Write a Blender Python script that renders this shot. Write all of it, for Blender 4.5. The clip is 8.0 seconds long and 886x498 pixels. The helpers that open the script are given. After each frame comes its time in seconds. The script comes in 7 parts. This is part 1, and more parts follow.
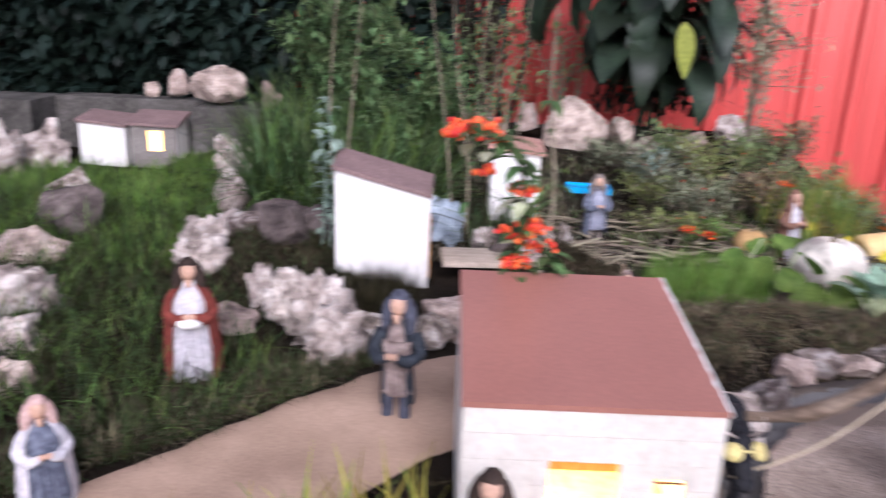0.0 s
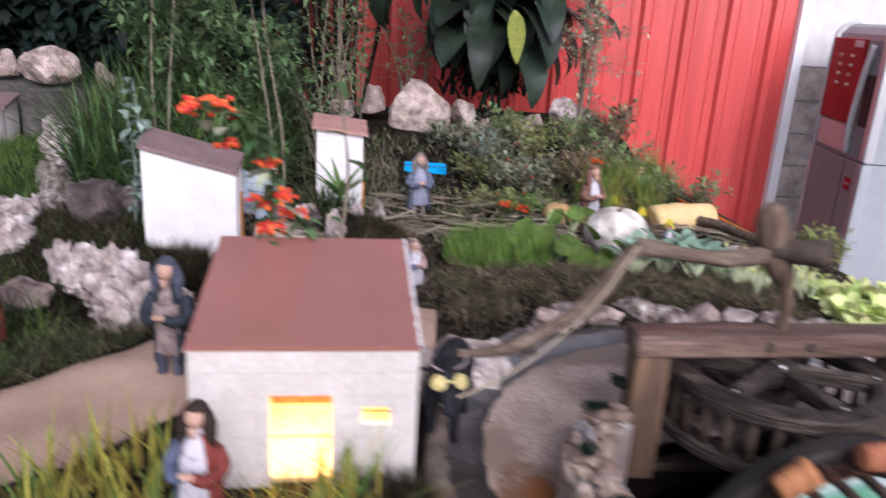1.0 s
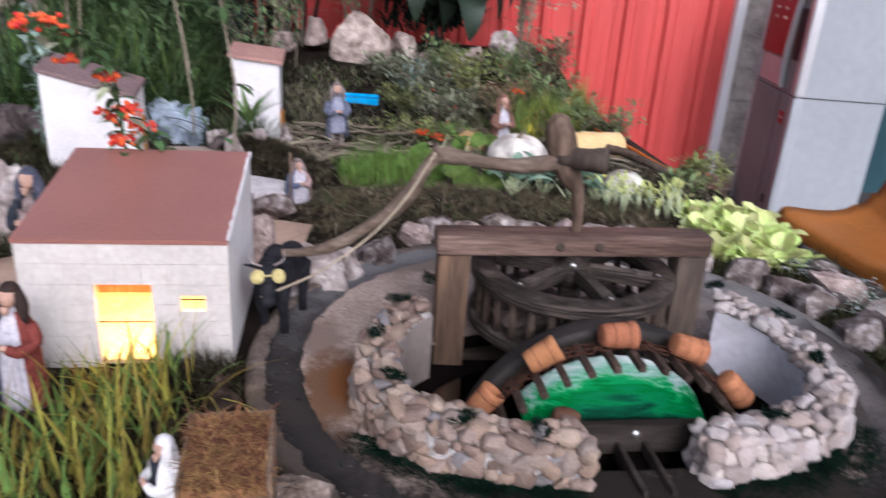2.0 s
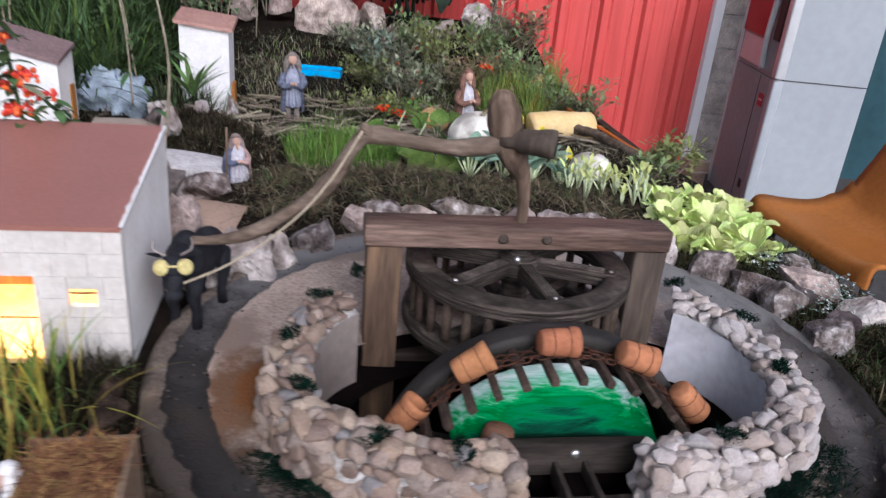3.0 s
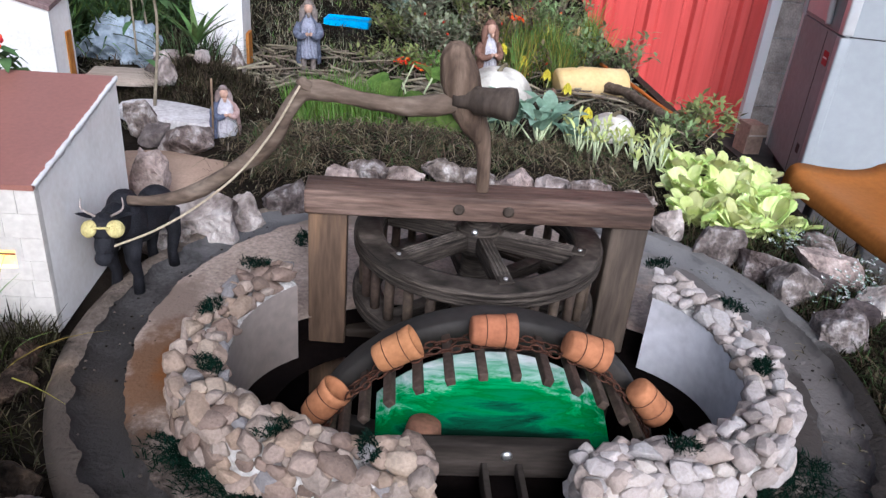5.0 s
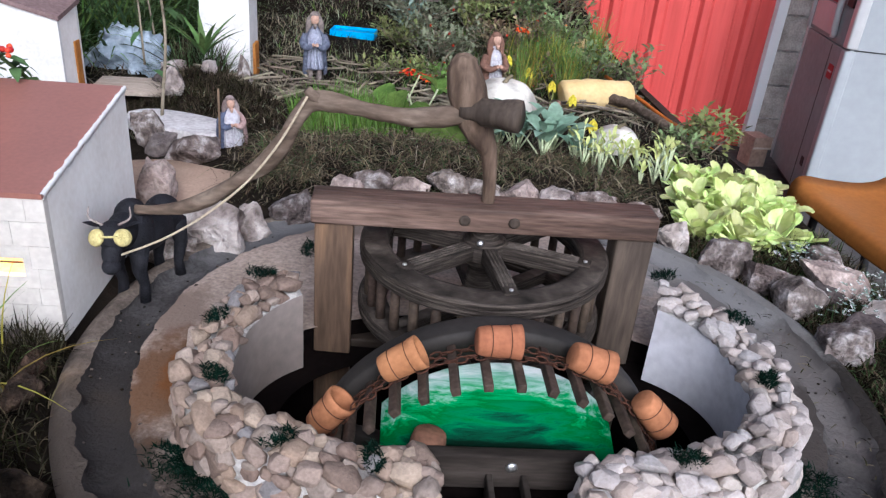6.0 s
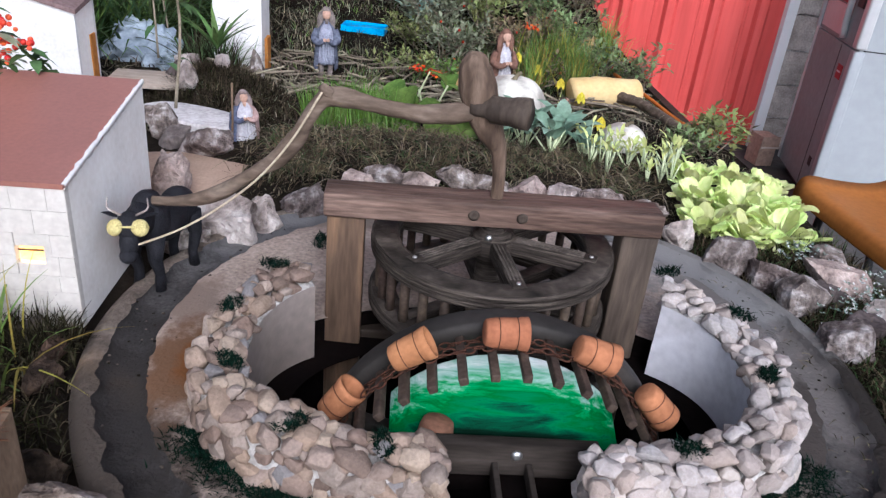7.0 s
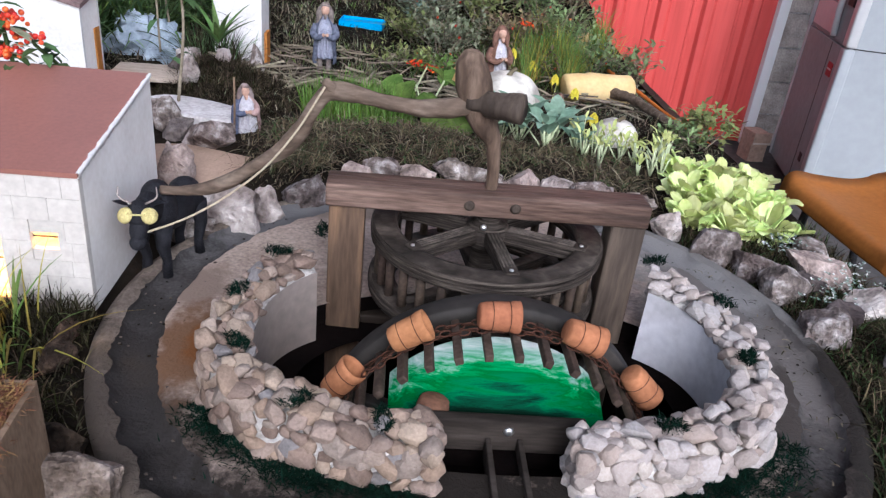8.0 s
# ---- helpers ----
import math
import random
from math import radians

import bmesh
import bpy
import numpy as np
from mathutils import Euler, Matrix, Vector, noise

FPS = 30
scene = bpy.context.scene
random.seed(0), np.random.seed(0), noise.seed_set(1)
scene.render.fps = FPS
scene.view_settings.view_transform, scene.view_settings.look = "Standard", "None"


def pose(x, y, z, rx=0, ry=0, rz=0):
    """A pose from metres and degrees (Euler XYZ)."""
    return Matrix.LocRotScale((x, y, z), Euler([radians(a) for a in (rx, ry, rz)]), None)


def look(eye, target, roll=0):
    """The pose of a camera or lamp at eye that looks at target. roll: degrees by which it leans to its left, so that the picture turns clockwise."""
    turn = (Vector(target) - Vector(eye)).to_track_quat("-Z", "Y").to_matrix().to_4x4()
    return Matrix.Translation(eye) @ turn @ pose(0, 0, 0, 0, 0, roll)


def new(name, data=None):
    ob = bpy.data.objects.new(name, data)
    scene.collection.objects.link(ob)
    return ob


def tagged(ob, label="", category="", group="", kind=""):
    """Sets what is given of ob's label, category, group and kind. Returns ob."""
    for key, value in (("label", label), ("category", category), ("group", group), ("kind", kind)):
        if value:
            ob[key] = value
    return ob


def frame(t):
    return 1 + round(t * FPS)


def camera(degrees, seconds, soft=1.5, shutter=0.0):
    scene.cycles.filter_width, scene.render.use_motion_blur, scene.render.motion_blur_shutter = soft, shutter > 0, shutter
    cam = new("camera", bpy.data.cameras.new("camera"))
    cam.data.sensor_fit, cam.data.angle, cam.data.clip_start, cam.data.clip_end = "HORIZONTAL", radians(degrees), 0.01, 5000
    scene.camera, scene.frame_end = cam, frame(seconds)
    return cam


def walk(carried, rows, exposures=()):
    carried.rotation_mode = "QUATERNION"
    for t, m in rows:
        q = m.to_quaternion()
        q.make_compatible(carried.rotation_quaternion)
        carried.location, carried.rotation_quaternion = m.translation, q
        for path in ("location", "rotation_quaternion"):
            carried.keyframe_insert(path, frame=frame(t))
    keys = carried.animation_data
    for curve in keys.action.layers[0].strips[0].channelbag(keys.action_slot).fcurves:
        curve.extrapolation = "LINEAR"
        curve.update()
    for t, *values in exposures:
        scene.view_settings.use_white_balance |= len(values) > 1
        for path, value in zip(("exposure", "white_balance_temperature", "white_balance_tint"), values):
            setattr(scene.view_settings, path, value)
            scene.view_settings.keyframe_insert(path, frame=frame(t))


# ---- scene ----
cam = camera(60.9, 8.0, soft=1.3, shutter=0.8)
PATH = [
    (0, (-0.002, 0.024, 1.369), (-0.002, 1.937, 0.787), 2.4),
    (0.5, (0.077, -0.049, 1.39), (0.281, 1.857, 0.817), 2.9),
    (1, (0.222, -0.123, 1.388), (0.493, 1.763, 0.781), 3.5),
    (1.5, (0.419, -0.26, 1.381), (0.622, 1.623, 0.737), 4.1),
    (2, (0.492, -0.286, 1.388), (0.772, 1.547, 0.637), 3.8),
    (2.2, (0.496, -0.272, 1.392), (0.838, 1.543, 0.626), 4.7),
    (3.3, (0.648, -0.137, 1.353), (0.954, 1.65, 0.508), 6.0),
    (3.5, (0.689, -0.121, 1.349), (0.94, 1.652, 0.458), 5.5),
    (4, (0.747, -0.106, 1.335), (0.889, 1.649, 0.385), 4.9),
    (4.5, (0.757, -0.083, 1.34), (0.937, 1.661, 0.379), 5.4),
    (5, (0.758, -0.083, 1.352), (0.92, 1.685, 0.43), 5.1),
    (6.5, (0.752, -0.089, 1.354), (0.896, 1.693, 0.457), 5.5),
    (7, (0.749, -0.106, 1.361), (0.885, 1.67, 0.451), 5.8),
    (7.5, (0.746, -0.133, 1.367), (0.893, 1.639, 0.45), 6.0),
    (8, (0.744, -0.153, 1.375), (0.894, 1.616, 0.454), 6.3),
]
walk(cam, [(t, look(eye, target, roll)) for t, eye, target, roll in PATH], exposures=((0, 0.93, 5750, 23), (1.0, 0.70, 5750, 23), (2.0, 0.62, 5700, 20), (3.5, 0.58, 5600, 14), (5, 0.79, 5550, 13), (8, 0.76, 5550, 14)))

# ---------------------------------------------------------------- light
world = bpy.data.worlds.new("sky")
scene.world = world
world.use_nodes = True
wn = world.node_tree.nodes
sky = wn.new("ShaderNodeTexSky")
sky.sky_type = "NISHITA"
sky.sun_disc = False
sky.sun_elevation = radians(37)
sky.sun_rotation = radians(172)
sky.air_density, sky.dust_density, sky.ozone_density = 1.0, 4.0, 0.6
soft_sky = wn.new("ShaderNodeHueSaturation")
soft_sky.inputs["Saturation"].default_value = 0.5
world.node_tree.links.new(sky.outputs[0], soft_sky.inputs["Color"])
world.node_tree.links.new(soft_sky.outputs[0], wn["Background"].inputs["Color"])
wn["Background"].inputs["Strength"].default_value = 0.15
sun = new("sun", bpy.data.lights.new("sun", "SUN"))
sun.data.energy, sun.data.angle, sun.data.color = 0.74, radians(22), (1.0, 0.985, 0.965)
sun.matrix_world = look((0.45, -3.0, 2.3), (0, 0, 0))

# ---------------------------------------------------------------- materials
def mat(name, c1, c2=None, scale=30, rough=0.75, bump=0.3, fine=6.0, metal=0.0, c3=None, spread=0.5, depth=0.002, vary=0.0, island=0.0, through_light=0.0, spec=0.10, stretch=(1, 1, 1), patch=0.25, palette=None):
    """Two colours mixed by noise at two scales, with bump; vary: by object, island: by mesh island."""
    m = bpy.data.materials.new(name)
    m.use_nodes = True
    n, l = m.node_tree.nodes, m.node_tree.links
    p = n["Principled BSDF"]
    geo = n.new("ShaderNodeNewGeometry")
    mp = n.new("ShaderNodeMapping")
    mp.inputs["Scale"].default_value = stretch
    l.new(geo.outputs["Position"], mp.inputs["Vector"])
    c2 = c2 or tuple(v * 0.7 for v in c1)
    big = n.new("ShaderNodeTexNoise")
    big.inputs["Scale"].default_value, big.inputs["Detail"].default_value = scale, 6
    small = n.new("ShaderNodeTexNoise")
    small.inputs["Scale"].default_value, small.inputs["Detail"].default_value = scale * fine, 5
    for t in (big, small):
        l.new(mp.outputs[0], t.inputs["Vector"])
    ramp = n.new("ShaderNodeValToRGB")
    ramp.color_ramp.elements[0].position, ramp.color_ramp.elements[1].position = 0.5 - spread / 2, 0.5 + spread / 2
    ramp.color_ramp.elements[0].color, ramp.color_ramp.elements[1].color = (*c2, 1), (*c1, 1)
    if c3:
        e = ramp.color_ramp.elements.new(0.5)
        e.color = (*c3, 1)
    l.new(big.outputs["Fac"], ramp.inputs["Fac"])
    mul = n.new("ShaderNodeMix")
    mul.data_type, mul.blend_type = "RGBA", "OVERLAY"
    mul.inputs["Factor"].default_value = patch * 2
    l.new(ramp.outputs["Color"], mul.inputs["A"])
    l.new(small.outputs["Fac"], mul.inputs["B"])
    col = mul.outputs["Result"]
    if palette:
        info = n.new("ShaderNodeObjectInfo")
        pick = n.new("ShaderNodeValToRGB")
        pick.color_ramp.interpolation = "CONSTANT"
        for i, c in enumerate(palette):
            e = pick.color_ramp.elements[0] if i == 0 else pick.color_ramp.elements.new(i / len(palette))
            e.color = (*c, 1)
        pick.color_ramp.elements.remove(pick.color_ramp.elements[-1])
        l.new(info.outputs["Random"], pick.inputs["Fac"])
        tint = n.new("ShaderNodeMix")
        tint.data_type, tint.blend_type = "RGBA", "MULTIPLY"
        tint.inputs["Factor"].default_value = 1.0
        l.new(col, tint.inputs["A"])
        l.new(pick.outputs["Color"], tint.inputs["B"])
        col = tint.outputs["Result"]
    for amount, node, out in ((vary, "ShaderNodeObjectInfo", "Random"), (island, "ShaderNodeNewGeometry", "Random Per Island")):
        if amount:
            src = n.new(node)
            rng = n.new("ShaderNodeMapRange")
            rng.inputs["To Min"].default_value, rng.inputs["To Max"].default_value = 1 - amount, 1 + amount
            l.new(src.outputs[out], rng.inputs["Value"])
            hsv = n.new("ShaderNodeHueSaturation")
            l.new(rng.outputs[0], hsv.inputs["Value"])
            rng2 = n.new("ShaderNodeMapRange")
            rng2.inputs["To Min"].default_value, rng2.inputs["To Max"].default_value = 0.5 - amount * 0.06, 0.5 + amount * 0.06
            l.new(src.outputs[out], rng2.inputs["Value"])
            l.new(rng2.outputs[0], hsv.inputs["Hue"])
            l.new(col, hsv.inputs["Color"])
            col = hsv.outputs["Color"]
    l.new(col, p.inputs["Base Color"])
    p.inputs["Roughness"].default_value, p.inputs["Metallic"].default_value = rough, metal
    p.inputs["Specular IOR Level"].default_value = spec
    if bump:
        b = n.new("ShaderNodeBump")
        b.inputs["Strength"].default_value, b.inputs["Distance"].default_value = bump, depth
        mixh = n.new("ShaderNodeMath")
        mixh.operation = "ADD"
        l.new(big.outputs["Fac"], mixh.inputs[0])
        l.new(small.outputs["Fac"], mixh.inputs[1])
        l.new(mixh.outputs[0], b.inputs["Height"])
        l.new(b.outputs[0], p.inputs["Normal"])
    if through_light:
        tr = n.new("ShaderNodeBsdfTranslucent")
        l.new(col, tr.inputs["Color"])
        mx = n.new("ShaderNodeMixShader")
        mx.inputs[0].default_value = through_light
        l.new(p.outputs[0], mx.inputs[1])
        l.new(tr.outputs[0], mx.inputs[2])
        l.new(mx.outputs[0], n["Material Output"].inputs["Surface"])
    return m


def glow(name, color, strength):
    m = bpy.data.materials.new(name)
    m.use_nodes = True
    p = m.node_tree.nodes["Principled BSDF"]
    p.inputs["Base Color"].default_value = (*color, 1)
    p.inputs["Emission Color"].default_value = (*color, 1)
    p.inputs["Emission Strength"].default_value = strength
    return m


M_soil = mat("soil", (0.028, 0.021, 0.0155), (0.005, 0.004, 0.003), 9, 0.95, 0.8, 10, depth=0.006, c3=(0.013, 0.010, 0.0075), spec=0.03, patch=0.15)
M_sand = mat("sand", (0.45, 0.315, 0.235), (0.20, 0.132, 0.098), 6, 0.95, 0.2, 30, depth=0.002, c3=(0.34, 0.235, 0.172), patch=0.14, spread=0.5)
# Concrete colour lowered to hold the shade on the floor beside the bed.
M_floor = mat("floor_concrete", (0.085, 0.08, 0.075), (0.05, 0.047, 0.044), 2, 0.8, 0.3, 12)
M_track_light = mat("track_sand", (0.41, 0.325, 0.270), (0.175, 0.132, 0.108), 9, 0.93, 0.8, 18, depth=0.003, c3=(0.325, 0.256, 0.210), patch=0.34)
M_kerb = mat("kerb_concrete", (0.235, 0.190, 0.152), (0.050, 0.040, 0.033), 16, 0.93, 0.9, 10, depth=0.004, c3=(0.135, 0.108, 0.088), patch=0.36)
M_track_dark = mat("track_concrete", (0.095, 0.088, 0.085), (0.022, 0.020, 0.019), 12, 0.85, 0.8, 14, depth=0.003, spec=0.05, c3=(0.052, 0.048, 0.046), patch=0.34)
M_mortar = mat("mortar", (0.58, 0.56, 0.535), (0.24, 0.215, 0.19), 45, 0.9, 0.9, 5, depth=0.004)
PEB = ((0.667, 0.618, 0.598), (0.525, 0.461, 0.428), (0.727, 0.677, 0.658), (0.444, 0.392, 0.364), (0.606, 0.539, 0.509), (0.505, 0.422, 0.379), (0.667, 0.618, 0.608), (0.586, 0.519, 0.488), (0.505, 0.481, 0.483), (0.626, 0.563, 0.529))
PEB_WARM = ((0.576, 0.496, 0.447), (0.665, 0.593, 0.550), (0.458, 0.382, 0.347), (0.731, 0.668, 0.630), (0.384, 0.322, 0.295), (0.595, 0.496, 0.428), (0.517, 0.474, 0.464), (0.398, 0.419, 0.475), (0.641, 0.560, 0.506), (0.489, 0.404, 0.371))
M_pebble = mat("pebble", (0.72, 0.70, 0.68), (0.40, 0.375, 0.355), 30, 0.85, 0.8, 9, depth=0.0018, vary=0.16, c3=(0.60, 0.575, 0.55), spread=0.6, palette=PEB, patch=0.20)
# Warm stone tones, darkened with the shade on the ring's left half.
M_pebble_warm_shade = mat("pebble_warm_shade", (0.56, 0.485, 0.415), (0.25, 0.202, 0.162), 30, 0.85, 0.8, 9, depth=0.0018, vary=0.18, c3=(0.42, 0.365, 0.315), spread=0.6, palette=PEB_WARM, patch=0.20)
M_render = mat("pale_render", (0.86, 0.83, 0.79), (0.70, 0.665, 0.62), 11, 0.75, 0.45, 9, depth=0.0016, patch=0.16)
M_hedge_shade = mat("hedge_shade_wall", (0.035, 0.04, 0.035), (0.02, 0.024, 0.02), 3, 0.9, 0.3, 6)
M_rock = mat("rock", (0.58, 0.53, 0.50), (0.050, 0.038, 0.032), 38, 0.85, 1.0, 5, depth=0.008, vary=0.28, c3=(0.215, 0.172, 0.15), spread=0.40, patch=0.35)
M_rock_grey = mat("rock_grey", (0.44, 0.405, 0.39), (0.045, 0.036, 0.031), 34, 0.85, 1.0, 5, depth=0.008, vary=0.25, c3=(0.16, 0.13, 0.117), spread=0.42, patch=0.4)
M_rock_dark = mat("rock_dark", (0.20, 0.165, 0.155), (0.030, 0.024, 0.022), 16, 0.9, 1.0, 6, depth=0.008, vary=0.2, c3=(0.085, 0.068, 0.064), spread=0.45, patch=0.3)
M_rock_pink = mat("rock_pink", (0.60, 0.50, 0.445), (0.125, 0.093, 0.080), 22, 0.88, 1.0, 6, depth=0.008, vary=0.18, spread=0.5, c3=(0.36, 0.28, 0.245), patch=0.38)
M_rock_white = mat("rock_white", (0.68, 0.625, 0.585), (0.11, 0.085, 0.074), 24, 0.88, 1.0, 5, depth=0.008, vary=0.16, spread=0.45, c3=(0.38, 0.32, 0.288))
M_rock_blue = mat("rock_blue", (0.46, 0.53, 0.60), (0.22, 0.27, 0.33), 14, 0.75, 0.5, 7, depth=0.004, patch=0.2)
# Lit and shaded copies of the pit plaster: bluish pale and darker brown.
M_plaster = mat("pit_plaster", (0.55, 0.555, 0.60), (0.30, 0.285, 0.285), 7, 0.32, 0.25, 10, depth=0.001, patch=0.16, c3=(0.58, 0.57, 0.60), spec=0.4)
M_plaster_shade = mat("pit_plaster_shade", (0.30, 0.255, 0.235), (0.12, 0.095, 0.08), 7, 0.35, 0.25, 10, depth=0.001, patch=0.16, c3=(0.21, 0.175, 0.155), spec=0.4)
# Near-black puts the shade of the pit's depth into the colour.
M_black = mat("depth_black", (0.006, 0.004, 0.0035), (0.0025, 0.002, 0.002), 25, 0.8, 0.4, 5, spec=0.02)
M_white = mat("white_paint", (0.72, 0.705, 0.68), (0.58, 0.565, 0.545), 14, 0.75, 0.5, 9, depth=0.0018, patch=0.14, vary=0.04)
M_gloss_white = mat("gloss_white", (0.92, 0.92, 0.91), (0.86, 0.86, 0.85), 6, 0.45, 0.1, 10, patch=0.05, spec=0.3)
M_house = mat("house_paint", (0.60, 0.565, 0.515), (0.47, 0.44, 0.395), 9, 0.75, 0.5, 12, depth=0.0015, patch=0.12, vary=0.03)
M_front_shade = mat("front_shade_render", (0.25, 0.23, 0.215), (0.15, 0.135, 0.125), 12, 0.85, 0.7, 8, depth=0.002, patch=0.25)
M_roof = mat("roof_red", (0.315, 0.136, 0.104), (0.235, 0.100, 0.077), 5, 0.40, 0.12, 30, depth=0.0006, patch=0.10, spec=0.5)
M_roof_mauve = mat("roof_mauve", (0.22, 0.15, 0.145), (0.16, 0.11, 0.105), 16, 0.8, 0.4, 8, depth=0.002)
M_roof_pink = mat("roof_pink", (0.42, 0.25, 0.20), (0.33, 0.18, 0.15), 16, 0.8, 0.4, 8, depth=0.002)
M_plank_dark = mat("trough_wood", (0.055, 0.045, 0.038), (0.014, 0.011, 0.009), 16, 0.75, 0.6, 6, depth=0.0015, stretch=(0.4, 2, 3), spec=0.06)
M_sky_block = mat("sky_block_sheet", (0.24, 0.235, 0.23), (0.18, 0.175, 0.17), 3, 0.8, 0.2, 8)
M_inside = mat("warm_inside", (0.80, 0.60, 0.32), (0.70, 0.48, 0.22), 12, 0.8, 0.2, 6)
M_wood_dark = mat("wood_dark", (0.04, 0.03, 0.023), (0.012, 0.009, 0.007), 14, 0.6, 0.5, 5, depth=0.0015, stretch=(0.35, 1, 3))
M_wood_wheel = mat("wood_wheel", (0.105, 0.086, 0.070), (0.011, 0.009, 0.007), 30, 0.6, 0.9, 4, depth=0.002, stretch=(0.6, 0.6, 13), c3=(0.040, 0.032, 0.026), spread=0.42)
M_wood_beam = mat("wood_beam", (0.185, 0.125, 0.098), (0.034, 0.025, 0.021), 20, 0.5, 0.9, 5, depth=0.002, stretch=(0.25, 1.6, 2.2), c3=(0.092, 0.058, 0.044), spread=0.45, patch=0.42)
M_wood_post = mat("wood_post", (0.225, 0.138, 0.078), (0.040, 0.027, 0.018), 14, 0.55, 0.6, 6, depth=0.001, stretch=(2.5, 2.5, 0.3), c3=(0.092, 0.060, 0.040), patch=0.25)
M_wood_grey = mat("wood_grey", (0.120, 0.092, 0.070), (0.024, 0.018, 0.014), 14, 0.6, 0.6, 6, depth=0.0012, stretch=(2.5, 2.5, 0.3), c3=(0.060, 0.046, 0.036), patch=0.25)
M_wood_pale = mat("wood_pale", (0.215, 0.148, 0.098), (0.115, 0.076, 0.048), 14, 0.7, 0.5, 7, depth=0.001, stretch=(0.6, 3, 1))
M_branch = mat("branch", (0.20, 0.155, 0.12), (0.07, 0.050, 0.037), 22, 0.7, 0.8, 4, depth=0.0025, stretch=(0.5, 1.5, 1.5), c3=(0.13, 0.095, 0.07))
M_branch_up = mat("branch_upright", (0.20, 0.145, 0.105), (0.046, 0.031, 0.023), 22, 0.65, 0.9, 4, depth=0.003, stretch=(1.6, 1.6, 0.35), c3=(0.110, 0.075, 0.053), patch=0.25)
M_peg = mat("peg_wood", (0.085, 0.06, 0.045), (0.03, 0.022, 0.017), 40, 0.6, 0.4, 4, depth=0.001, vary=0.2)
M_terra = mat("terracotta", (0.39, 0.158, 0.078), (0.24, 0.095, 0.046), 26, 0.8, 0.3, 6, depth=0.001, vary=0.2, patch=0.18)
# Terracotta darkened to hold the shade on the pot down in the trough.
M_terra_shade = mat("terracotta_shade", (0.20, 0.10, 0.062), (0.11, 0.055, 0.035), 26, 0.85, 0.25, 6, depth=0.001)
M_chain = mat("rusty_chain", (0.10, 0.042, 0.026), (0.05, 0.025, 0.018), 90, 0.7, 0.4, 4, metal=0.4)
M_metal = mat("bright_metal", (0.75, 0.74, 0.72), (0.55, 0.54, 0.52), 60, 0.3, 0.1, 3, metal=0.9)
M_bull = mat("bull_black", (0.022, 0.022, 0.026), (0.010, 0.010, 0.012), 60, 0.6, 0.7, 5, depth=0.002)
M_straw = mat("straw_yellow", (0.60, 0.53, 0.24), (0.42, 0.34, 0.13), 120, 0.9, 0.8, 3, depth=0.002)
M_cord = mat("cord", (0.5, 0.43, 0.32), (0.34, 0.27, 0.18), 200, 0.9, 0.3, 3)
M_orange_cord = mat("orange_cord", (0.55, 0.16, 0.03), (0.38, 0.10, 0.02), 120, 0.7, 0.2, 3)
M_red = mat("red_sheet", (0.72, 0.105, 0.092), (0.55, 0.072, 0.064), 10, 0.22, 0.22, 5, depth=0.004, patch=0.16, spec=0.6, stretch=(1, 1, 0.05))
M_block = mat("bare_block", (0.62, 0.56, 0.50), (0.26, 0.22, 0.19), 14, 0.9, 0.8, 7, depth=0.004, c3=(0.44, 0.385, 0.34))
M_machine_front = mat("machine_front_grey", (0.30, 0.345, 0.342), (0.24, 0.28, 0.277), 3, 0.8, 0.05, 10, patch=0.08, spec=0.02)
M_machine = mat("machine_grey", (0.34, 0.36, 0.372), (0.29, 0.308, 0.32), 2, 0.38, 0.04, 12, patch=0.05, spec=0.3)
M_machine_light = mat("machine_trim", (0.56, 0.56, 0.56), (0.5, 0.5, 0.5), 3, 0.3, 0.03, 10, metal=0.2, patch=0.05)
M_machine_red = mat("machine_red", (0.33, 0.014, 0.022), (0.25, 0.01, 0.016), 4, 0.3, 0.03, 10, patch=0.05)
M_dark_plastic = mat("dark_plastic", (0.03, 0.028, 0.03), (0.02, 0.019, 0.02), 8, 0.45, 0.05, 8)
M_orange = mat("orange_plastic", (0.36, 0.135, 0.030), (0.27, 0.095, 0.020), 5, 0.42, 0.10, 16, patch=0.14)
M_blue = mat("blue_plastic", (0.01, 0.36, 0.72), (0.01, 0.30, 0.62), 12, 0.35, 0.05, 8)
M_squash = mat("squash_skin", (0.7, 0.53, 0.27), (0.58, 0.4, 0.17), 14, 0.5, 0.25, 6, depth=0.002, patch=0.12)
M_pumpkin = mat("pumpkin_skin", (0.74, 0.70, 0.61), (0.34, 0.31, 0.27), 15, 0.55, 0.3, 5, depth=0.002, spread=0.22, patch=0.12)
M_pumpkin_o = mat("pumpkin_orange", (0.5, 0.33, 0.15), (0.38, 0.22, 0.09), 15, 0.55, 0.3, 5, depth=0.002)
M_moss = mat("moss_green", (0.006, 0.020, 0.012), (0.001, 0.005, 0.003), 60, 0.95, 0.6, 4, island=0.4, spec=0.04)
M_grass = mat("grass", (0.20, 0.30, 0.075), (0.075, 0.135, 0.030), 9, 0.6, 0, 8, island=0.4, through_light=0.3)
M_grass_dark = mat("grass_dark", (0.085, 0.13, 0.042), (0.018, 0.032, 0.014), 9, 0.6, 0, 8, island=0.45, through_light=0.3)
M_grass_bright = mat("grass_bright", (0.15, 0.27, 0.035), (0.055, 0.125, 0.018), 9, 0.55, 0, 8, island=0.3, through_light=0.35)
M_grass_yellow = mat("grass_yellow", (0.44, 0.37, 0.075), (0.20, 0.185, 0.04), 8, 0.6, 0, 8, island=0.45, through_light=0.35)
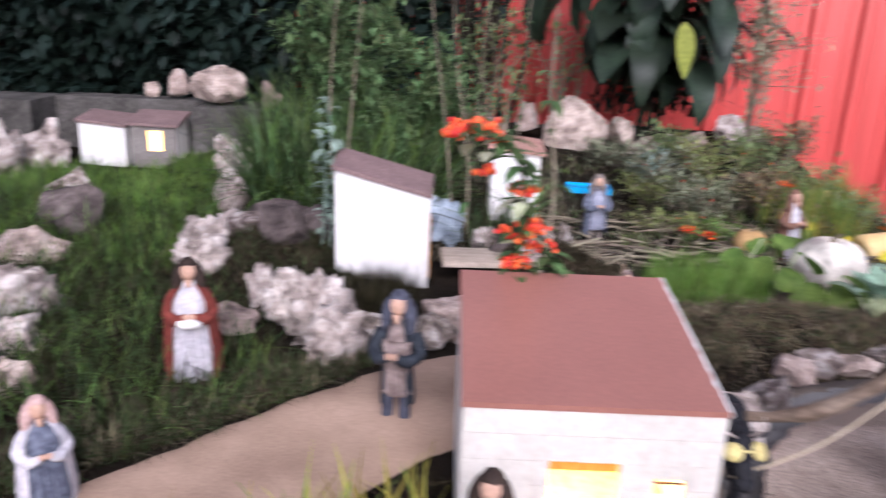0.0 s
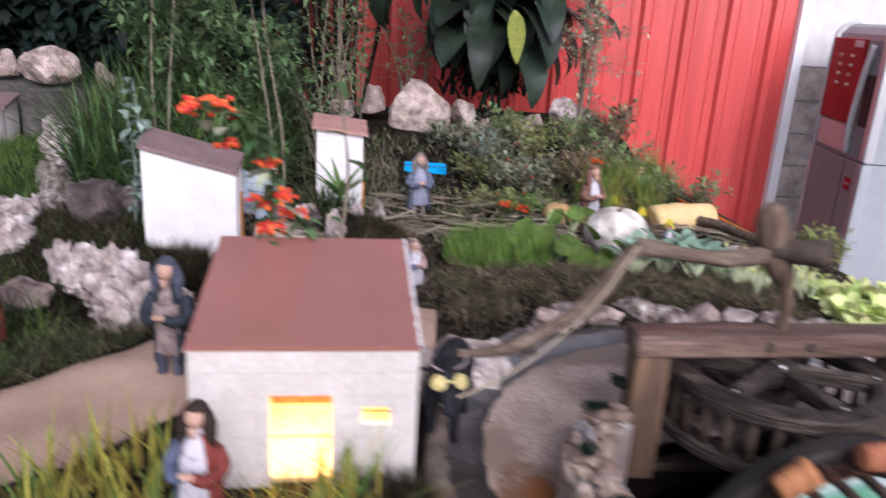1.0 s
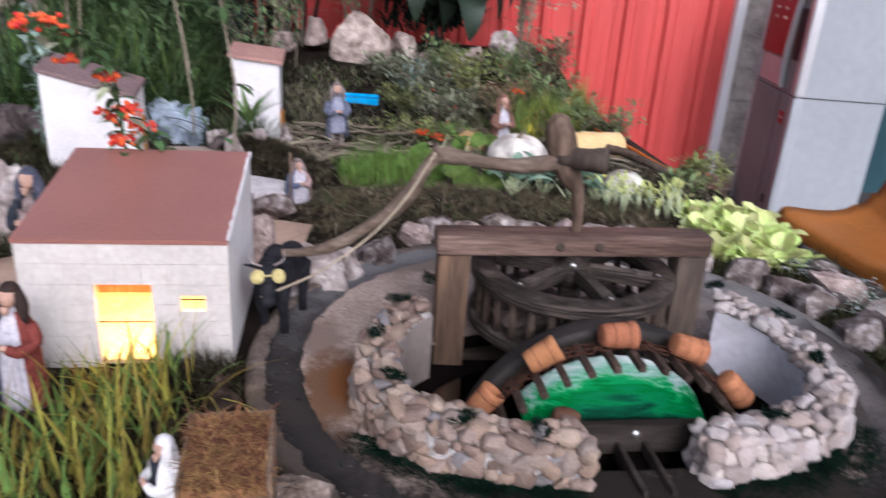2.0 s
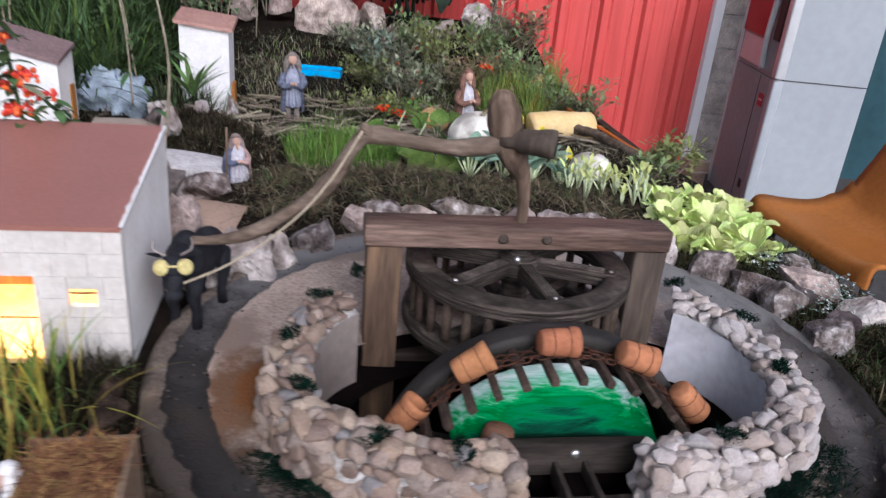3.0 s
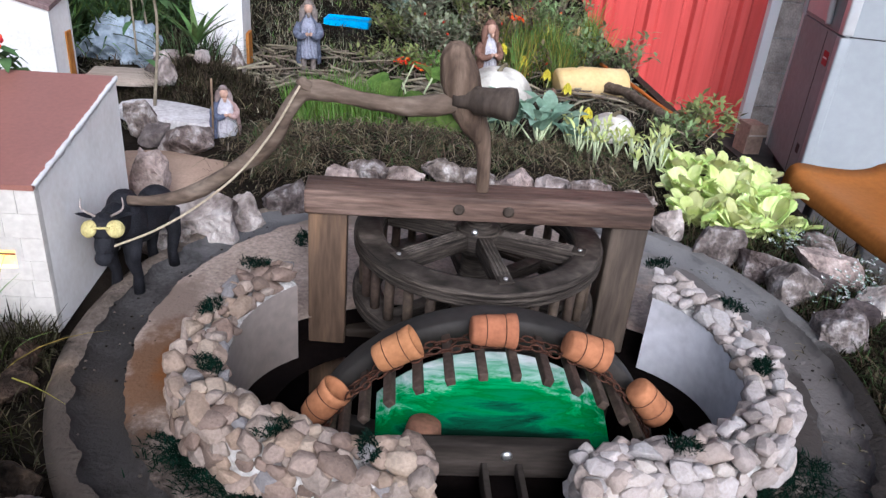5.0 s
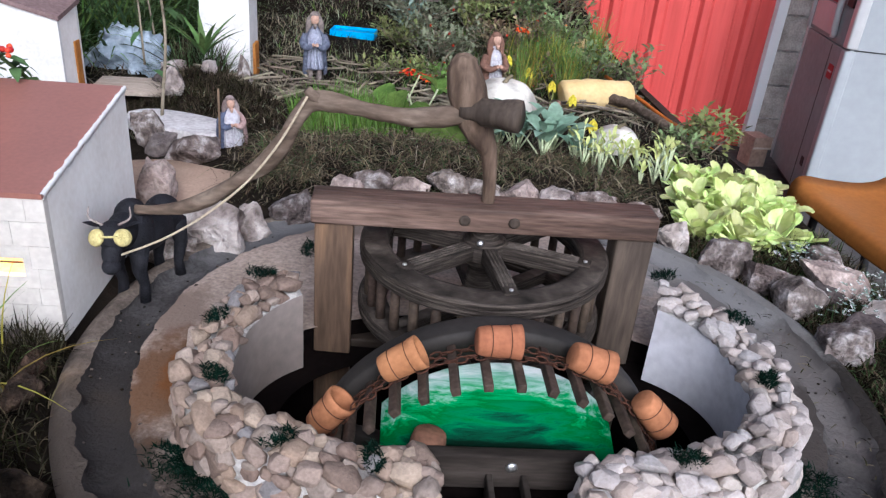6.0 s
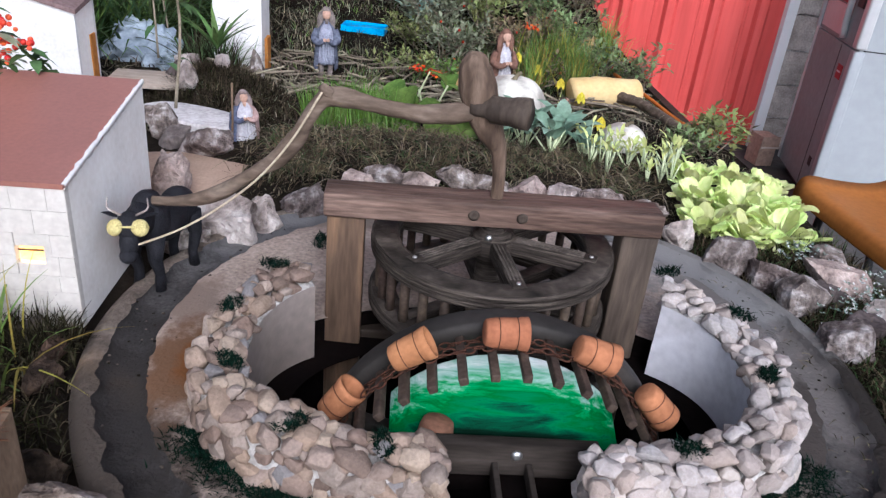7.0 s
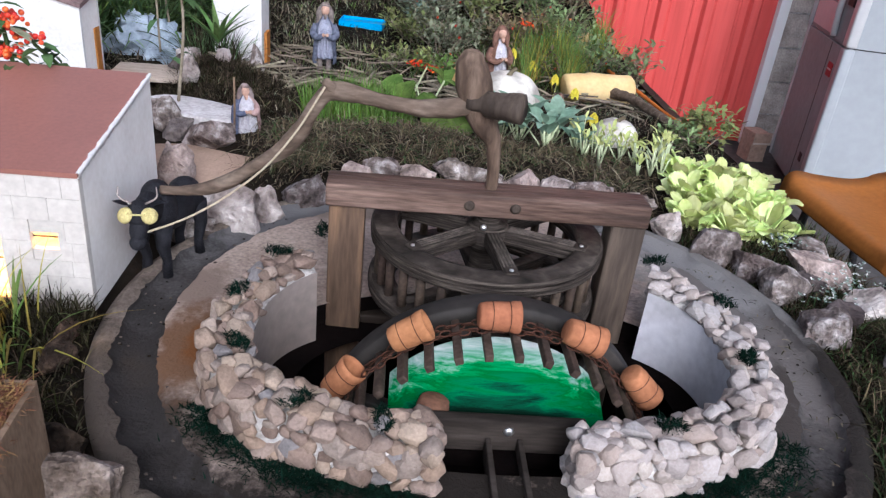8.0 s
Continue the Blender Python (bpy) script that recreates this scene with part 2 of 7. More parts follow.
M_hay = mat("hay", (0.23, 0.19, 0.125), (0.085, 0.068, 0.043), 20, 0.85, 0, 6, island=0.5)
M_thatch = mat("dry_moss", (0.085, 0.072, 0.043), (0.022, 0.018, 0.012), 16, 0.95, 0, 6, island=0.5)
M_twig = mat("twig", (0.28, 0.235, 0.175), (0.15, 0.125, 0.09), 30, 0.8, 0.3, 5, island=0.4)
M_leaf = mat("leaf_green", (0.10, 0.16, 0.06), (0.04, 0.075, 0.028), 12, 0.5, 0, 6, island=0.5, through_light=0.25)
M_leaf_bush = mat("leaf_bush", (0.32, 0.34, 0.23), (0.11, 0.125, 0.07), 10, 0.6, 0, 6, island=0.5, through_light=0.2)
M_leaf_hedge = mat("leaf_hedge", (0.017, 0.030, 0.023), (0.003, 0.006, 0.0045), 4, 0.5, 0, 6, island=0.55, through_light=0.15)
M_leaf_big = mat("leaf_big", (0.030, 0.046, 0.028), (0.007, 0.013, 0.008), 9, 0.45, 0.1, 8, island=0.3, vary=0.35, through_light=0.10, spec=0.25)
M_leaf_yellow = mat("leaf_yellow", (0.30, 0.33, 0.07), (0.22, 0.25, 0.05), 8, 0.5, 0.1, 8, through_light=0.25)
M_leaf_squash = mat("leaf_squash", (0.15, 0.235, 0.05), (0.045, 0.095, 0.02), 26, 0.55, 0.3, 6, island=0.2, vary=0.25, through_light=0.25, depth=0.002)
M_cabbage = mat("cabbage", (0.27, 0.38, 0.28), (0.095, 0.17, 0.105), 16, 0.5, 0.15, 6, island=0.25, vary=0.2, through_light=0.2)
M_lettuce = mat("lettuce", (0.84, 0.88, 0.45), (0.54, 0.66, 0.19), 15, 0.42, 0.3, 4, vary=0.34, through_light=0.28, depth=0.003, spec=0.25)
M_seedling = mat("seedling", (0.62, 0.62, 0.27), (0.34, 0.38, 0.11), 18, 0.55, 0.1, 5, island=0.25, vary=0.2, through_light=0.3)
M_silver = mat("silver_leaf", (0.28, 0.36, 0.30), (0.13, 0.19, 0.145), 14, 0.6, 0, 5, island=0.35, through_light=0.2)
M_flower = mat("flower_orange", (0.88, 0.14, 0.025), (0.68, 0.06, 0.015), 40, 0.55, 0, 4, island=0.3, through_light=0.3)
M_flower_y = mat("flower_yellow", (0.66, 0.55, 0.06), (0.5, 0.38, 0.04), 40, 0.55, 0, 4, island=0.2, through_light=0.3)
M_berry = mat("berry", (0.58, 0.055, 0.025), (0.42, 0.03, 0.015), 60, 0.35, 0, 3, island=0.2)
M_pale_leaf = mat("pale_leaf", (0.50, 0.52, 0.40), (0.30, 0.33, 0.18), 20, 0.6, 0, 5, island=0.3, through_light=0.25)
M_skin = mat("figure_skin", (0.50, 0.32, 0.24), (0.42, 0.26, 0.19), 60, 0.6, 0.1, 3)
M_cloth_grey = mat("figure_grey", (0.15, 0.165, 0.215), (0.07, 0.078, 0.11), 70, 0.7, 0.3, 3, spread=0.3)
M_cloth_blue = mat("figure_blue", (0.13, 0.15, 0.22), (0.05, 0.06, 0.1), 70, 0.7, 0.3, 3)
M_cloth_pale = mat("figure_pale", (0.52, 0.50, 0.52), (0.40, 0.385, 0.42), 50, 0.7, 0.3, 3, spread=0.4)
M_cloth_red = mat("figure_red", (0.20, 0.048, 0.036), (0.11, 0.026, 0.02), 70, 0.7, 0.3, 3)
M_cloth_dark = mat("figure_dark", (0.040, 0.048, 0.060), (0.016, 0.018, 0.024), 70, 0.7, 0.3, 3)
M_cloth_brown = mat("figure_brown", (0.22, 0.12, 0.085), (0.11, 0.06, 0.045), 70, 0.7, 0.3, 3)
M_cloth_pink = mat("figure_pink", (0.50, 0.35, 0.32), (0.34, 0.22, 0.20), 70, 0.7, 0.3, 3)
M_hair = mat("figure_hair", (0.045, 0.030, 0.024), (0.02, 0.014, 0.012), 80, 0.7, 0.3, 3)
M_orange_straw = mat("orange_straw", (0.70, 0.34, 0.09), (0.50, 0.20, 0.05), 60, 0.85, 0.5, 3, stretch=(3, 3, 0.4), through_light=0.45)


def stain_shade(m, spots):
    """Irregular stains and shade spots (x, y, reach in x, reach in y, colour) laid over a material's own colour."""
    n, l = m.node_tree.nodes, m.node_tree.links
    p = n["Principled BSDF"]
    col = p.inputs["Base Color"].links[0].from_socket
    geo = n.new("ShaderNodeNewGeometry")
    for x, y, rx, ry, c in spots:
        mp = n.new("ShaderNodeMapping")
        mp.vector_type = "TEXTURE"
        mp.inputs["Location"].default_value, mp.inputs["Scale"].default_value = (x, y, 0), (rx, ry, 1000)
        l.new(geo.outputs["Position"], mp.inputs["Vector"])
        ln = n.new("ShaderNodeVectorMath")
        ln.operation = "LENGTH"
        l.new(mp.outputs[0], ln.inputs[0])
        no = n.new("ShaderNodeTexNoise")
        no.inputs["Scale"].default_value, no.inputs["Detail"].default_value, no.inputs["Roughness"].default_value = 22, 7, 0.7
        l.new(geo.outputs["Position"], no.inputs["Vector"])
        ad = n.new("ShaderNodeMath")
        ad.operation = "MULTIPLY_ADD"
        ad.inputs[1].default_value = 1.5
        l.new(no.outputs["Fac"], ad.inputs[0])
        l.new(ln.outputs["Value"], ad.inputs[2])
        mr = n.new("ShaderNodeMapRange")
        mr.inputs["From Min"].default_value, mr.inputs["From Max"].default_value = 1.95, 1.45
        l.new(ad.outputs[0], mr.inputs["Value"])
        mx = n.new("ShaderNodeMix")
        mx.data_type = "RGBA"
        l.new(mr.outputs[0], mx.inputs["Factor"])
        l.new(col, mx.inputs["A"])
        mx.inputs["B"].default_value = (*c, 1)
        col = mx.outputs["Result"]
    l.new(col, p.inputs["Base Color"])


# Dark front spots mix earth with shade put into the colour; rust is stain.
stain_shade(M_track_light, ((1.30, 1.15, 0.2, 0.2, (0.23, 0.215, 0.205)), (1.33, 0.80, 0.16, 0.36, (0.13, 0.117, 0.108)), (0.46, 0.86, 0.05, 0.07, (0.20, 0.150, 0.12)), (0.70, 1.18, 0.22, 0.05, (0.20, 0.155, 0.125)), (0.44, 0.50, 0.13, 0.19, (0.055, 0.041, 0.032)), (0.92, 0.28, 0.60, 0.36, (0.020, 0.016, 0.013)), (1.36, 0.56, 0.10, 0.22, (0.050, 0.042, 0.037)), (0.495, 0.70, 0.055, 0.115, (0.135, 0.075, 0.042)), (0.508, 0.715, 0.026, 0.060, (0.15, 0.062, 0.022))))
stain_shade(M_kerb, ((1.40, 0.56, 0.12, 0.34, (0.025, 0.021, 0.018)), (0.95, 0.26, 0.55, 0.20, (0.014, 0.012, 0.010)), (0.80, 1.32, 0.35, 0.06, (0.06, 0.05, 0.045)), (1.38, 1.04, 0.16, 0.22, (0.16, 0.15, 0.142)), (0.42, 0.46, 0.20, 0.26, (0.080, 0.064, 0.051))))
stain_shade(M_track_dark, ((0.58, 1.20, 0.28, 0.22, (0.125, 0.120, 0.120)), (0.40, 0.54, 0.17, 0.28, (0.034, 0.030, 0.028)), (1.34, 1.02, 0.20, 0.30, (0.185, 0.178, 0.173)), (1.40, 0.74, 0.10, 0.18, (0.125, 0.112, 0.104)), (0.95, 0.28, 0.58, 0.30, (0.018, 0.015, 0.013))))


def painted_water():
    """Green water painted with long brush strokes on a board, whitish along its upper edge."""
    m = bpy.data.materials.new("painted_water")
    m.use_nodes = True
    n, l = m.node_tree.nodes, m.node_tree.links
    p = n["Principled BSDF"]
    tc = n.new("ShaderNodeTexCoord")
    mp = n.new("ShaderNodeMapping")
    mp.inputs["Scale"].default_value = (11, 70, 95)
    l.new(tc.outputs["Object"], mp.inputs["Vector"])
    no = n.new("ShaderNodeTexNoise")
    no.inputs["Scale"].default_value, no.inputs["Detail"].default_value, no.inputs["Distortion"].default_value = 1.0, 7, 0.5
    no.inputs["Roughness"].default_value = 0.68
    l.new(mp.outputs[0], no.inputs["Vector"])
    sep = n.new("ShaderNodeSeparateXYZ")
    l.new(tc.outputs["Object"], sep.inputs[0])
    bulge = n.new("ShaderNodeMath")
    bulge.operation = "MULTIPLY"
    l.new(sep.outputs["X"], bulge.inputs[0])
    l.new(sep.outputs["X"], bulge.inputs[1])
    edge = n.new("ShaderNodeMath")
    edge.operation = "MULTIPLY_ADD"
    edge.inputs[1].default_value = 2.6
    l.new(bulge.outputs[0], edge.inputs[0])
    l.new(sep.outputs["Z"], edge.inputs[2])
    mr = n.new("ShaderNodeMapRange")
    mr.inputs["From Min"].default_value, mr.inputs["From Max"].default_value = 0.012, 0.100
    l.new(edge.outputs[0], mr.inputs["Value"])
    wob = n.new("ShaderNodeMath")
    wob.operation = "MULTIPLY_ADD"
    wob.inputs[1].default_value = 0.95
    l.new(no.outputs["Fac"], wob.inputs[0])
    sub = n.new("ShaderNodeMath")
    sub.operation = "SUBTRACT"
    sub.inputs[1].default_value = 0.58
    l.new(mr.outputs[0], sub.inputs[0])
    l.new(sub.outputs[0], wob.inputs[2])
    r = n.new("ShaderNodeValToRGB")
    els = r.color_ramp.elements
    els[0].position, els[0].color = 0.08, (0.001, 0.012, 0.006, 1)
    els[1].position, els[1].color = 0.98, (0.55, 0.58, 0.58, 1)
    for pos, c in ((0.16, (0.001, 0.020, 0.010, 1)), (0.28, (0.002, 0.060, 0.026, 1)), (0.38, (0.003, 0.13, 0.042, 1)), (0.50, (0.001, 0.10, 0.016, 1)), (0.62, (0.006, 0.22, 0.065, 1)), (0.74, (0.20, 0.36, 0.29, 1))):
        e = els.new(pos)
        e.color = c
    l.new(wob.outputs[0], r.inputs["Fac"])
    l.new(r.outputs["Color"], p.inputs["Base Color"])
    p.inputs["Roughness"].default_value, p.inputs["Specular IOR Level"].default_value = 0.6, 0.02
    b = n.new("ShaderNodeBump")
    b.inputs["Strength"].default_value, b.inputs["Distance"].default_value = 0.25, 0.001
    l.new(no.outputs["Fac"], b.inputs["Height"])
    l.new(b.outputs[0], p.inputs["Normal"])
    return m


M_water = painted_water()

# ---------------------------------------------------------------- mesh tools
R = random.Random(7)


class Mesh:
    """Collects points and faces; each piece appended is an island of its own."""
    def __init__(self):
        self.v, self.f, self.mi = [], [], []

    def add(self, verts, faces, mi=0, m=None):
        k = len(self.v)
        self.v += [tuple(m @ Vector(p)) for p in verts] if m is not None else [tuple(p) for p in verts]
        self.f += [tuple(i + k for i in q) for q in faces]
        self.mi += [mi] * len(faces)
        return self

    def data(self, name, mats, smooth=True):
        me = bpy.data.meshes.new(name)
        me.from_pydata(self.v, [], self.f)
        for x in (mats if isinstance(mats, (list, tuple)) else [mats]):
            me.materials.append(x)
        me.polygons.foreach_set("material_index", self.mi)
        me.polygons.foreach_set("use_smooth", [smooth] * len(self.f))
        me.update()
        return me


def thing(name, label, category, loc=(0, 0, 0), group="", kind="", turn=0.0):
    ob = new(name)
    ob.matrix_basis = pose(*loc, 0, 0, turn)
    return tagged(ob, label, category, group, kind)


def part(name, mesh, material, parent, label="", smooth=True, kind=""):
    ob = new(name, mesh.data(name, material, smooth) if isinstance(mesh, Mesh) else mesh)
    ob.parent = parent
    tagged(ob, label, kind=kind)
    return ob


def single(name, mesh, material, label, category, loc=(0, 0, 0), group="", kind="", smooth=True, turn=0.0):
    ob = new(name, mesh.data(name, material, smooth) if isinstance(mesh, Mesh) else mesh)
    ob.matrix_basis = pose(*loc, 0, 0, turn)
    return tagged(ob, label, category, group, kind)


def box(x0, x1, y0, y1, z0, z1, bevel=0.0):
    """A box with chamfered edges."""
    out = Mesh()
    if bevel <= 0:
        return out.add([(x, y, z) for x in (x0, x1) for y in (y0, y1) for z in (z0, z1)],
                       [(0, 1, 3, 2), (4, 6, 7, 5), (0, 4, 5, 1), (2, 3, 7, 6), (0, 2, 6, 4), (1, 5, 7, 3)])
    bm = bmesh.new()
    bmesh.ops.create_cube(bm, size=1)
    for v in bm.verts:
        v.co = Vector(((x0, x1)[v.co.x > 0], (y0, y1)[v.co.y > 0], (z0, z1)[v.co.z > 0]))
    bmesh.ops.bevel(bm, geom=bm.edges[:], offset=bevel, segments=2, profile=0.6, affect="EDGES")
    bm.verts.index_update()
    out.add([v.co[:] for v in bm.verts], [[v.index for v in f.verts] for f in bm.faces])
    bm.free()
    return out


def tube(out, pts, radii, sides=8, mi=0, cap=True, wob=0.0):
    """A tube along points."""
    pts = [Vector(p) for p in pts]
    if not isinstance(radii, (list, tuple)):
        radii = [radii] * len(pts)
    ring, faces = [], []
    up = None
    for i, p in enumerate(pts):
        d = (pts[min(i + 1, len(pts) - 1)] - pts[max(i - 1, 0)]).normalized()
        if up is None:
            up = d.orthogonal().normalized()
        up = (up - d * up.dot(d)).normalized()
        side = d.cross(up)
        for k in range(sides):
            a = math.tau * k / sides
            rr = radii[i] * (1 + wob * (noise.noise(p * 40 + Vector((k * 1.7, 0, 0)))))
            ring.append(p + (up * math.cos(a) + side * math.sin(a)) * rr)
    for i in range(len(pts) - 1):
        for k in range(sides):
            a, b = i * sides + k, i * sides + (k + 1) % sides
            faces.append((a, b, b + sides, a + sides))
    if cap:
        faces.append(tuple(range(sides))[::-1])
        faces.append(tuple(range((len(pts) - 1) * sides, len(pts) * sides)))
    return out.add(ring, faces, mi)


def smooth_line(pts, n=8):
    """Catmull-Rom through points."""
    P = [Vector(p) for p in pts]
    P = [P[0] * 2 - P[1]] + P + [P[-1] * 2 - P[-2]]
    out = []
    for i in range(1, len(P) - 2):
        for k in range(n):
            t = k / n
            a, b, c, d = P[i - 1:i + 3]
            out.append(0.5 * (2 * b + (c - a) * t + (2 * a - 5 * b + 4 * c - d) * t * t + (3 * b - a - 3 * c + d) * t ** 3))
    return out + [P[-2]]


def lathe(out, profile, sides=20, mi=0, m=None, sx=1.0, sy=1.0, fold=0, fold_amt=0.0):
    """A turned form from (radius, z) pairs."""
    v, f = [], []
    for j, (r, z) in enumerate(profile):
        for k in range(sides):
            a = math.tau * k / sides
            rr = r * (1 + fold_amt * math.cos(fold * a + j * 0.4) * (1 - j / len(profile)))
            v.append((rr * math.cos(a) * sx, rr * math.sin(a) * sy, z))
    for j in range(len(profile) - 1):
        for k in range(sides):
            a, b = j * sides + k, j * sides + (k + 1) % sides
            f.append((a, b, b + sides, a + sides))
    f.append(tuple(range(sides))[::-1])
    f.append(tuple(range((len(profile) - 1) * sides, len(profile) * sides)))
    return out.add(v, f, mi, m)


def ico(sub):
    bm = bmesh.new()
    bmesh.ops.create_icosphere(bm, subdivisions=sub, radius=1)
    bm.verts.index_update()
    r = [v.co.copy() for v in bm.verts], [tuple(v.index for v in f.verts) for f in bm.faces]
    bm.free()
    return r


ICO = {k: ico(k) for k in (1, 2, 3, 4)}


def lump(out, loc, size, seed, sub=3, rough=0.35, mi=0, turn=0.0, cuts=9, crag=0.0, deep=(0.55, 0.92)):
    """A rock-like lump: a ball cut by random planes, then roughened; crag adds deep pits and ridges."""
    rr = random.Random(seed)
    planes = [(Vector((rr.gauss(0, 1), rr.gauss(0, 1), rr.gauss(0, 1))).normalized(), rr.uniform(*deep)) for _ in range(cuts)]
    off = Vector((seed * 3.1 % 17, seed * 1.7 % 13, seed * 0.9 % 7))
    V, F = ICO[sub]
    pts = []
    for p in V:
        q = p.copy()
        for nrm, d in planes:
            over = q.dot(nrm) - d
            if over > 0:
                q -= nrm * over * 0.92
        w = noise.noise(q * 1.4 + off) * 0.6 + noise.noise(q * 3.3 + off) * 0.35 + noise.noise(q * 8 + off) * 0.2
        if crag:
            ridge = 1 - abs(noise.noise(q * 2.6 + off * 2)) * 2
            w += crag * (0.55 * (ridge - 0.5) + 0.30 * (0.5 - abs(noise.noise(q * 6.5 + off)) * 2) + 0.14 * noise.noise(q * 16 + off))
        q *= 1 + rough * w
        pts.append(Vector((q.x * size[0], q.y * size[1], q.z * size[2])))
    return out.add(pts, F, mi, pose(*loc, 0, 0, turn))


def stone(seed, cuts=14, bevel=0.0, detail=0, rough=0.05, deep=(0.62, 0.95)):
    """A broken stone of unit size: a block split by random planes; edges worn, faces roughened."""
    rr = random.Random(seed)
    bm = bmesh.new()
    bmesh.ops.create_cube(bm, size=2)
    for _ in range(cuts):
        nrm = Vector((rr.gauss(0, 1), rr.gauss(0, 1), rr.gauss(0, 1))).normalized()
        bmesh.ops.bisect_plane(bm, geom=bm.verts[:] + bm.edges[:] + bm.faces[:], plane_co=nrm * rr.uniform(*deep), plane_no=nrm, clear_outer=True)
        bmesh.ops.holes_fill(bm, edges=[e for e in bm.edges if e.is_boundary])
    bmesh.ops.remove_doubles(bm, verts=bm.verts[:], dist=0.09)
    if bevel:
        bmesh.ops.bevel(bm, geom=bm.edges[:], offset=bevel, segments=2, profile=0.6, affect="EDGES", clamp_overlap=True)
    if detail:
        bmesh.ops.triangulate(bm, faces=bm.faces[:])
        for _ in range(detail):
            long = [e for e in bm.edges if e.calc_length() > 0.16]
            bmesh.ops.subdivide_edges(bm, edges=long, cuts=1)
            bmesh.ops.triangulate(bm, faces=bm.faces[:])
        off = Vector((seed * 3.1 % 17, seed * 1.7 % 13, seed * 0.9 % 7))
        for v in bm.verts:
            q = v.co
            w = noise.noise(q * 1.6 + off) * 1.6 + noise.noise(q * 4 + off) * 0.9 - abs(noise.noise(q * 7 + off)) * 0.9
            v.co = q * (1 + rough * w)
    bmesh.ops.recalc_face_normals(bm, faces=bm.faces[:])
    bm.verts.index_update()
    out = Mesh()
    out.add([v.co[:] for v in bm.verts], [[v.index for v in f.verts] for f in bm.faces])
    bm.free()
    return out


def blade(out, base, tip_dir, length, width, droop, segs=4, mi=0, fold=0.0):
    """A grass blade: a narrow tapering ribbon that bends over."""
    d = Vector(tip_dir)
    side = d.cross(Vector((0, 0, 1)))
    side = (side if side.length > 1e-4 else Vector((1, 0, 0))).normalized()
    p, z = Vector(base), Vector((0, 0, 1))
    lean = Vector((d.x, d.y, 0))
    v, f = [], []
    direction = (z + lean * 0.35).normalized()
    for i in range(segs + 1):
        t = i / segs
        w = width * (1 - t ** 1.6) * 0.5 + width * 0.03
        v += [p - side * w, p + side * w]
        direction = (direction + (lean - z * 0.6) * droop / segs).normalized()
        p = p + direction * (length / segs)
    for i in range(segs):
        f.append((2 * i, 2 * i + 1, 2 * i + 3, 2 * i + 2))
    return out.add(v, f, mi)


def leaf(out, base, direction, length, width, up=(0, 0, 1), curl=0.3, segs=4, mi=0, cup=0.15, wave=0.0, tip=1.0, seed=0):
    """A leaf blade with a midrib fold, bending along its length."""
    d = Vector(direction).normalized()
    u = Vector(up)
    side = d.cross(u)
    side = (side if side.length > 1e-3 else d.orthogonal()).normalized()
    n = side.cross(d).normalized()
    p = Vector(base)
    v, f = [], []
    for i in range(segs + 1):
        t = i / segs
        w = width * 0.5 * (math.sin(math.pi * min(t ** (0.75 * tip) * 0.96 + 0.03, 1)) ** 0.8)
        wv = wave * math.sin(t * 9 + seed) * width
        v += [p - side * w + n * (cup * w + wv), p, p + side * w + n * (cup * w - wv)]
        p = p + d * (length / segs)
        d = (d - n * curl / segs * 2).normalized()
        n = side.cross(d).normalized()
    for i in range(segs):
        a = 3 * i
        f += [(a, a + 1, a + 4, a + 3), (a + 1, a + 2, a + 5, a + 4)]
    return out.add(v, f, mi)


def frill(out, base, direction, length, width, up=(0, 0, 1), curl=0.3, seed=0, ruffle=0.06, cup=0.4, na=8, nl=7, mi=0):
    """A broad rounded leaf with a ruffled margin, narrow at its base."""
    d = Vector(direction).normalized()
    side = d.cross(Vector(up))
    side = (side if side.length > 1e-3 else d.orthogonal()).normalized()
    n = side.cross(d).normalized()
    p = Vector(base)
    v, f = [], []
    for i in range(nl + 1):
        t = i / nl
        w = width * 0.5 * (0.22 + 0.78 * math.sin(math.pi * min(0.5, 0.62 * t ** 1.1)) ** 1.2) * math.sqrt(max(0.06, 1 - max(0, (t - 0.62) / 0.40) ** 2.4))
        for j in range(na + 1):
            s = -1 + 2 * j / na
            e = abs(s) ** 2 * t + max(0, t - 0.8) * 1.5
            hgt = cup * (1 - 0.75 * t * t) * w * s * s + ruffle * width * e * math.sin(s * 7 + t * 6 + seed * 1.7)
            v.append(p + side * (w * s) + n * hgt)
        p = p + d * (length / nl)
        d = (d - n * curl / nl).normalized()
        n = side.cross(d).normalized()
    m = na + 1
    for i in range(nl):
        for j in range(na):
            a = i * m + j
            f.append((a, a + 1, a + m + 1, a + m))
    return out.add(v, f, mi)


def rnd_dir(flatness=1.0, r=R):
    a = r.uniform(0, math.tau)
    return Vector((math.cos(a), math.sin(a), r.uniform(-flatness, flatness)))

# ---------------------------------------------------------------- setting
AX, AY = 0.893, 0.79          # centre of the round track
GZ = 0.755                    # height of the track


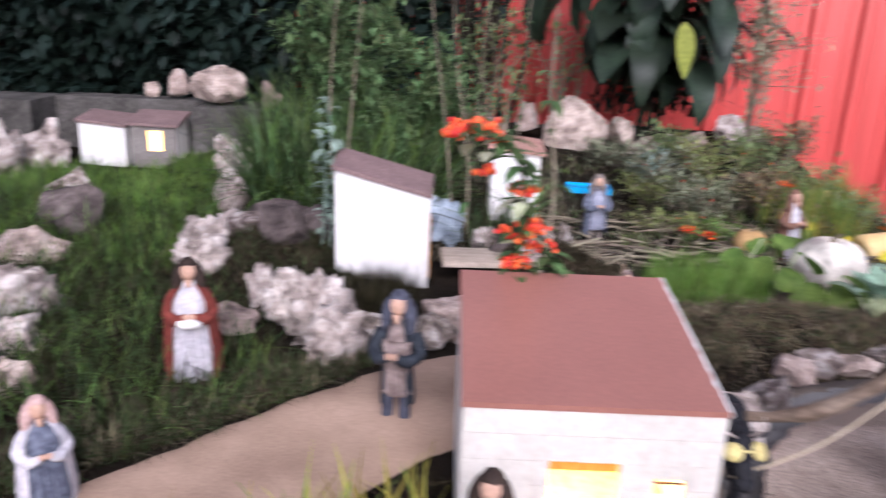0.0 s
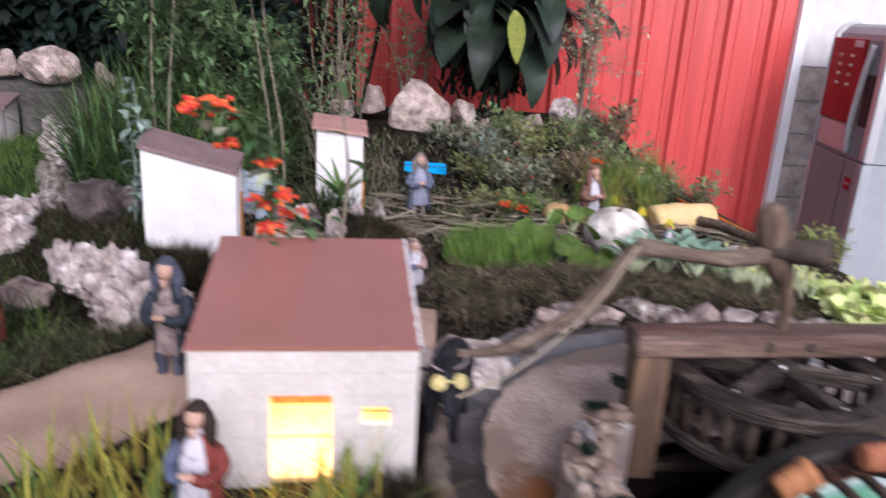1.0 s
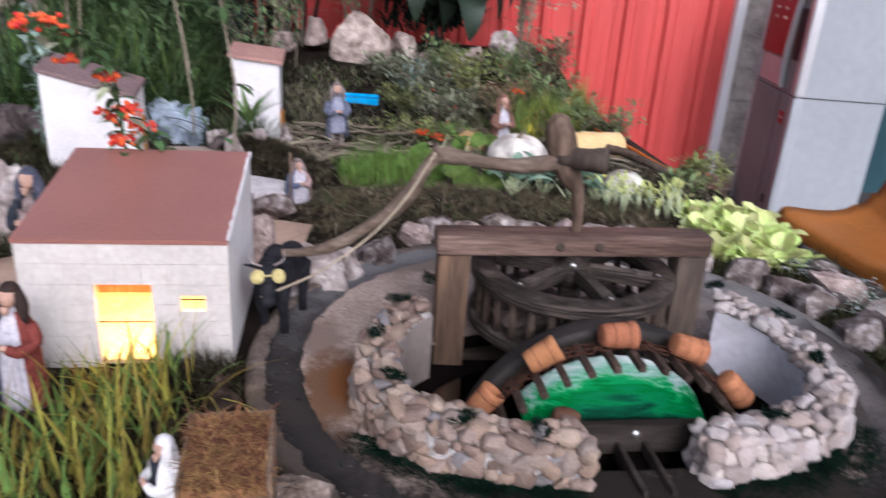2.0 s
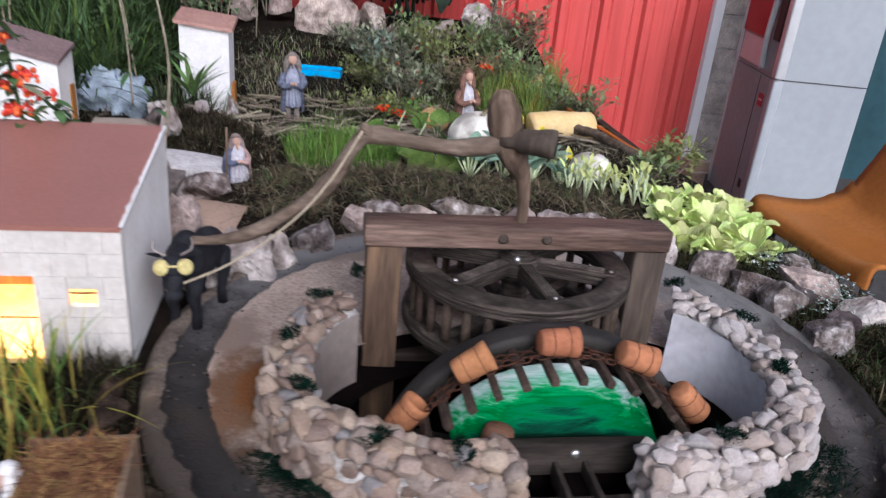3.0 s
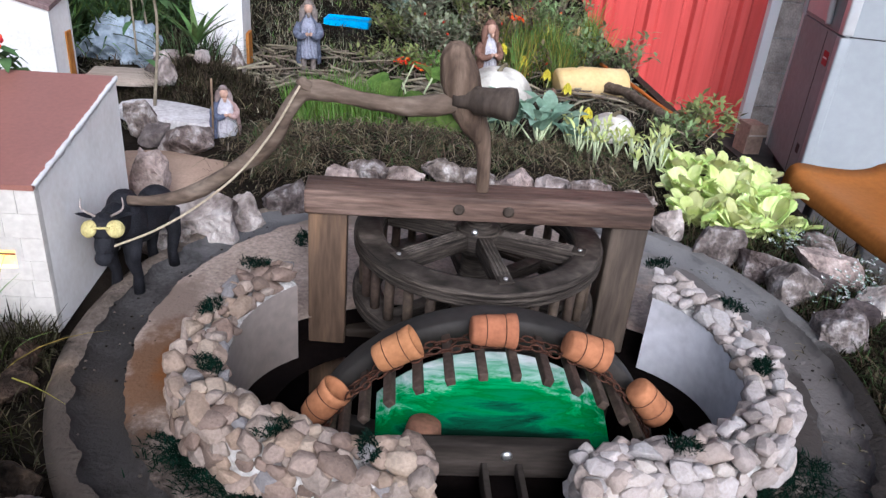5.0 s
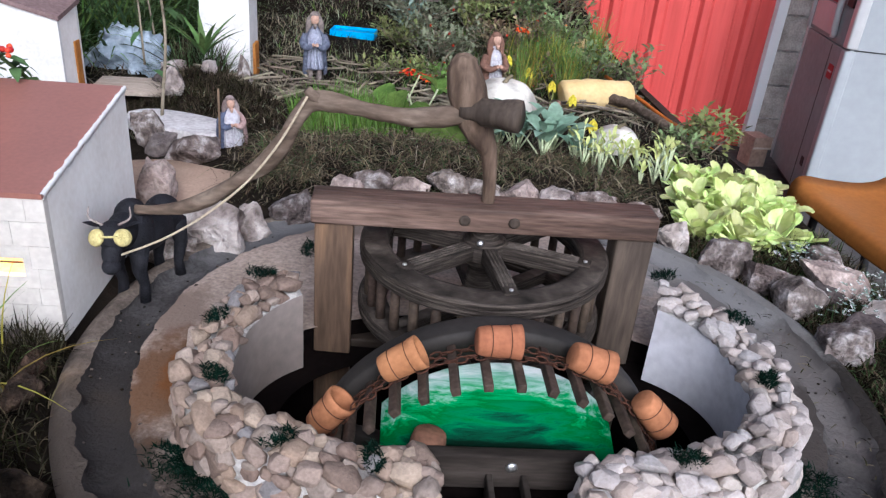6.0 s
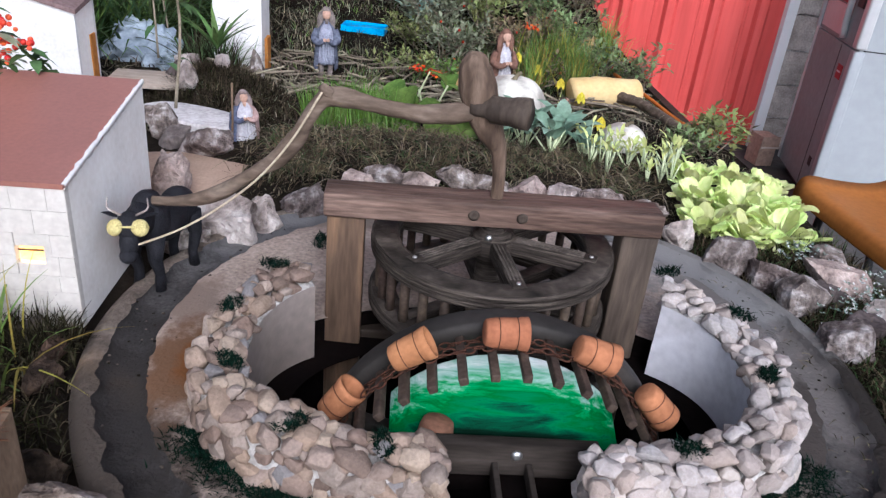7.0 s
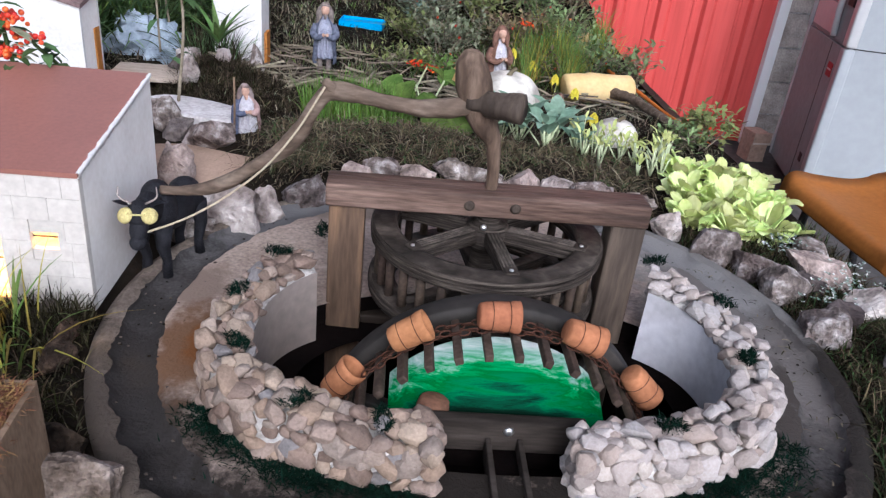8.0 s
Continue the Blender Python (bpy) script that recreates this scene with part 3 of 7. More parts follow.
def ground_z(x, y):
    """Height of the planted ground."""
    z = 0.738
    z += 0.016 * noise.noise(Vector((x * 2.3, y * 2.3, 1.0))) + 0.007 * noise.noise(Vector((x * 9, y * 9, 3.0)))
    z -= 0.05 * math.exp(-((y - 2.45) / 0.45) ** 2) * (1 if x > 0 else 0.3)
    if y > 3.3:
        z += min((y - 3.3) * 0.25, 0.1)
    if x < -0.3:
        z += min(-0.3 - x, 1.0) * 0.06 + max(0, min(y - 2.0, 1.2)) * 0.07
    if x < -0.9:
        z -= min(max(y - 2.2, 0), 0.5) * 0.2 * min((-0.9 - x) * 4, 1)
    z += 0.045 * math.exp(-((x - 0.85) / 0.55) ** 2 - ((y - 1.52) / 0.16) ** 2)
    z += 0.10 * math.exp(-((x + 0.42) / 0.17) ** 2 - ((y - 1.85) / 0.20) ** 2)
    z += 0.105 * math.exp(-((x - 0.25) / 0.15) ** 2 - ((y - 1.92) / 0.17) ** 2)
    z += 0.035 * math.exp(-((x - 0.30) / 0.10) ** 2 - ((y - 1.77) / 0.08) ** 2)
    return z


def ground():
    nx, ny = 150, 190
    x0, x1, y0, y1 = -2.0, 1.64, 0.05, 4.25
    out, idx = Mesh(), {}
    g = [(x0 + (x1 - x0) * i / nx, y0 + (y1 - y0) * j / ny) for j in range(ny + 1) for i in range(nx + 1)]
    pts = []
    for x, y in g:
        r = math.hypot(x - AX, y - AY)
        if r < 0.54:
            x, y = (AX + (x - AX) * 0.54 / max(r, 1e-6), AY + (y - AY) * 0.54 / max(r, 1e-6)) if r > 0.50 else (x, y)
        pts.append((x, y, ground_z(x, y) - (0.004 if r < 0.56 else 0)))
    faces = []
    for j in range(ny):
        for i in range(nx):
            q = [j * (nx + 1) + i, j * (nx + 1) + i + 1, (j + 1) * (nx + 1) + i + 1, (j + 1) * (nx + 1) + i]
            if all(math.hypot(g[k][0] - AX, g[k][1] - AY) < 0.54 for k in q):
                continue
            faces.append(q)
    out.add(pts, faces)
    single("ground", out, M_soil, "dark soil bed of the miniature village display", "ground", kind="structure")
    b = Mesh()
    for p in ((x0, x1, y0, y0 + 0.03), (x0, x1, y1 - 0.03, y1), (x0, x0 + 0.03, y0, y1), (x1 - 0.004, x1 + 0.026, y0, y1)):
        c = box(p[0], p[1], p[2], p[3], 0.0, 0.70)
        b.add(c.v, c.f)
    single("trim", b, M_wood_dark, "dark boards round the raised display bed", "boards", kind="structure", smooth=False)


ground()
single("floor", box(-30, 30, -30, 30, -0.2, 0.0), M_floor, "grey concrete floor around the display", "floor", kind="structure", smooth=False)


def superpoint(a, b_front, b_back, n, th, cx=0.885, cy=0.66):
    c, s = math.cos(th), math.sin(th)
    x = a * math.copysign(abs(c) ** (2 / n), c)
    y = (b_back if s > 0 else b_front) * math.copysign(abs(s) ** (2 / n), s)
    return Vector((cx + x, cy + y, 0))


def hole_radius(ang):
    """Distance from the track's centre to the edge of the pit."""
    lo, hi = 0.0, 0.6
    for _ in range(30):
        r = (lo + hi) / 2
        x, y = AX + r * math.cos(ang) - 0.896, AY + r * math.sin(ang) - 0.66
        b = 0.222 if y > 0 else 0.172
        if abs(x / 0.330) ** 2.35 + abs(y / b) ** 2.35 < 1:
            lo = r
        else:
            hi = r
    return lo


def track():
    """Round concrete platform with a worn walking groove, and the pit's wall."""
    th = thing("track_platform", "round concrete platform with a dark worn walking groove", "platform", kind="structure")
    n = 432
    light, dark, kerb = Mesh(), Mesh(), Mesh()
    rows = []
    for k in range(n):
        a = math.tau * k / n
        h = hole_radius(a)
        inner = min(h, 0.44)
        w = lambda s, q: 0.0035 * noise.noise(Vector((math.cos(a) * s, math.sin(a) * s, q))) + 0.0014 * noise.noise(Vector((math.cos(a) * s * 5, math.sin(a) * s * 5, q)))
        rad = [inner, inner + (0.446 - inner) * 0.5, 0.440 + 2 * w(9, 1), 0.455 + 2 * w(13, 2), 0.462 + 2 * w(13, 3), 0.507 + 2 * w(11, 4), 0.512 + 3 * w(14, 5), 0.526 + w(15, 6), 0.541, 0.543]
        z = [GZ, GZ + 0.002 * noise.noise(Vector((a * 5, 2, 0))), GZ, GZ - 0.003, GZ - 0.012, GZ - 0.011, GZ + 0.001, GZ + 0.005, GZ - 0.003, GZ - 0.05]
        rows.append([(AX + r * math.cos(a), AY + r * math.sin(a), zz) for r, zz in zip(rad, z)])
    m = len(rows[0])
    v = [p for row in rows for p in row]
    lf, df, kf = [], [], []
    for k in range(n):
        for j in range(m - 1):
            q = (k * m + j, k * m + j + 1, ((k + 1) % n) * m + j + 1, ((k + 1) % n) * m + j)
            (lf if j < 3 else df if j < 6 else kf).append(q)
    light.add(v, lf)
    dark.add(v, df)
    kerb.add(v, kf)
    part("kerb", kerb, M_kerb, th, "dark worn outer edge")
    part("platform_top", light, M_track_light, th, "sandy concrete with rust stains, dark earth and painted front shade")
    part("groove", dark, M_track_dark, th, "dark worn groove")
    wall, low = Mesh(), Mesh()
    def ringpts(z):
        return [(0.896 + (p := superpoint(0.337, 0.178, 0.228, 2.35, math.tau * k / n, 0, 0)).x, 0.66 + p.y, z) for k in range(n)]
    for z0, z1, out in ((0.750, 0.712, wall), (0.712, 0.44, low)):
        a, b = ringpts(z0), ringpts(z1)
        out.add(a + b, [(k, (k + 1) % n, n + (k + 1) % n, n + k) for k in range(n)])
    low.add(ringpts(0.44), [tuple(range(n))])
    rim = Mesh()
    inner = [superpoint(0.272, 0.110, 0.18, 2.35, math.tau * k / n, 0.896) for k in range(n)]
    outer = [superpoint(0.338, 0.179, 0.229, 2.35, math.tau * k / n, 0.896) for k in range(n)]
    for k in range(n):
        inner[k].z, outer[k].z = 0.708, 0.714
    rim.add(inner + outer, [(k, (k + 1) % n, n + (k + 1) % n, n + k) for k in range(n)])
    pit = thing("well_pit", "sunken well pit, near-black to hold its depth shade", "well", kind="structure")
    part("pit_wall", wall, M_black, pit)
    part("pit_bottom", low, M_black, pit, "near-black lower walls and bottom holding depth shade")
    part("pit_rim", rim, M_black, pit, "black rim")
    return th


track()


def sheet_wall():
    """Back wall of red trapezoidal metal sheet."""
    ax, ay, bx, by = 2.86, 4.20, -1.0, 5.0
    L = math.hypot(bx - ax, by - ay)
    prof, s = [], 0.0
    while s < L:
        prof += [(s, 0.0), (s + 0.085, 0.0), (s + 0.105, 0.030), (s + 0.145, 0.030), (s + 0.165, 0.0), (s + 0.20, 0.0), (s + 0.205, 0.006), (s + 0.215, 0.006), (s + 0.22, 0.0)]
        s += 0.25
    ux, uy = (bx - ax) / L, (by - ay) / L
    nx, ny = uy, -ux
    if ny > 0:
        nx, ny = -nx, -ny
    out = Mesh()
    v = [(ax + ux * s + nx * d, ay + uy * s + ny * d, z) for z in (0.0, 3.2) for s, d in prof]
    k = len(prof)
    out.add(v, [(i, i + 1, k + i + 1, k + i) for i in range(k - 1)])
    v2 = [(p[0] - nx * 0.06, p[1] - ny * 0.06, p[2]) for p in v]
    out.add(v2, [(i, k + i, k + i + 1, i + 1) for i in range(k - 1)])
    single("wall_north", out, M_red, "glossy red ribbed metal sheet wall", "wall", kind="structure", smooth=False)


sheet_wall()


M_teal = mat("teal_wall", (0.030, 0.070, 0.082), (0.018, 0.046, 0.055), 2, 0.6, 0.1, 10, patch=0.1)


def end_wall():
    """White-edged block wall beside the red sheet."""
    th = thing("wall_east", "bare block wall painted white above", "wall", kind="structure")
    part("white_edge", box(2.850, 2.910, 4.158, 4.40, 0, 3.2, 0.004), M_gloss_white, th, "white painted edge", smooth=False)
    part("white_top", box(2.905, 3.40, 4.16, 4.40, 1.19, 3.2), M_white, th, "white painted upper wall", smooth=False)
    part("core", box(2.905, 3.40, 4.175, 4.40, 0, 1.187), M_mortar, th, smooth=False)
    z = 0.0
    row = 0
    while z < 1.15:
        x = 2.907
        k = 0
        while x < 3.20:
            w = 0.39 if (row + k) % 2 else 0.195
            w = w if k or not row % 2 else 0.195
            part("block", box(x, x + w - 0.01, 4.162, 4.178, z, z + 0.187, 0.003), M_block, th, smooth=False)
            x += w
            k += 1
        z += 0.1975
        row += 1
    # Unseen sheet added high overhead to cut sky light on the display.
    single("ceiling", box(-7.0, 5.0, -1.4, 3.0, 6.5, 6.6), M_sky_block, "unseen grey sheet added overhead to block sky light", "ceiling", kind="structure", smooth=False)
    single("wall_north_east", box(3.403, 6.5, 4.18, 4.40, 0, 3.2), M_teal, "dark blue-green wall behind the machine", "wall", kind="structure", smooth=False)
    single("wall_west", box(-6.2, -6.0, -6, 6, 0, 3.2), M_mortar, "grey plastered wall closing the yard", "wall", kind="structure", smooth=False)
    # Added unseen wall; its dark colour stands for shade deep in the hedge.
    single("wall_back_west", box(-6.0, -1.0, 5.0, 5.2, 0, 3.2), M_hedge_shade, "added dark wall giving shade behind the hedge leaves", "wall", kind="structure", smooth=False)


end_wall()

# ---------------------------------------------------------------- the noria
RING = dict(a=0.341, bf=0.172, bb=0.222, n=2.35)
RX = 0.896                    # middle of the stone ring


def ring_z(y):
    return 0.806 + (y - 0.49) * 0.11


def ring_arc(sgn):
    """Centre line of one half of the stone ring, from the front gap round to the timber post."""
    pts = []
    for k in range(401):
        th = -math.pi / 2 + math.pi * k / 400
        p = superpoint(RING["a"], RING["bf"], RING["bb"], RING["n"], th, RX)
        p.x = RX + (p.x - RX) * sgn
        if p.y < 0.66 and abs(p.x - 0.895) < 0.088:
            continue
        if p.y > 0.66 and (p.x > 0.635 and p.x < 1.145):
            continue
        pts.append(p)
    return pts


def resample(pts, step):
    out, acc = [pts[0]], 0.0
    for a, b in zip(pts, pts[1:]):
        d = (b - a).length
        while acc + d >= step:
            a = a + (b - a) * ((step - acc) / d)
            d = (b - a).length
            out.append(a.copy())
            acc = 0.0
        acc += d
    return out


def cobble(seed):
    """A river stone of unit size: the hull of scattered points, its edges worn round."""
    rr = random.Random(seed)
    bm = bmesh.new()
    for _ in range(22):
        d = Vector((rr.gauss(0, 1), rr.gauss(0, 1), rr.gauss(0, 1))).normalized()
        m = max(abs(d.x), abs(d.y), abs(d.z))
        bm.verts.new(d / m ** 0.45 * rr.uniform(0.88, 1.02))
    bmesh.ops.convex_hull(bm, input=bm.verts[:])
    bmesh.ops.dissolve_limit(bm, angle_limit=radians(16), verts=bm.verts[:], edges=bm.edges[:])
    bmesh.ops.bevel(bm, geom=bm.edges[:], offset=0.36, segments=2, profile=0.5, affect="EDGES", clamp_overlap=True)
    for v in bm.verts:
        v.co *= 1 + 0.10 * noise.noise(v.co * 1.7 + Vector((seed, 0, 0)))
    bmesh.ops.recalc_face_normals(bm, faces=bm.faces[:])
    bm.verts.index_update()
    out = Mesh()
    out.add([v.co[:] for v in bm.verts], [[v.index for v in f.verts] for f in bm.faces])
    bm.free()
    return out


PEBBLES = {-1: [], 1: []}
STONES = [cobble(100 + s) for s in range(22)]
for pm in STONES:
    for sgn, mtl in ((1, M_pebble), (-1, M_pebble_warm_shade)):
        me = pm.data("pebble", mtl)
        me.set_sharp_from_angle(angle=radians(85))
        PEBBLES[sgn].append(me)


def stone_ring():
    th = thing("well_ring", "low ring wall of pale broken stones set in white mortar", "well wall")
    for sgn in (-1, 1):
        line = resample(ring_arc(sgn), 0.012)
        core = Mesh()
        prof = ((-0.027, -0.05), (-0.027, 0.93), (-0.020, 0.99), (0.014, 1.0), (0.025, 0.93), (0.029, 0.5), (0.031, -0.05))
        v = []
        for i, p in enumerate(line):
            d = (line[min(i + 1, len(line) - 1)] - line[max(i - 1, 0)]).normalized()
            nrm = Vector((d.y, -d.x, 0)) * sgn
            top = ring_z(p.y) - 0.008
            base = 0.742
            for o, h in prof:
                v.append((p.x + nrm.x * o, p.y + nrm.y * o, base + (top - base) * h))
        m = len(prof)
        f = [(i * m + j, i * m + j + 1, (i + 1) * m + j + 1, (i + 1) * m + j) for i in range(len(line) - 1) for j in range(m - 1)]
        f += [tuple(range(m)), tuple(range((len(line) - 1) * m, len(line) * m))]
        core.add(v, f)
        part("mortar_core", core, M_mortar, th, "white mortar")
        inner = Mesh()
        vv = []
        for i, p in enumerate(line):
            d = (line[min(i + 1, len(line) - 1)] - line[max(i - 1, 0)]).normalized()
            nrm = Vector((d.y, -d.x, 0)) * sgn
            q = p - nrm * 0.0285
            vv += [(q.x, q.y, 0.70), (q.x, q.y, ring_z(p.y) - 0.012)]
        inner.add(vv, [(2 * i, 2 * i + 1, 2 * i + 3, 2 * i + 2) for i in range(len(line) - 1)])
        part("inner_plaster", inner, M_plaster if sgn > 0 else M_plaster_shade, th, "smooth pale plaster" if sgn > 0 else "brown plaster with left-wall shade in its colour")
        # rows of stones: (offset outwards, height share, step, size, upright)
        fill = Mesh()
        for off, h, step, size in ((0.031, 0.02, 0.0250, 0.0152), (0.031, 0.27, 0.0225, 0.0140), (0.030, 0.51, 0.0212, 0.0132), (0.029, 0.75, 0.0195, 0.0124), (0.022, 0.95, 0.0180, 0.0118), (0.006, 1.05, 0.0185, 0.0116), (-0.008, 1.05, 0.0195, 0.0110), (-0.021, 0.98, 0.0170, 0.0116)):
            row = resample(ring_arc(sgn), step)
            for i, p in enumerate(row):
                d = (row[min(i + 1, len(row) - 1)] - row[max(i - 1, 0)]).normalized()
                nrm = Vector((d.y, -d.x, 0)) * sgn
                top = ring_z(p.y)
                s = size * R.choice((0.74, 0.90, 1.03, 1.12, 1.22, 1.38)) * R.uniform(0.92, 1.08)
                q = p + nrm * (off + R.uniform(-0.004, 0.004)) + d * R.uniform(-0.006, 0.006)
                z = 0.748 + (top - 0.748) * h + R.uniform(-0.006, 0.006)
                ang = math.degrees(math.atan2(d.y, d.x)) + R.uniform(-20, 20)
                flat = 0.72 if h < 0.9 else 0.95
                at = pose(q.x, q.y, z, R.uniform(-14, 14), R.uniform(-40, 40), ang) @ Matrix.Diagonal((s * R.uniform(0.98, 1.50), s * flat, s * (R.uniform(0.82, 1.08) if h < 0.9 else 0.74), 1))
                if h < 0.2:
                    src = R.choice(STONES)
                    fill.add(src.v, src.f, 0, at)
                else:
                    part("stone", R.choice(PEBBLES[sgn]), None, th).matrix_basis = at
        part("stone_course", fill, M_pebble if sgn > 0 else M_pebble_warm_shade, th, "joined lower courses of small stones", kind="stuff")
        # stones that close the wall's front end
        p, q = line[0], line[3]
        d = (p - q).normalized()
        for zz in (0.757, 0.780, 0.802):
            for o in (-0.018, 0.006, 0.028):
                st = part("stone", R.choice(PEBBLES[sgn]), None, th)
                s = 0.0135 * R.uniform(0.85, 1.15)
                st.matrix_basis = pose(p.x + d.x * 0.006, p.y + d.y * 0.006 - o, zz + R.uniform(-0.004, 0.004), R.uniform(0, 360), R.uniform(0, 360), 0) @ Matrix.Diagonal((s, s, s, 1))


stone_ring()


def timber_frame():
    th = thing("timber_frame", "dark-stained timber frame standing over the well", "frame")
    part("beam", box(0.653, 1.125, 0.829, 0.883, 0.919, 0.954, 0.004), M_wood_beam, th, "reddish-brown stained crossbeam")
    for x in (0.658, 1.072):
        part("post", box(x, x + 0.052, 0.834, 0.878, 0.45, 0.919, 0.003), M_wood_post if x < 0.9 else M_wood_grey, th)
    part("rail", box(0.71, 1.072, 0.850, 0.880, 0.69, 0.725, 0.003), M_wood_dark, th)
    for x in (0.858, 0.925):
        k = Mesh()
        lathe(k, ((0.007, 0.0), (0.008, 0.002), (0.005, 0.0036), (0.003, 0.0028)), 14, 0, pose(x, 0.8292, 0.937, 90))
        part("knot", k, M_wood_grey, th, "dark wood knot")


timber_frame()


M_ridge = mat("wood_ridge", (0.15, 0.125, 0.105), (0.03, 0.024, 0.02), 40, 0.6, 0.6, 4, depth=0.001, c3=(0.075, 0.062, 0.052))


def lantern_wheel():
    """Horizontal cage wheel: two spoked hoops joined by bars, on an upright shaft."""
    cx, cy = 0.892, 0.856
    th = thing("cage_wheel", "dark wooden horizontal cage wheel with six spokes and upright bars", "wheel", (cx, cy, 0))
    for z0, z1 in ((0.872, 0.893), (0.788, 0.806)):
        n = 56
        prof = ((0.134, z0), (0.134, z1), (0.140, z1 + 0.002), (0.168, z1 + 0.002), (0.173, z1 - 0.002), (0.173, z0 + 0.0150), (0.1708, z0 + 0.0142), (0.1735, z0 + 0.0132), (0.1735, z0 + 0.0102), (0.1708, z0 + 0.0094), (0.173, z0 + 0.0085), (0.173, z0 + 0.0060), (0.1708, z0 + 0.0052), (0.1728, z0 + 0.0044), (0.1728, z0 + 0.002), (0.168, z0))
        m, v, f = len(prof), [], []
        for k in range(n):
            a = math.tau * k / n
            v += [(r * math.cos(a), r * math.sin(a), z) for r, z in prof]
        for k in range(n):
            for j in range(m):
                f.append((k * m + j, k * m + (j + 1) % m, ((k + 1) % n) * m + (j + 1) % m, ((k + 1) % n) * m + j))
        hoop = part("hoop", Mesh().add(v, f), M_wood_wheel, th)
        for k in range(6):
            s = box(0.018, 0.150, -0.0105, 0.0105, z0 + 0.003, z1 + 0.0045, 0.003)
            sp = part("spoke", s, M_wood_wheel, th)
            sp.matrix_basis = pose(0, 0, 0, 0, 0, 30 + 60 * k + 8)
            if z0 > 0.85:
                for y in (-0.0075, -0.0025, 0.0025, 0.0075):
                    part("ridge", box(0.034, 0.132, y - 0.0011, y + 0.0011, z1 + 0.0040, z1 + 0.0058, 0.0005), M_ridge, sp, "worn pale ridge")
                for r in (0.142,):
                    b = Mesh()
                    lathe(b, ((0.003, 0), (0.003, 0.0015), (0.0015, 0.0022)), 8)
                    bo = part("bolt", b, M_metal, sp, "bright bolt head")
                    bo.matrix_basis = pose(r, 0, z1 + 0.0045)
    for k in range(30):
        a = math.tau * (k + 0.3) / 30
        b = Mesh()
        tube(b, [(0.158 * math.cos(a), 0.158 * math.sin(a), z) for z in (0.80, 0.84, 0.876)], 0.0068, 7, wob=0.1)
        part("bar", b, M_peg, th)
    hub = Mesh()
    lathe(hub, ((0.020, 0.52), (0.020, 0.78), (0.030, 0.785), (0.032, 0.81), (0.022, 0.815), (0.020, 0.865), (0.031, 0.868), (0.033, 0.895), (0.026, 0.902), (0.018, 0.905), (0.016, 0.93)), 18)
    part("hub", hub, M_wood_wheel, th)
    nail = Mesh()
    lathe(nail, ((0.0045, 0), (0.0045, 0.003), (0.002, 0.005)), 10, 0, pose(-0.010, -0.03, 0.905, 60, 0, 0))
    part("nail", nail, M_metal, th, "bright nail head")


lantern_wheel()


def sweep_arm():
    cx, cy, cz = 0.890, 0.857, 0.948
    th = thing("sweep_arm", "crooked natural branch forming the animal's turning arm", "pole", (cx, cy, cz), turn=-14)
    rel = lambda pts: [(x - cx, y - cy, z - cz) for x, y, z in pts]
    post = Mesh()
    ln = smooth_line(rel([(0.890, 0.858, 0.948), (0.889, 0.858, 0.985), (0.884, 0.857, 1.022), (0.871, 0.855, 1.046), (0.858, 0.852, 1.074), (0.848, 0.850, 1.104), (0.842, 0.850, 1.130), (0.844, 0.850, 1.150)]), 6)
    prof = (0.0088, 0.0090, 0.0110, 0.0185, 0.0240, 0.0255, 0.0220, 0.0120)
    tube(post, ln, [prof[min(i // 6, 6)] + (prof[min(i // 6 + 1, 7)] - prof[min(i // 6, 6)]) * (i % 6) / 6 for i in range(len(ln) - 1)] + [0.006], 18, wob=0.07)
    part("upright_post", post, M_branch_up, th, "gnarled upright with a swollen top")
    peg = Mesh()
    tube(peg, smooth_line(rel([(0.845, 0.838, 1.082), (0.880, 0.834, 1.084), (0.922, 0.826, 1.086)]), 5), [0.013] * 4 + [0.0185] * 4 + [0.0200, 0.0210, 0.0205], 14, wob=0.12)
    part("cross_peg", peg, M_wood_grey, th, "sawn cross peg")
    arm = Mesh()
    line = smooth_line(rel([(0.862, 0.842, 1.080), (0.80, 0.833, 1.066), (0.74, 0.828, 1.066), (0.69, 0.822, 1.072), (0.655, 0.818, 1.072), (0.632, 0.815, 1.046), (0.612, 0.813, 1.008), (0.580, 0.808, 0.972), (0.540, 0.801, 0.942), (0.500, 0.796, 0.914), (0.452, 0.792, 0.896), (0.404, 0.786, 0.890)]), 6)
    tube(arm, line, [0.0118 + 0.0018 * math.sin(i * 0.37) - 0.009 * max(0, i / len(line) - 0.6) for i in range(len(line))], 12, wob=0.2)
    part("arm", arm, M_branch, th)
    stub = Mesh()
    tube(stub, rel([(0.665, 0.815, 1.074), (0.654, 0.808, 1.084), (0.650, 0.805, 1.090)]), [0.008, 0.007, 0.005], 8, wob=0.3)
    part("stub", stub, M_branch, th, "broken twig stub")
    rein = Mesh()
    tube(rein, smooth_line(rel([(0.652, 0.802, 1.082), (0.612, 0.790, 1.010), (0.56, 0.775, 0.945), (0.48, 0.745, 0.882), (0.388, 0.722, 0.836)]), 6), 0.0017, 6)
    part("rein", rein, M_cord, th, "thin pale cord")


sweep_arm()


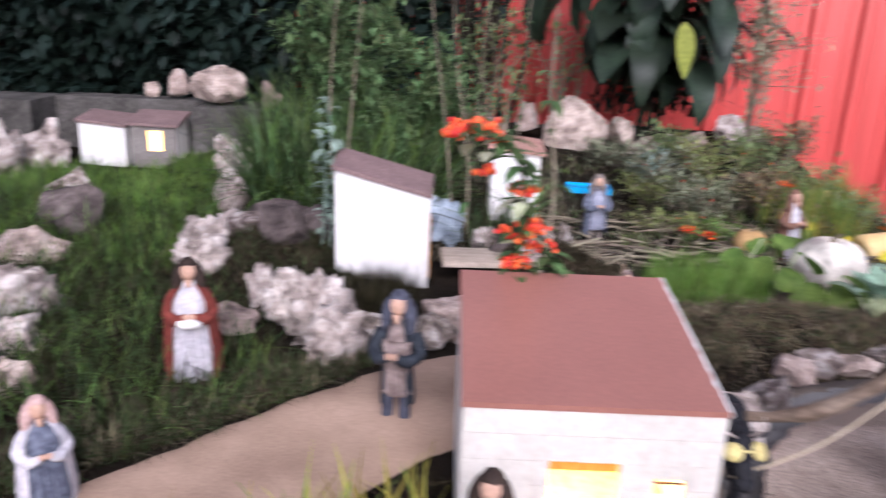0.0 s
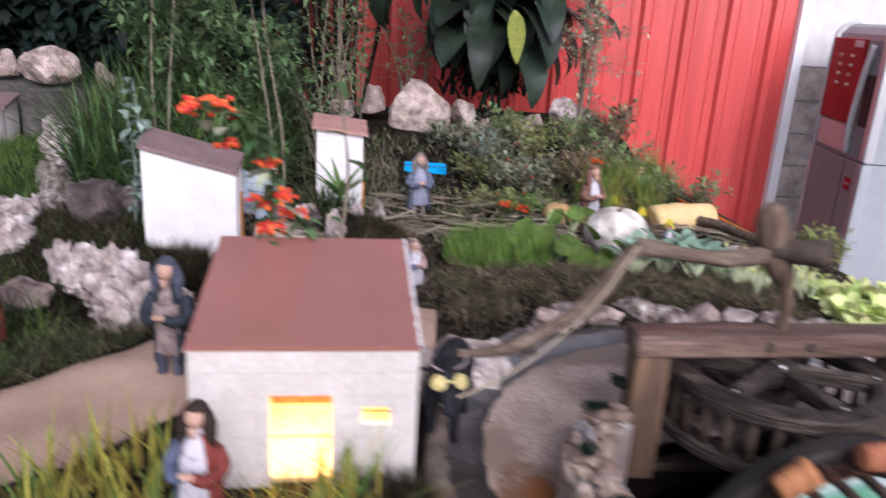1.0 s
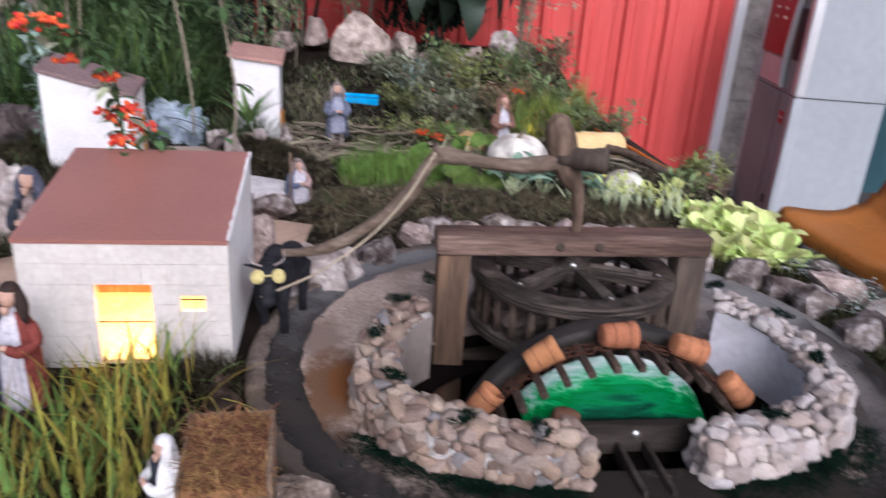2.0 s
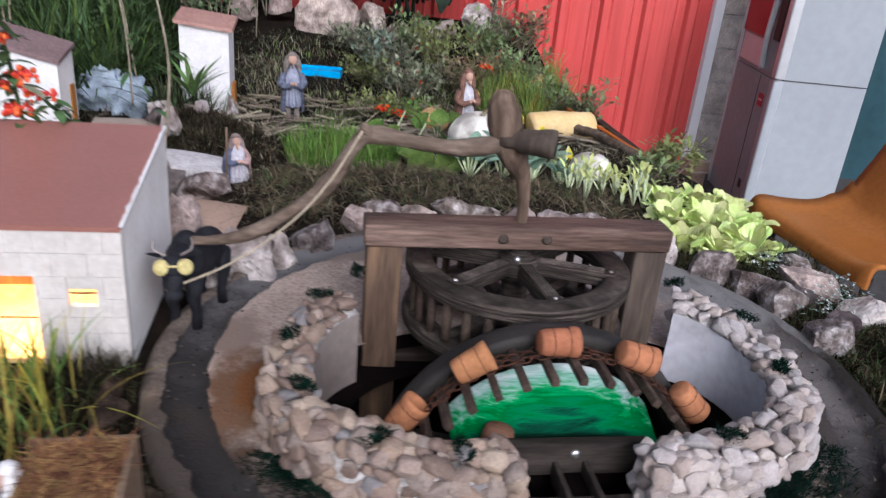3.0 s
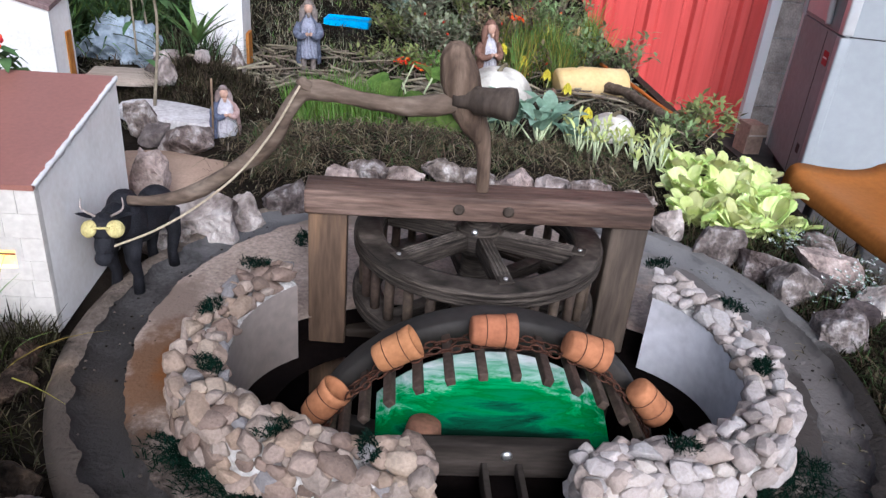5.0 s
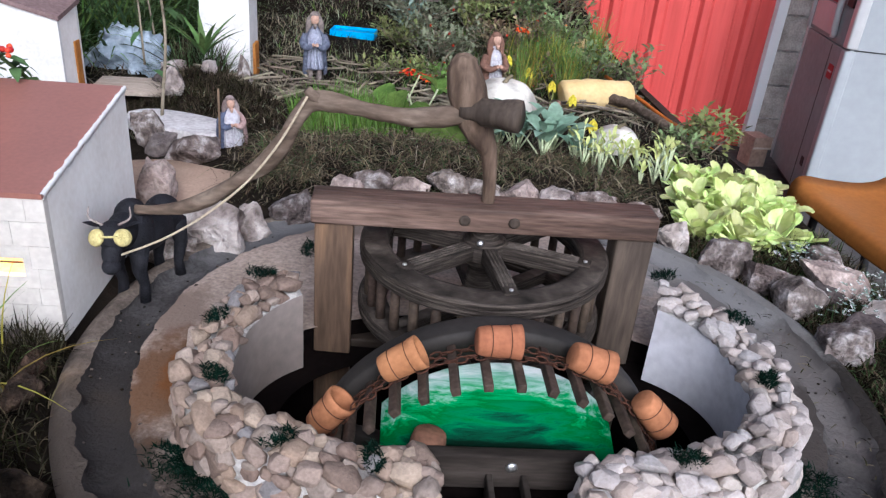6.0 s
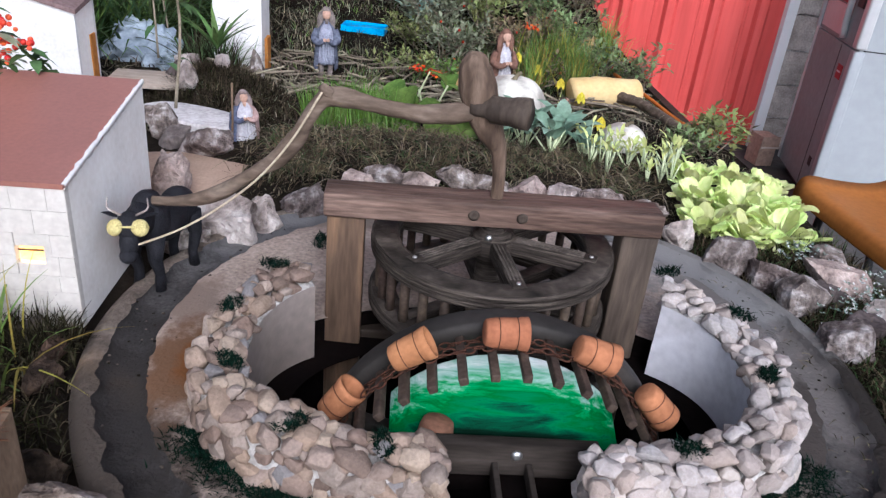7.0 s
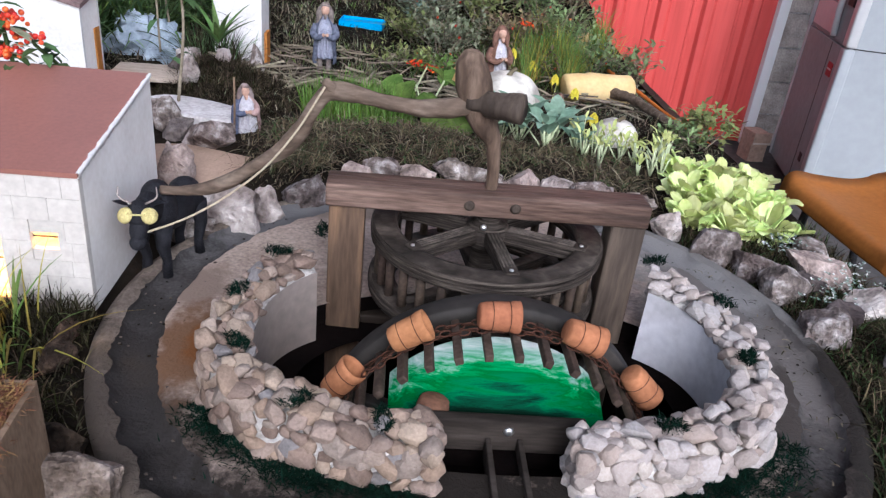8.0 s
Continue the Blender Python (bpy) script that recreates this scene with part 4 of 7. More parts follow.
def bull():
    """Toy bull with straw eye covers, facing along the track."""
    body = Mesh()
    V, F = ICO[3]
    def ball(c, s, mi=0, turn=(0, 0, 0)):
        body.add([Vector((p.x * s[0], p.y * s[1], p.z * s[2])) for p in V], F, mi, pose(*c, *turn))
    ball((0, 0, 0.098), (0.062, 0.030, 0.034))
    ball((0.034, 0, 0.108), (0.036, 0.031, 0.038))
    ball((-0.040, 0, 0.102), (0.032, 0.028, 0.034))
    ball((0.034, 0, 0.134), (0.026, 0.020, 0.024))
    ball((0.062, 0.006, 0.122), (0.034, 0.021, 0.026), 0, (0, 10, 14))
    hm = pose(0.088, 0.010, 0.126, 0, 50, 25)
    for c, s in (((0.0, 0, 0.0), (0.022, 0.019, 0.020)), ((0.022, 0, -0.003), (0.022, 0.0135, 0.0135)), ((0.042, 0, -0.004), (0.012, 0.0125, 0.0105))):
        body.add([Vector((p.x * s[0], p.y * s[1], p.z * s[2])) for p in V], F, 0, hm @ pose(*c))
    for s in (-1, 1):
        leaf(body, hm @ Vector((-0.012, s * 0.016, 0.002)), (hm.to_3x3() @ Vector((-0.4, s, 0.15))), 0.024, 0.014, (0, 0, 1), 0.2)
        tube(body, smooth_line([hm @ Vector((-0.012, s * 0.010, 0.012)), hm @ Vector((-0.020, s * 0.026, 0.020)), hm @ Vector((-0.034, s * 0.026, 0.026))], 4), [0.0020 - 0.00015 * i for i in range(9)], 7, 1)
        lathe(body, ((0.010, -0.003), (0.0125, 0), (0.0112, 0.004), (0.005, 0.006)), 16, 2, hm @ pose(0.006, s * 0.0165, 0.013, -30 * s, 8, 0))
        for x, lean in ((0.045, 0.006), (-0.048, -0.006)):
            tube(body, [(x, s * 0.018, 0.095), (x + lean, s * 0.019, 0.055), (x - lean * 0.5, s * 0.018, 0.028), (x, s * 0.018, 0.0)], [0.016, 0.0105, 0.0075, 0.009], 9)
    tube(body, [hm @ Vector((0.007, y, 0.021)) for y in (-0.012, 0, 0.012)], 0.0016, 6, 2)
    tube(body, smooth_line([(-0.068, 0, 0.118), (-0.078, 0, 0.095), (-0.076, 0, 0.055)], 4), 0.003, 6)
    single("bull_figurine", body, [M_bull, M_rock_white, M_straw], "black bull figurine with round yellow straw blinkers on the track", "figurine", (0.399, 0.948, GZ - 0.012), turn=-108)


bull()


def pot_mesh():
    p = Mesh()
    lathe(p, ((0.001, -0.030), (0.016, -0.030), (0.0185, -0.028), (0.0205, -0.018), (0.0215, 0.0), (0.0220, 0.017), (0.0232, 0.019), (0.0236, 0.029), (0.0205, 0.0295), (0.0195, 0.020), (0.0190, 0.0), (0.017, -0.024), (0.001, -0.026)), 22)
    return p.data("pot", M_terra)


def wire_mesh():
    w = Mesh()
    for z, r in ((-0.012, 0.0215), (0.013, 0.0225)):
        tube(w, [(r * math.cos(a), r * math.sin(a), z) for a in [math.tau * k / 20 for k in range(21)]], 0.0006, 5, cap=False)
    return w.data("wire", M_chain)


M_hoop = mat("black_hoop", (0.040, 0.035, 0.031), (0.016, 0.014, 0.012), 12, 0.55, 0.3, 9, depth=0.001, spec=0.15, patch=0.2)


def pot_wheel():
    """Upright wheel that lifts terracotta pots on a chain, half sunk in the pit."""
    cx, cy, cz, rr = 0.895, 0.655, 0.664, 0.222
    th = thing("noria", "upright black wheel carrying terracotta pots tied to a rusty chain", "water wheel", (cx, cy, cz))
    n, v, f = 72, [], []
    prof = ((rr - 0.030, -0.016), (rr, -0.016), (rr + 0.002, -0.012), (rr + 0.002, 0.014), (rr, 0.018), (rr - 0.030, 0.018))
    m = len(prof)
    for k in range(n):
        a = math.tau * k / n
        v += [(r * math.sin(a), y, r * math.cos(a)) for r, y in prof]
    for k in range(n):
        for j in range(m):
            f.append((k * m + j, k * m + (j + 1) % m, ((k + 1) % n) * m + (j + 1) % m, ((k + 1) % n) * m + j))
    part("hoop", Mesh().add(v, f), M_hoop, th, "smooth black hoop")
    for k in range(3):
        s = box(-0.21, 0.21, -0.008, 0.012, -0.012, 0.012, 0.002)
        sp = part("spoke", s, M_hoop, th)
        sp.matrix_basis = pose(0, 0, 0, 0, 15 + 60 * k, 0)
    for k in range(36):
        a = math.tau * (k + 0.35) / 36
        g = box(-0.0052, 0.0052, -0.088, 0.0, -0.0052, 0.0052, 0.0015)
        pg = part("peg", g, M_peg, th)
        pg.matrix_basis = pose(0.204 * math.sin(a), -0.01, 0.204 * math.cos(a), 0, math.degrees(a) + R.uniform(-5, 5), 0)
    ch = Mesh()
    for y, ph in ((-0.032, 0.0), (-0.052, 0.5)):
        for k in range(118):
            a = math.tau * (k + ph) / 118
            rad = 0.2125 + (0.003 if y < -0.04 else 0) - 0.004 * abs(math.sin(a * 18))
            loop = [(0.0075 * math.cos(b), 0.0038 * math.sin(b), 0) for b in [math.tau * q / 8 for q in range(9)]]
            mtx = pose(rad * math.sin(a), y, rad * math.cos(a), 0, math.degrees(a), 0) @ pose(0, 0, 0, 35 if k % 2 else -55, 0, 0)
            tube(ch, [mtx @ Vector(p) for p in loop], 0.0012, 5, cap=False)
    part("chain", ch, M_chain, th, "rusty link chain")
    pm, wm = pot_mesh(), wire_mesh()
    for k in range(13):
        a = radians(27.7 * k - 2.5)
        pt = part("pot", pm, None, th, "small terracotta pot")
        pt.matrix_basis = pose(0.230 * math.sin(a), -0.048, 0.230 * math.cos(a), 0, math.degrees(a) + 90 + R.uniform(-6, 6), R.uniform(-5, 5)) @ pose(0, 0, 0, 0, 0, R.uniform(0, 90)) @ Matrix.Diagonal((0.84, 0.84, 0.84, 1))
        part("wire", wm, None, pt, "thin binding wire")
    axle = Mesh()
    tube(axle, [(0, -0.06, 0), (0, 0.05, 0)], 0.018, 12)
    part("axle", axle, M_wood_wheel, th)


pot_wheel()


def trough():
    th = thing("water_trough", "painted green water board above a dark timber trough", "trough", (0.895, 0.0, 0.0))
    board = Mesh()
    n, v, f = 40, [], []
    for i in range(n + 1):
        x = -0.138 + 0.276 * i / n
        top = 0.100 - 2.7 * x * x - 40 * x ** 4
        for zz in (0.0, 0.25, 0.5, 0.75, 1.0):
            v.append((x, 0.085 * (1 - zz), top * zz))
    v = [(x, -y, z) for x, y, z in v]
    for i in range(n):
        for j in range(4):
            a = i * 5 + j
            f.append((a, a + 5, a + 6, a + 1))
    k = len(v)
    v += [(x, y + 0.006, z - 0.004) for x, y, z in v]
    f += [tuple(q + k for q in reversed(face)) for face in list(f)]
    board.add(v, f)
    b = part("water_board", board, M_water, th, "board painted with green and white water")
    b.matrix_basis = pose(0.003, 0.640, 0.742)
    part("front_plank", box(-0.085, 0.105, 0.540, 0.556, 0.742, 0.789, 0.003), M_plank_dark, th, "dark weathered timber plank")
    # Added board; its black stands for the shade below the plank.
    part("gap_shade", box(-0.085, 0.105, 0.550, 0.556, 0.690, 0.742), M_black, th, "added black board for the shaded gap", smooth=False)
    for x in (-0.017, 0.022):
        part("spout_rail", box(x, x + 0.007, 0.435, 0.541, 0.735, 0.764, 0.0015), M_plank_dark, th)
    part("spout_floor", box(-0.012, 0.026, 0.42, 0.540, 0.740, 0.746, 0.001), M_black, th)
    s = Mesh()
    lathe(s, ((0.0065, 0), (0.0065, 0.002), (0.003, 0.004)), 12, 0, pose(0.010, 0.540, 0.775, 90))
    part("screw", s, M_metal, th, "bright screw head")


trough()
loose = single("pot", pot_mesh(), None, "terracotta pot standing inside the trough, shade in its colour", "pot", (0.812, 0.572, 0.764))
loose.matrix_basis = pose(0.812, 0.572, 0.760, 172, 8, 0)
loose.data.materials[0] = M_terra_shade

# ---------------------------------------------------------------- houses
def prism(out, poly, axis, a, b, mi=0):
    """A flat polygon pushed from a to b along x or y. poly: (y, z) for x, (x, z) for y."""
    n = len(poly)
    mk = (lambda t, p: (t, p[0], p[1])) if axis == "x" else (lambda t, p: (p[0], t, p[1]))
    out.add([mk(a, p) for p in poly] + [mk(b, p) for p in poly],
            [tuple(range(n)), tuple(range(n, 2 * n))[::-1]] + [(i, n + i, n + (i + 1) % n, (i + 1) % n) for i in range(n)], mi)
    return out


def lamp(name, loc, watts, parent, color=(1.0, 0.66, 0.30), size=0.012):
    """A small bulb with its light."""
    b = Mesh()
    lathe(b, ((0.002, -0.012), (0.008, -0.008), (0.010, 0.0), (0.007, 0.008), (0.002, 0.011)), 12, 0, pose(*loc))
    part("bulb", b, M_bulb, parent, "glowing warm bulb")
    lt = new(name, bpy.data.lights.new(name, "POINT"))
    lt.data.energy, lt.data.color, lt.data.shadow_soft_size = watts, color, size
    lt.location = (loc[0], loc[1] - 0.016, loc[2])


M_bulb = glow("bulb_glow", (1.0, 0.75, 0.35), 30)
M_lit = glow("pane_glow", (1.0, 0.60, 0.16), 2.2)


def main_house():
    x0, x1, y0, y1, z0 = 0.028, 0.331, 0.790, 1.108, 0.742
    zf, zb = 0.951, 1.000
    th = thing("model_house", "white block model house with a flat red-brown roof and lit doorway", "model house")
    for x, mtl in ((x0, M_white), (x1 - 0.012, M_render)):
        w = Mesh()
        prism(w, ((y0 + 0.012, z0), (y1, z0), (y1, zb), (y0 + 0.012, zf)), "x", x, x + 0.012)
        part("side_wall", w, mtl, th, "pale grey rendered side wall" if mtl is M_render else "white side wall", smooth=False)
    part("back_wall", box(x0 + 0.012, x1 - 0.012, y1 - 0.012, y1, z0, zb - 0.002), M_inside, th, smooth=False)
    part("house_floor", box(x0 + 0.012, x1 - 0.012, y0 + 0.012, y1 - 0.012, z0, z0 + 0.008), M_inside, th, smooth=False)
    # front wall: backing strips round the openings
    dx0, dx1, dz1 = 0.132, 0.215, 0.887
    wx0, wx1, wz0, wz1 = 0.256, 0.293, 0.838, 0.864
    for a, b, c, d in ((x0, dx0, z0, zf), (dx0, dx1, dz1, zf), (dx1, wx0, z0, zf), (wx0, wx1, z0, wz0), (wx0, wx1, wz1, zf), (wx1, x1, z0, zf)):
        part("front_wall", box(a, b, y0 + 0.003, y0 + 0.012, c, d), M_house, th, "white painted block front", smooth=False)
    # incised blocks
    zs = [z0, 0.768, 0.797, 0.822, 0.851, 0.884, 0.918, zf]
    for i in range(len(zs) - 1):
        x = x0
        k = 0
        while x < x1 - 0.004:
            w = R.uniform(0.034, 0.046)
            if k == 0 and i % 2:
                w *= 0.55
            e = min(x + w, x1)
            if x1 - e < 0.014:
                e = x1
            segs = [(x, e)]
            for (ox0, ox1, oz0, oz1) in ((dx0, dx1, z0, dz1), (wx0, wx1, wz0, wz1)):
                if zs[i] < oz1 - 0.004 and zs[i + 1] > oz0 + 0.004:
                    cut = []
                    for s, t in segs:
                        if t <= ox0 or s >= ox1:
                            cut.append((s, t))
                        else:
                            cut += [p for p in ((s, ox0), (ox1, t)) if p[1] - p[0] > 0.003]
                    segs = cut
            for s, t in segs:
                zz1 = zs[i + 1]
                part("block", box(s + 0.0002, t - 0.0002, y0 + R.uniform(-0.0002, 0.0002), y0 + 0.0035, zs[i] + 0.0002, zz1 - 0.0002, 0.0004), M_house, th, smooth=False)
            x = e
            k += 1
    # lintel board, door bars and the window cross line
    part("door_curtain", box(dx0 + 0.002, dx1 - 0.001, y0 + 0.012, y0 + 0.014, 0.866, dz1), M_orange_straw, th, "short orange cloth hung in the doorway", smooth=False)
    part("door_bar", box(dx0, dx1, y0 + 0.008, y0 + 0.011, 0.8165, 0.8178), M_wood_dark, th, smooth=False)
    part("window_bar", box(wx0, wx1, y0 + 0.008, y0 + 0.011, 0.8545, 0.856), M_wood_dark, th, smooth=False)
    rf = Mesh()
    n = 26
    slope = (zb - zf) / (y1 - y0)
    edge = [(x1 + 0.001 + R.uniform(-0.002, 0.0012), y0 - 0.002 + (y1 - y0 + 0.004) * i / n) for i in range(n + 1)]
    v, f = [], []
    for ex, ey in edge:
        z = zf + slope * (ey - y0)
        v += [(x0 - 0.002, ey, z), (ex, ey, z), (ex, ey, z + 0.007), (x0 - 0.002, ey, z + 0.007)]
    for i in range(n):
        a = 4 * i
        f += [(a, a + 4, a + 5, a + 1), (a + 1, a + 5, a + 6, a + 2), (a + 2, a + 6, a + 7, a + 3), (a + 3, a + 7, a + 4, a)]
    f += [(0, 1, 2, 3), (4 * n, 4 * n + 3, 4 * n + 2, 4 * n + 1)]
    rf.add(v, f)
    part("roof", rf, M_roof, th, "matt red-brown roof board", smooth=False)
    chip = Mesh()
    nn, cv, cf = 120, [], []
    for i in range(nn + 1):
        y = y0 - 0.002 + (y1 - y0 + 0.004) * i / nn
        z = zf + slope * (y - y0) + 0.0072
        a = 0.003 + 0.003 * noise.noise(Vector((y * 60, 0, 0))) + 0.002 * noise.noise(Vector((y * 190, 3, 0)))
        b = 0.006 + 0.004 * noise.noise(Vector((y * 45, 9, 0))) + 0.003 * noise.noise(Vector((y * 150, 5, 0)))
        cv += [(x1 + 0.0012 - max(a, 0.0004), y, z + 0.0003), (x1 + 0.0016, y, z + 0.0008), (x1 + 0.0030, y, z - 0.001), (x1 + 0.0026, y, z - max(b, 0.001)), (x1 - 0.001, y, z - max(b, 0.001) - 0.0004)]
    for i in range(nn):
        for j in range(4):
            cf.append((i * 5 + j, i * 5 + j + 1, i * 5 + j + 6, i * 5 + j + 5))
    chip.add(cv, cf)
    part("chipped_edge", chip, M_white, th, "chipped white plaster edge")
    lamp("house_light", (0.178, 0.900, 0.925), 4.0, th)


main_house()


def hut(name, label, x0, x1, y0, y1, z0, zl, zr, roofm, sidem, over=0.012, rise=0.04, door=None, window=None, glowing=False, frontm=None):
    """A small white hut whose board roof slopes down along its front."""
    th = thing(name, label, "model house")
    zt = lambda x: zl + (zr - zl) * (x - x0) / (x1 - x0)
    pieces = [(x0, x1, z0, None)]
    if window:
        a, b, c, d = window
        pieces = [(x0, a, z0, None), (a, b, z0, c), (a, b, d, None), (b, x1, z0, None)]
    for p, q, r, s in pieces:
        w = Mesh()
        prism(w, ((p, r), (q, r), (q, s or zt(q)), (p, s or zt(p))), "y", y0, y0 + 0.01)
        part("front_wall", w, frontm or M_white, th, "plain painted front", smooth=False)
    b = Mesh()
    prism(b, ((x0, z0), (x1, z0), (x1, zr + rise), (x0, zl + rise)), "y", y1 - 0.01, y1)
    part("back_wall", b, M_white, th, smooth=False)
    for x, z in ((x0, zl), (x1 - 0.01, zr)):
        s = Mesh()
        prism(s, ((y0 + 0.01, z0), (y1 - 0.01, z0), (y1 - 0.01, z + rise), (y0 + 0.01, z)), "x", x, x + 0.01)
        part("side_wall", s, sidem, th, smooth=False)
    r = Mesh()
    v = []
    for x in (x0 - over, x1 + over):
        for y in (y0 - over, y1 + over):
            z = zt(x) + rise * (y - y0) / (y1 - y0) + 0.002
            v += [(x, y, z), (x, y, z + 0.011)]
    r.add(v, [(0, 2, 6, 4), (1, 5, 7, 3), (0, 4, 5, 1), (2, 3, 7, 6), (0, 1, 3, 2), (4, 6, 7, 5)])
    part("roof", r, roofm, th, "board roof", smooth=False)
    if door:
        part("door_curtain", box(*door), M_orange_straw, th, "rough orange straw curtain", smooth=False)
    if glowing:
        # The pane's glow is added to stand for lamplight inside the hut.
        part("lit_pane", box(window[0], window[1], y0 + 0.004, y0 + 0.007, window[2], window[3]), M_lit, th, "window pane with lamplight put in as glow", smooth=False)
        lamp("hut_light", ((window[0] + window[1]) / 2, y0 + 0.045, window[3] - 0.02), 0.9, th, (1.0, 0.50, 0.14))
    return th


hut("model_house", "white model hut with a mauve sloping roof among rocks", -0.262, -0.038, 1.762, 1.885, 0.72, 1.022, 0.964, M_roof_mauve, M_render, 0.006, 0.020,
    door=(-0.0375, -0.034, 1.835, 1.865, 0.74, 0.90))
hut("model_house", "white model hut with a pinkish overhanging roof before boulders", 0.140, 0.292, 2.36, 2.50, 0.66, 0.992, 0.975, M_roof_pink, M_white, 0.014, 0.016,
    door=(0.2925, 0.302, 2.40, 2.46, 0.67, 0.80))
hut("model_house", "low white model hut with a dark roof above the lawn", -1.45, -1.27, 2.97, 3.12, 0.74, 0.930, 0.915, M_roof_mauve, M_white, 0.008, 0.02)
# Grey front puts this hut's shade into the wall colour.
hut("model_house", "small model hut with a lit window and dark roof", -1.25, -1.07, 2.98, 3.12, 0.74, 0.925, 0.922, M_roof_mauve, M_render, 0.012, 0.030, window=(-1.185, -1.125, 0.825, 0.905), glowing=True, frontm=M_front_shade)
M_ledge = mat("ledge_concrete", (0.13, 0.122, 0.115), (0.035, 0.033, 0.030), 9, 0.9, 0.7, 8, depth=0.003, c3=(0.075, 0.070, 0.064), patch=0.35)
ledge = Mesh()
for q in (box(-1.02, -0.62, 3.02, 3.30, 0.72, 1.000, 0.006), box(-2.0, -1.66, 3.02, 3.30, 0.72, 1.0, 0.006), box(-1.66, -1.02, 3.22, 3.36, 0.72, 1.002, 0.006)):
    ledge.add(q.v, q.f)
single("ledge", ledge, M_ledge, "grey concrete ledge behind the lawn", "ledge", kind="structure", smooth=False)

# ---------------------------------------------------------------- machine and chair
def vending_machine():
    th = thing("vending_machine", "grey coffee vending machine with a dark red selection panel", "vending machine", (2.76, 3.23, 0.0), turn=-12)
    body = Mesh()
    prof = [(0.012, 0.05), (0.44, 0.05), (0.44, 1.44), (0.10, 1.44), (0.055, 1.425), (0.025, 1.39), (0.012, 1.34)]
    n = len(prof)
    body.add([(x, y, z) for y in (0.012, 0.64) for x, z in prof], [tuple(range(n))[::-1], tuple(range(n, 2 * n))] + [(i, (i + 1) % n, n + (i + 1) % n, n + i) for i in range(n)])
    part("cabinet", body, M_machine, th, "pale blue-grey steel cabinet", smooth=False)
    part("plinth", box(0.04, 0.41, 0.04, 0.60, 0.0, 0.05), M_dark_plastic, th, smooth=False)
    part("lower_door", box(-0.004, 0.014, 0.060, 0.632, 0.06, 0.775, 0.004), M_machine_front, th, "mauve-grey lower door", smooth=False)
    part("side_seam", box(0.03, 0.439, 0.0095, 0.0125, 0.778, 0.783), M_dark_plastic, th, smooth=False)
    part("corner_trim", box(-0.010, 0.040, -0.002, 0.060, 0.06, 0.776, 0.010), M_machine, th, "rounded pale corner", smooth=True)
    part("corner_trim", box(-0.010, 0.040, -0.002, 0.060, 0.784, 1.40, 0.010), M_machine_light, th, "rounded pale corner", smooth=True)
    part("edge_trim", box(-0.010, 0.016, 0.625, 0.648, 0.06, 1.35, 0.006), M_machine_light, th, "bright edge strip", smooth=True)
    rim = Mesh()
    tube(rim, smooth_line([(-0.006, 0.637, 0.78), (-0.008, 0.637, 1.10), (-0.004, 0.637, 1.34), (0.012, 0.637, 1.405), (0.050, 0.637, 1.438), (0.11, 0.637, 1.447)], 6), 0.011, 8)
    part("front_rim", rim, M_machine_light, th, "bright rounded rim")
    part("upper_back", box(-0.001, 0.013, 0.060, 0.625, 0.785, 1.36), M_machine_front, th, smooth=False)
    part("slot_recess", box(-0.003, 0.004, 0.26, 0.61, 0.80, 0.935), M_machine_light, th, "pale cup recess", smooth=False)
    part("selection_panel", box(-0.012, 0.004, 0.235, 0.622, 0.945, 1.365, 0.005), M_machine_red, th, "dark red selection panel", smooth=False)
    part("price_card", box(-0.0145, -0.010, 0.26, 0.36, 1.325, 1.358), M_white, th, "white card", smooth=False)
    for i in range(4):
        for y in (0.36, 0.49):
            b = Mesh()
            lathe(b, ((0.026, 0), (0.026, 0.002), (0.022, 0.004)), 16, 0, pose(-0.0125, y, 1.28 - i * 0.048, 0, -90, 0) @ pose(0, 0, 0, 0, 0, 0), 0.32, 1.0)
            part("button", b, M_pumpkin, th, "pale oval button")
    col = Mesh()
    tube(col, smooth_line([(-0.008, 0.150, 1.34), (-0.022, 0.160, 1.22), (-0.026, 0.185, 1.05), (-0.022, 0.205, 0.90), (-0.010, 0.212, 0.80)], 6), 0.016, 10)
    part("handle", col, M_machine_light, th, "long pale curved handle")
    part("coin_unit", box(-0.014, 0.004, 0.065, 0.150, 0.95, 1.20, 0.006), M_dark_plastic, th, "dark coin unit", smooth=False)
    part("brand_plate", box(-0.0065, -0.003, 0.095, 0.165, 0.625, 0.69), M_machine_red, th, "small red plate", smooth=False)
    part("plate_bar", box(-0.0085, -0.006, 0.105, 0.155, 0.655, 0.662), M_machine_light, th, smooth=False)
    part("lock", box(-0.0065, -0.003, 0.11, 0.15, 0.19, 0.235), M_dark_plastic, th, "square black lock", smooth=False)
    part("door_groove", box(-0.0052, -0.003, 0.205, 0.211, 0.07, 0.77), M_dark_plastic, th, smooth=False)


vending_machine()
M_carton = mat("carton", (0.42, 0.31, 0.25), (0.33, 0.23, 0.18), 6, 0.85, 0.2, 8)
M_tape = mat("pale_tape", (0.62, 0.54, 0.46), (0.52, 0.44, 0.37), 12, 0.5, 0.1, 6)
carton = thing("carton", "small brown cardboard carton on the floor by the wall", "box", (2.80, 3.90, 0.0), turn=8)
part("body", box(-0.05, 0.05, -0.06, 0.06, 0.0, 0.17, 0.003), M_carton, carton, smooth=False)
part("flap", box(-0.054, 0.054, -0.072, -0.06, 0.110, 0.175, 0.002), M_carton, carton, smooth=False)
part("tape", box(-0.052, 0.052, -0.0755, -0.0725, 0.108, 0.118), M_tape, carton, "pale tape strip", smooth=False)


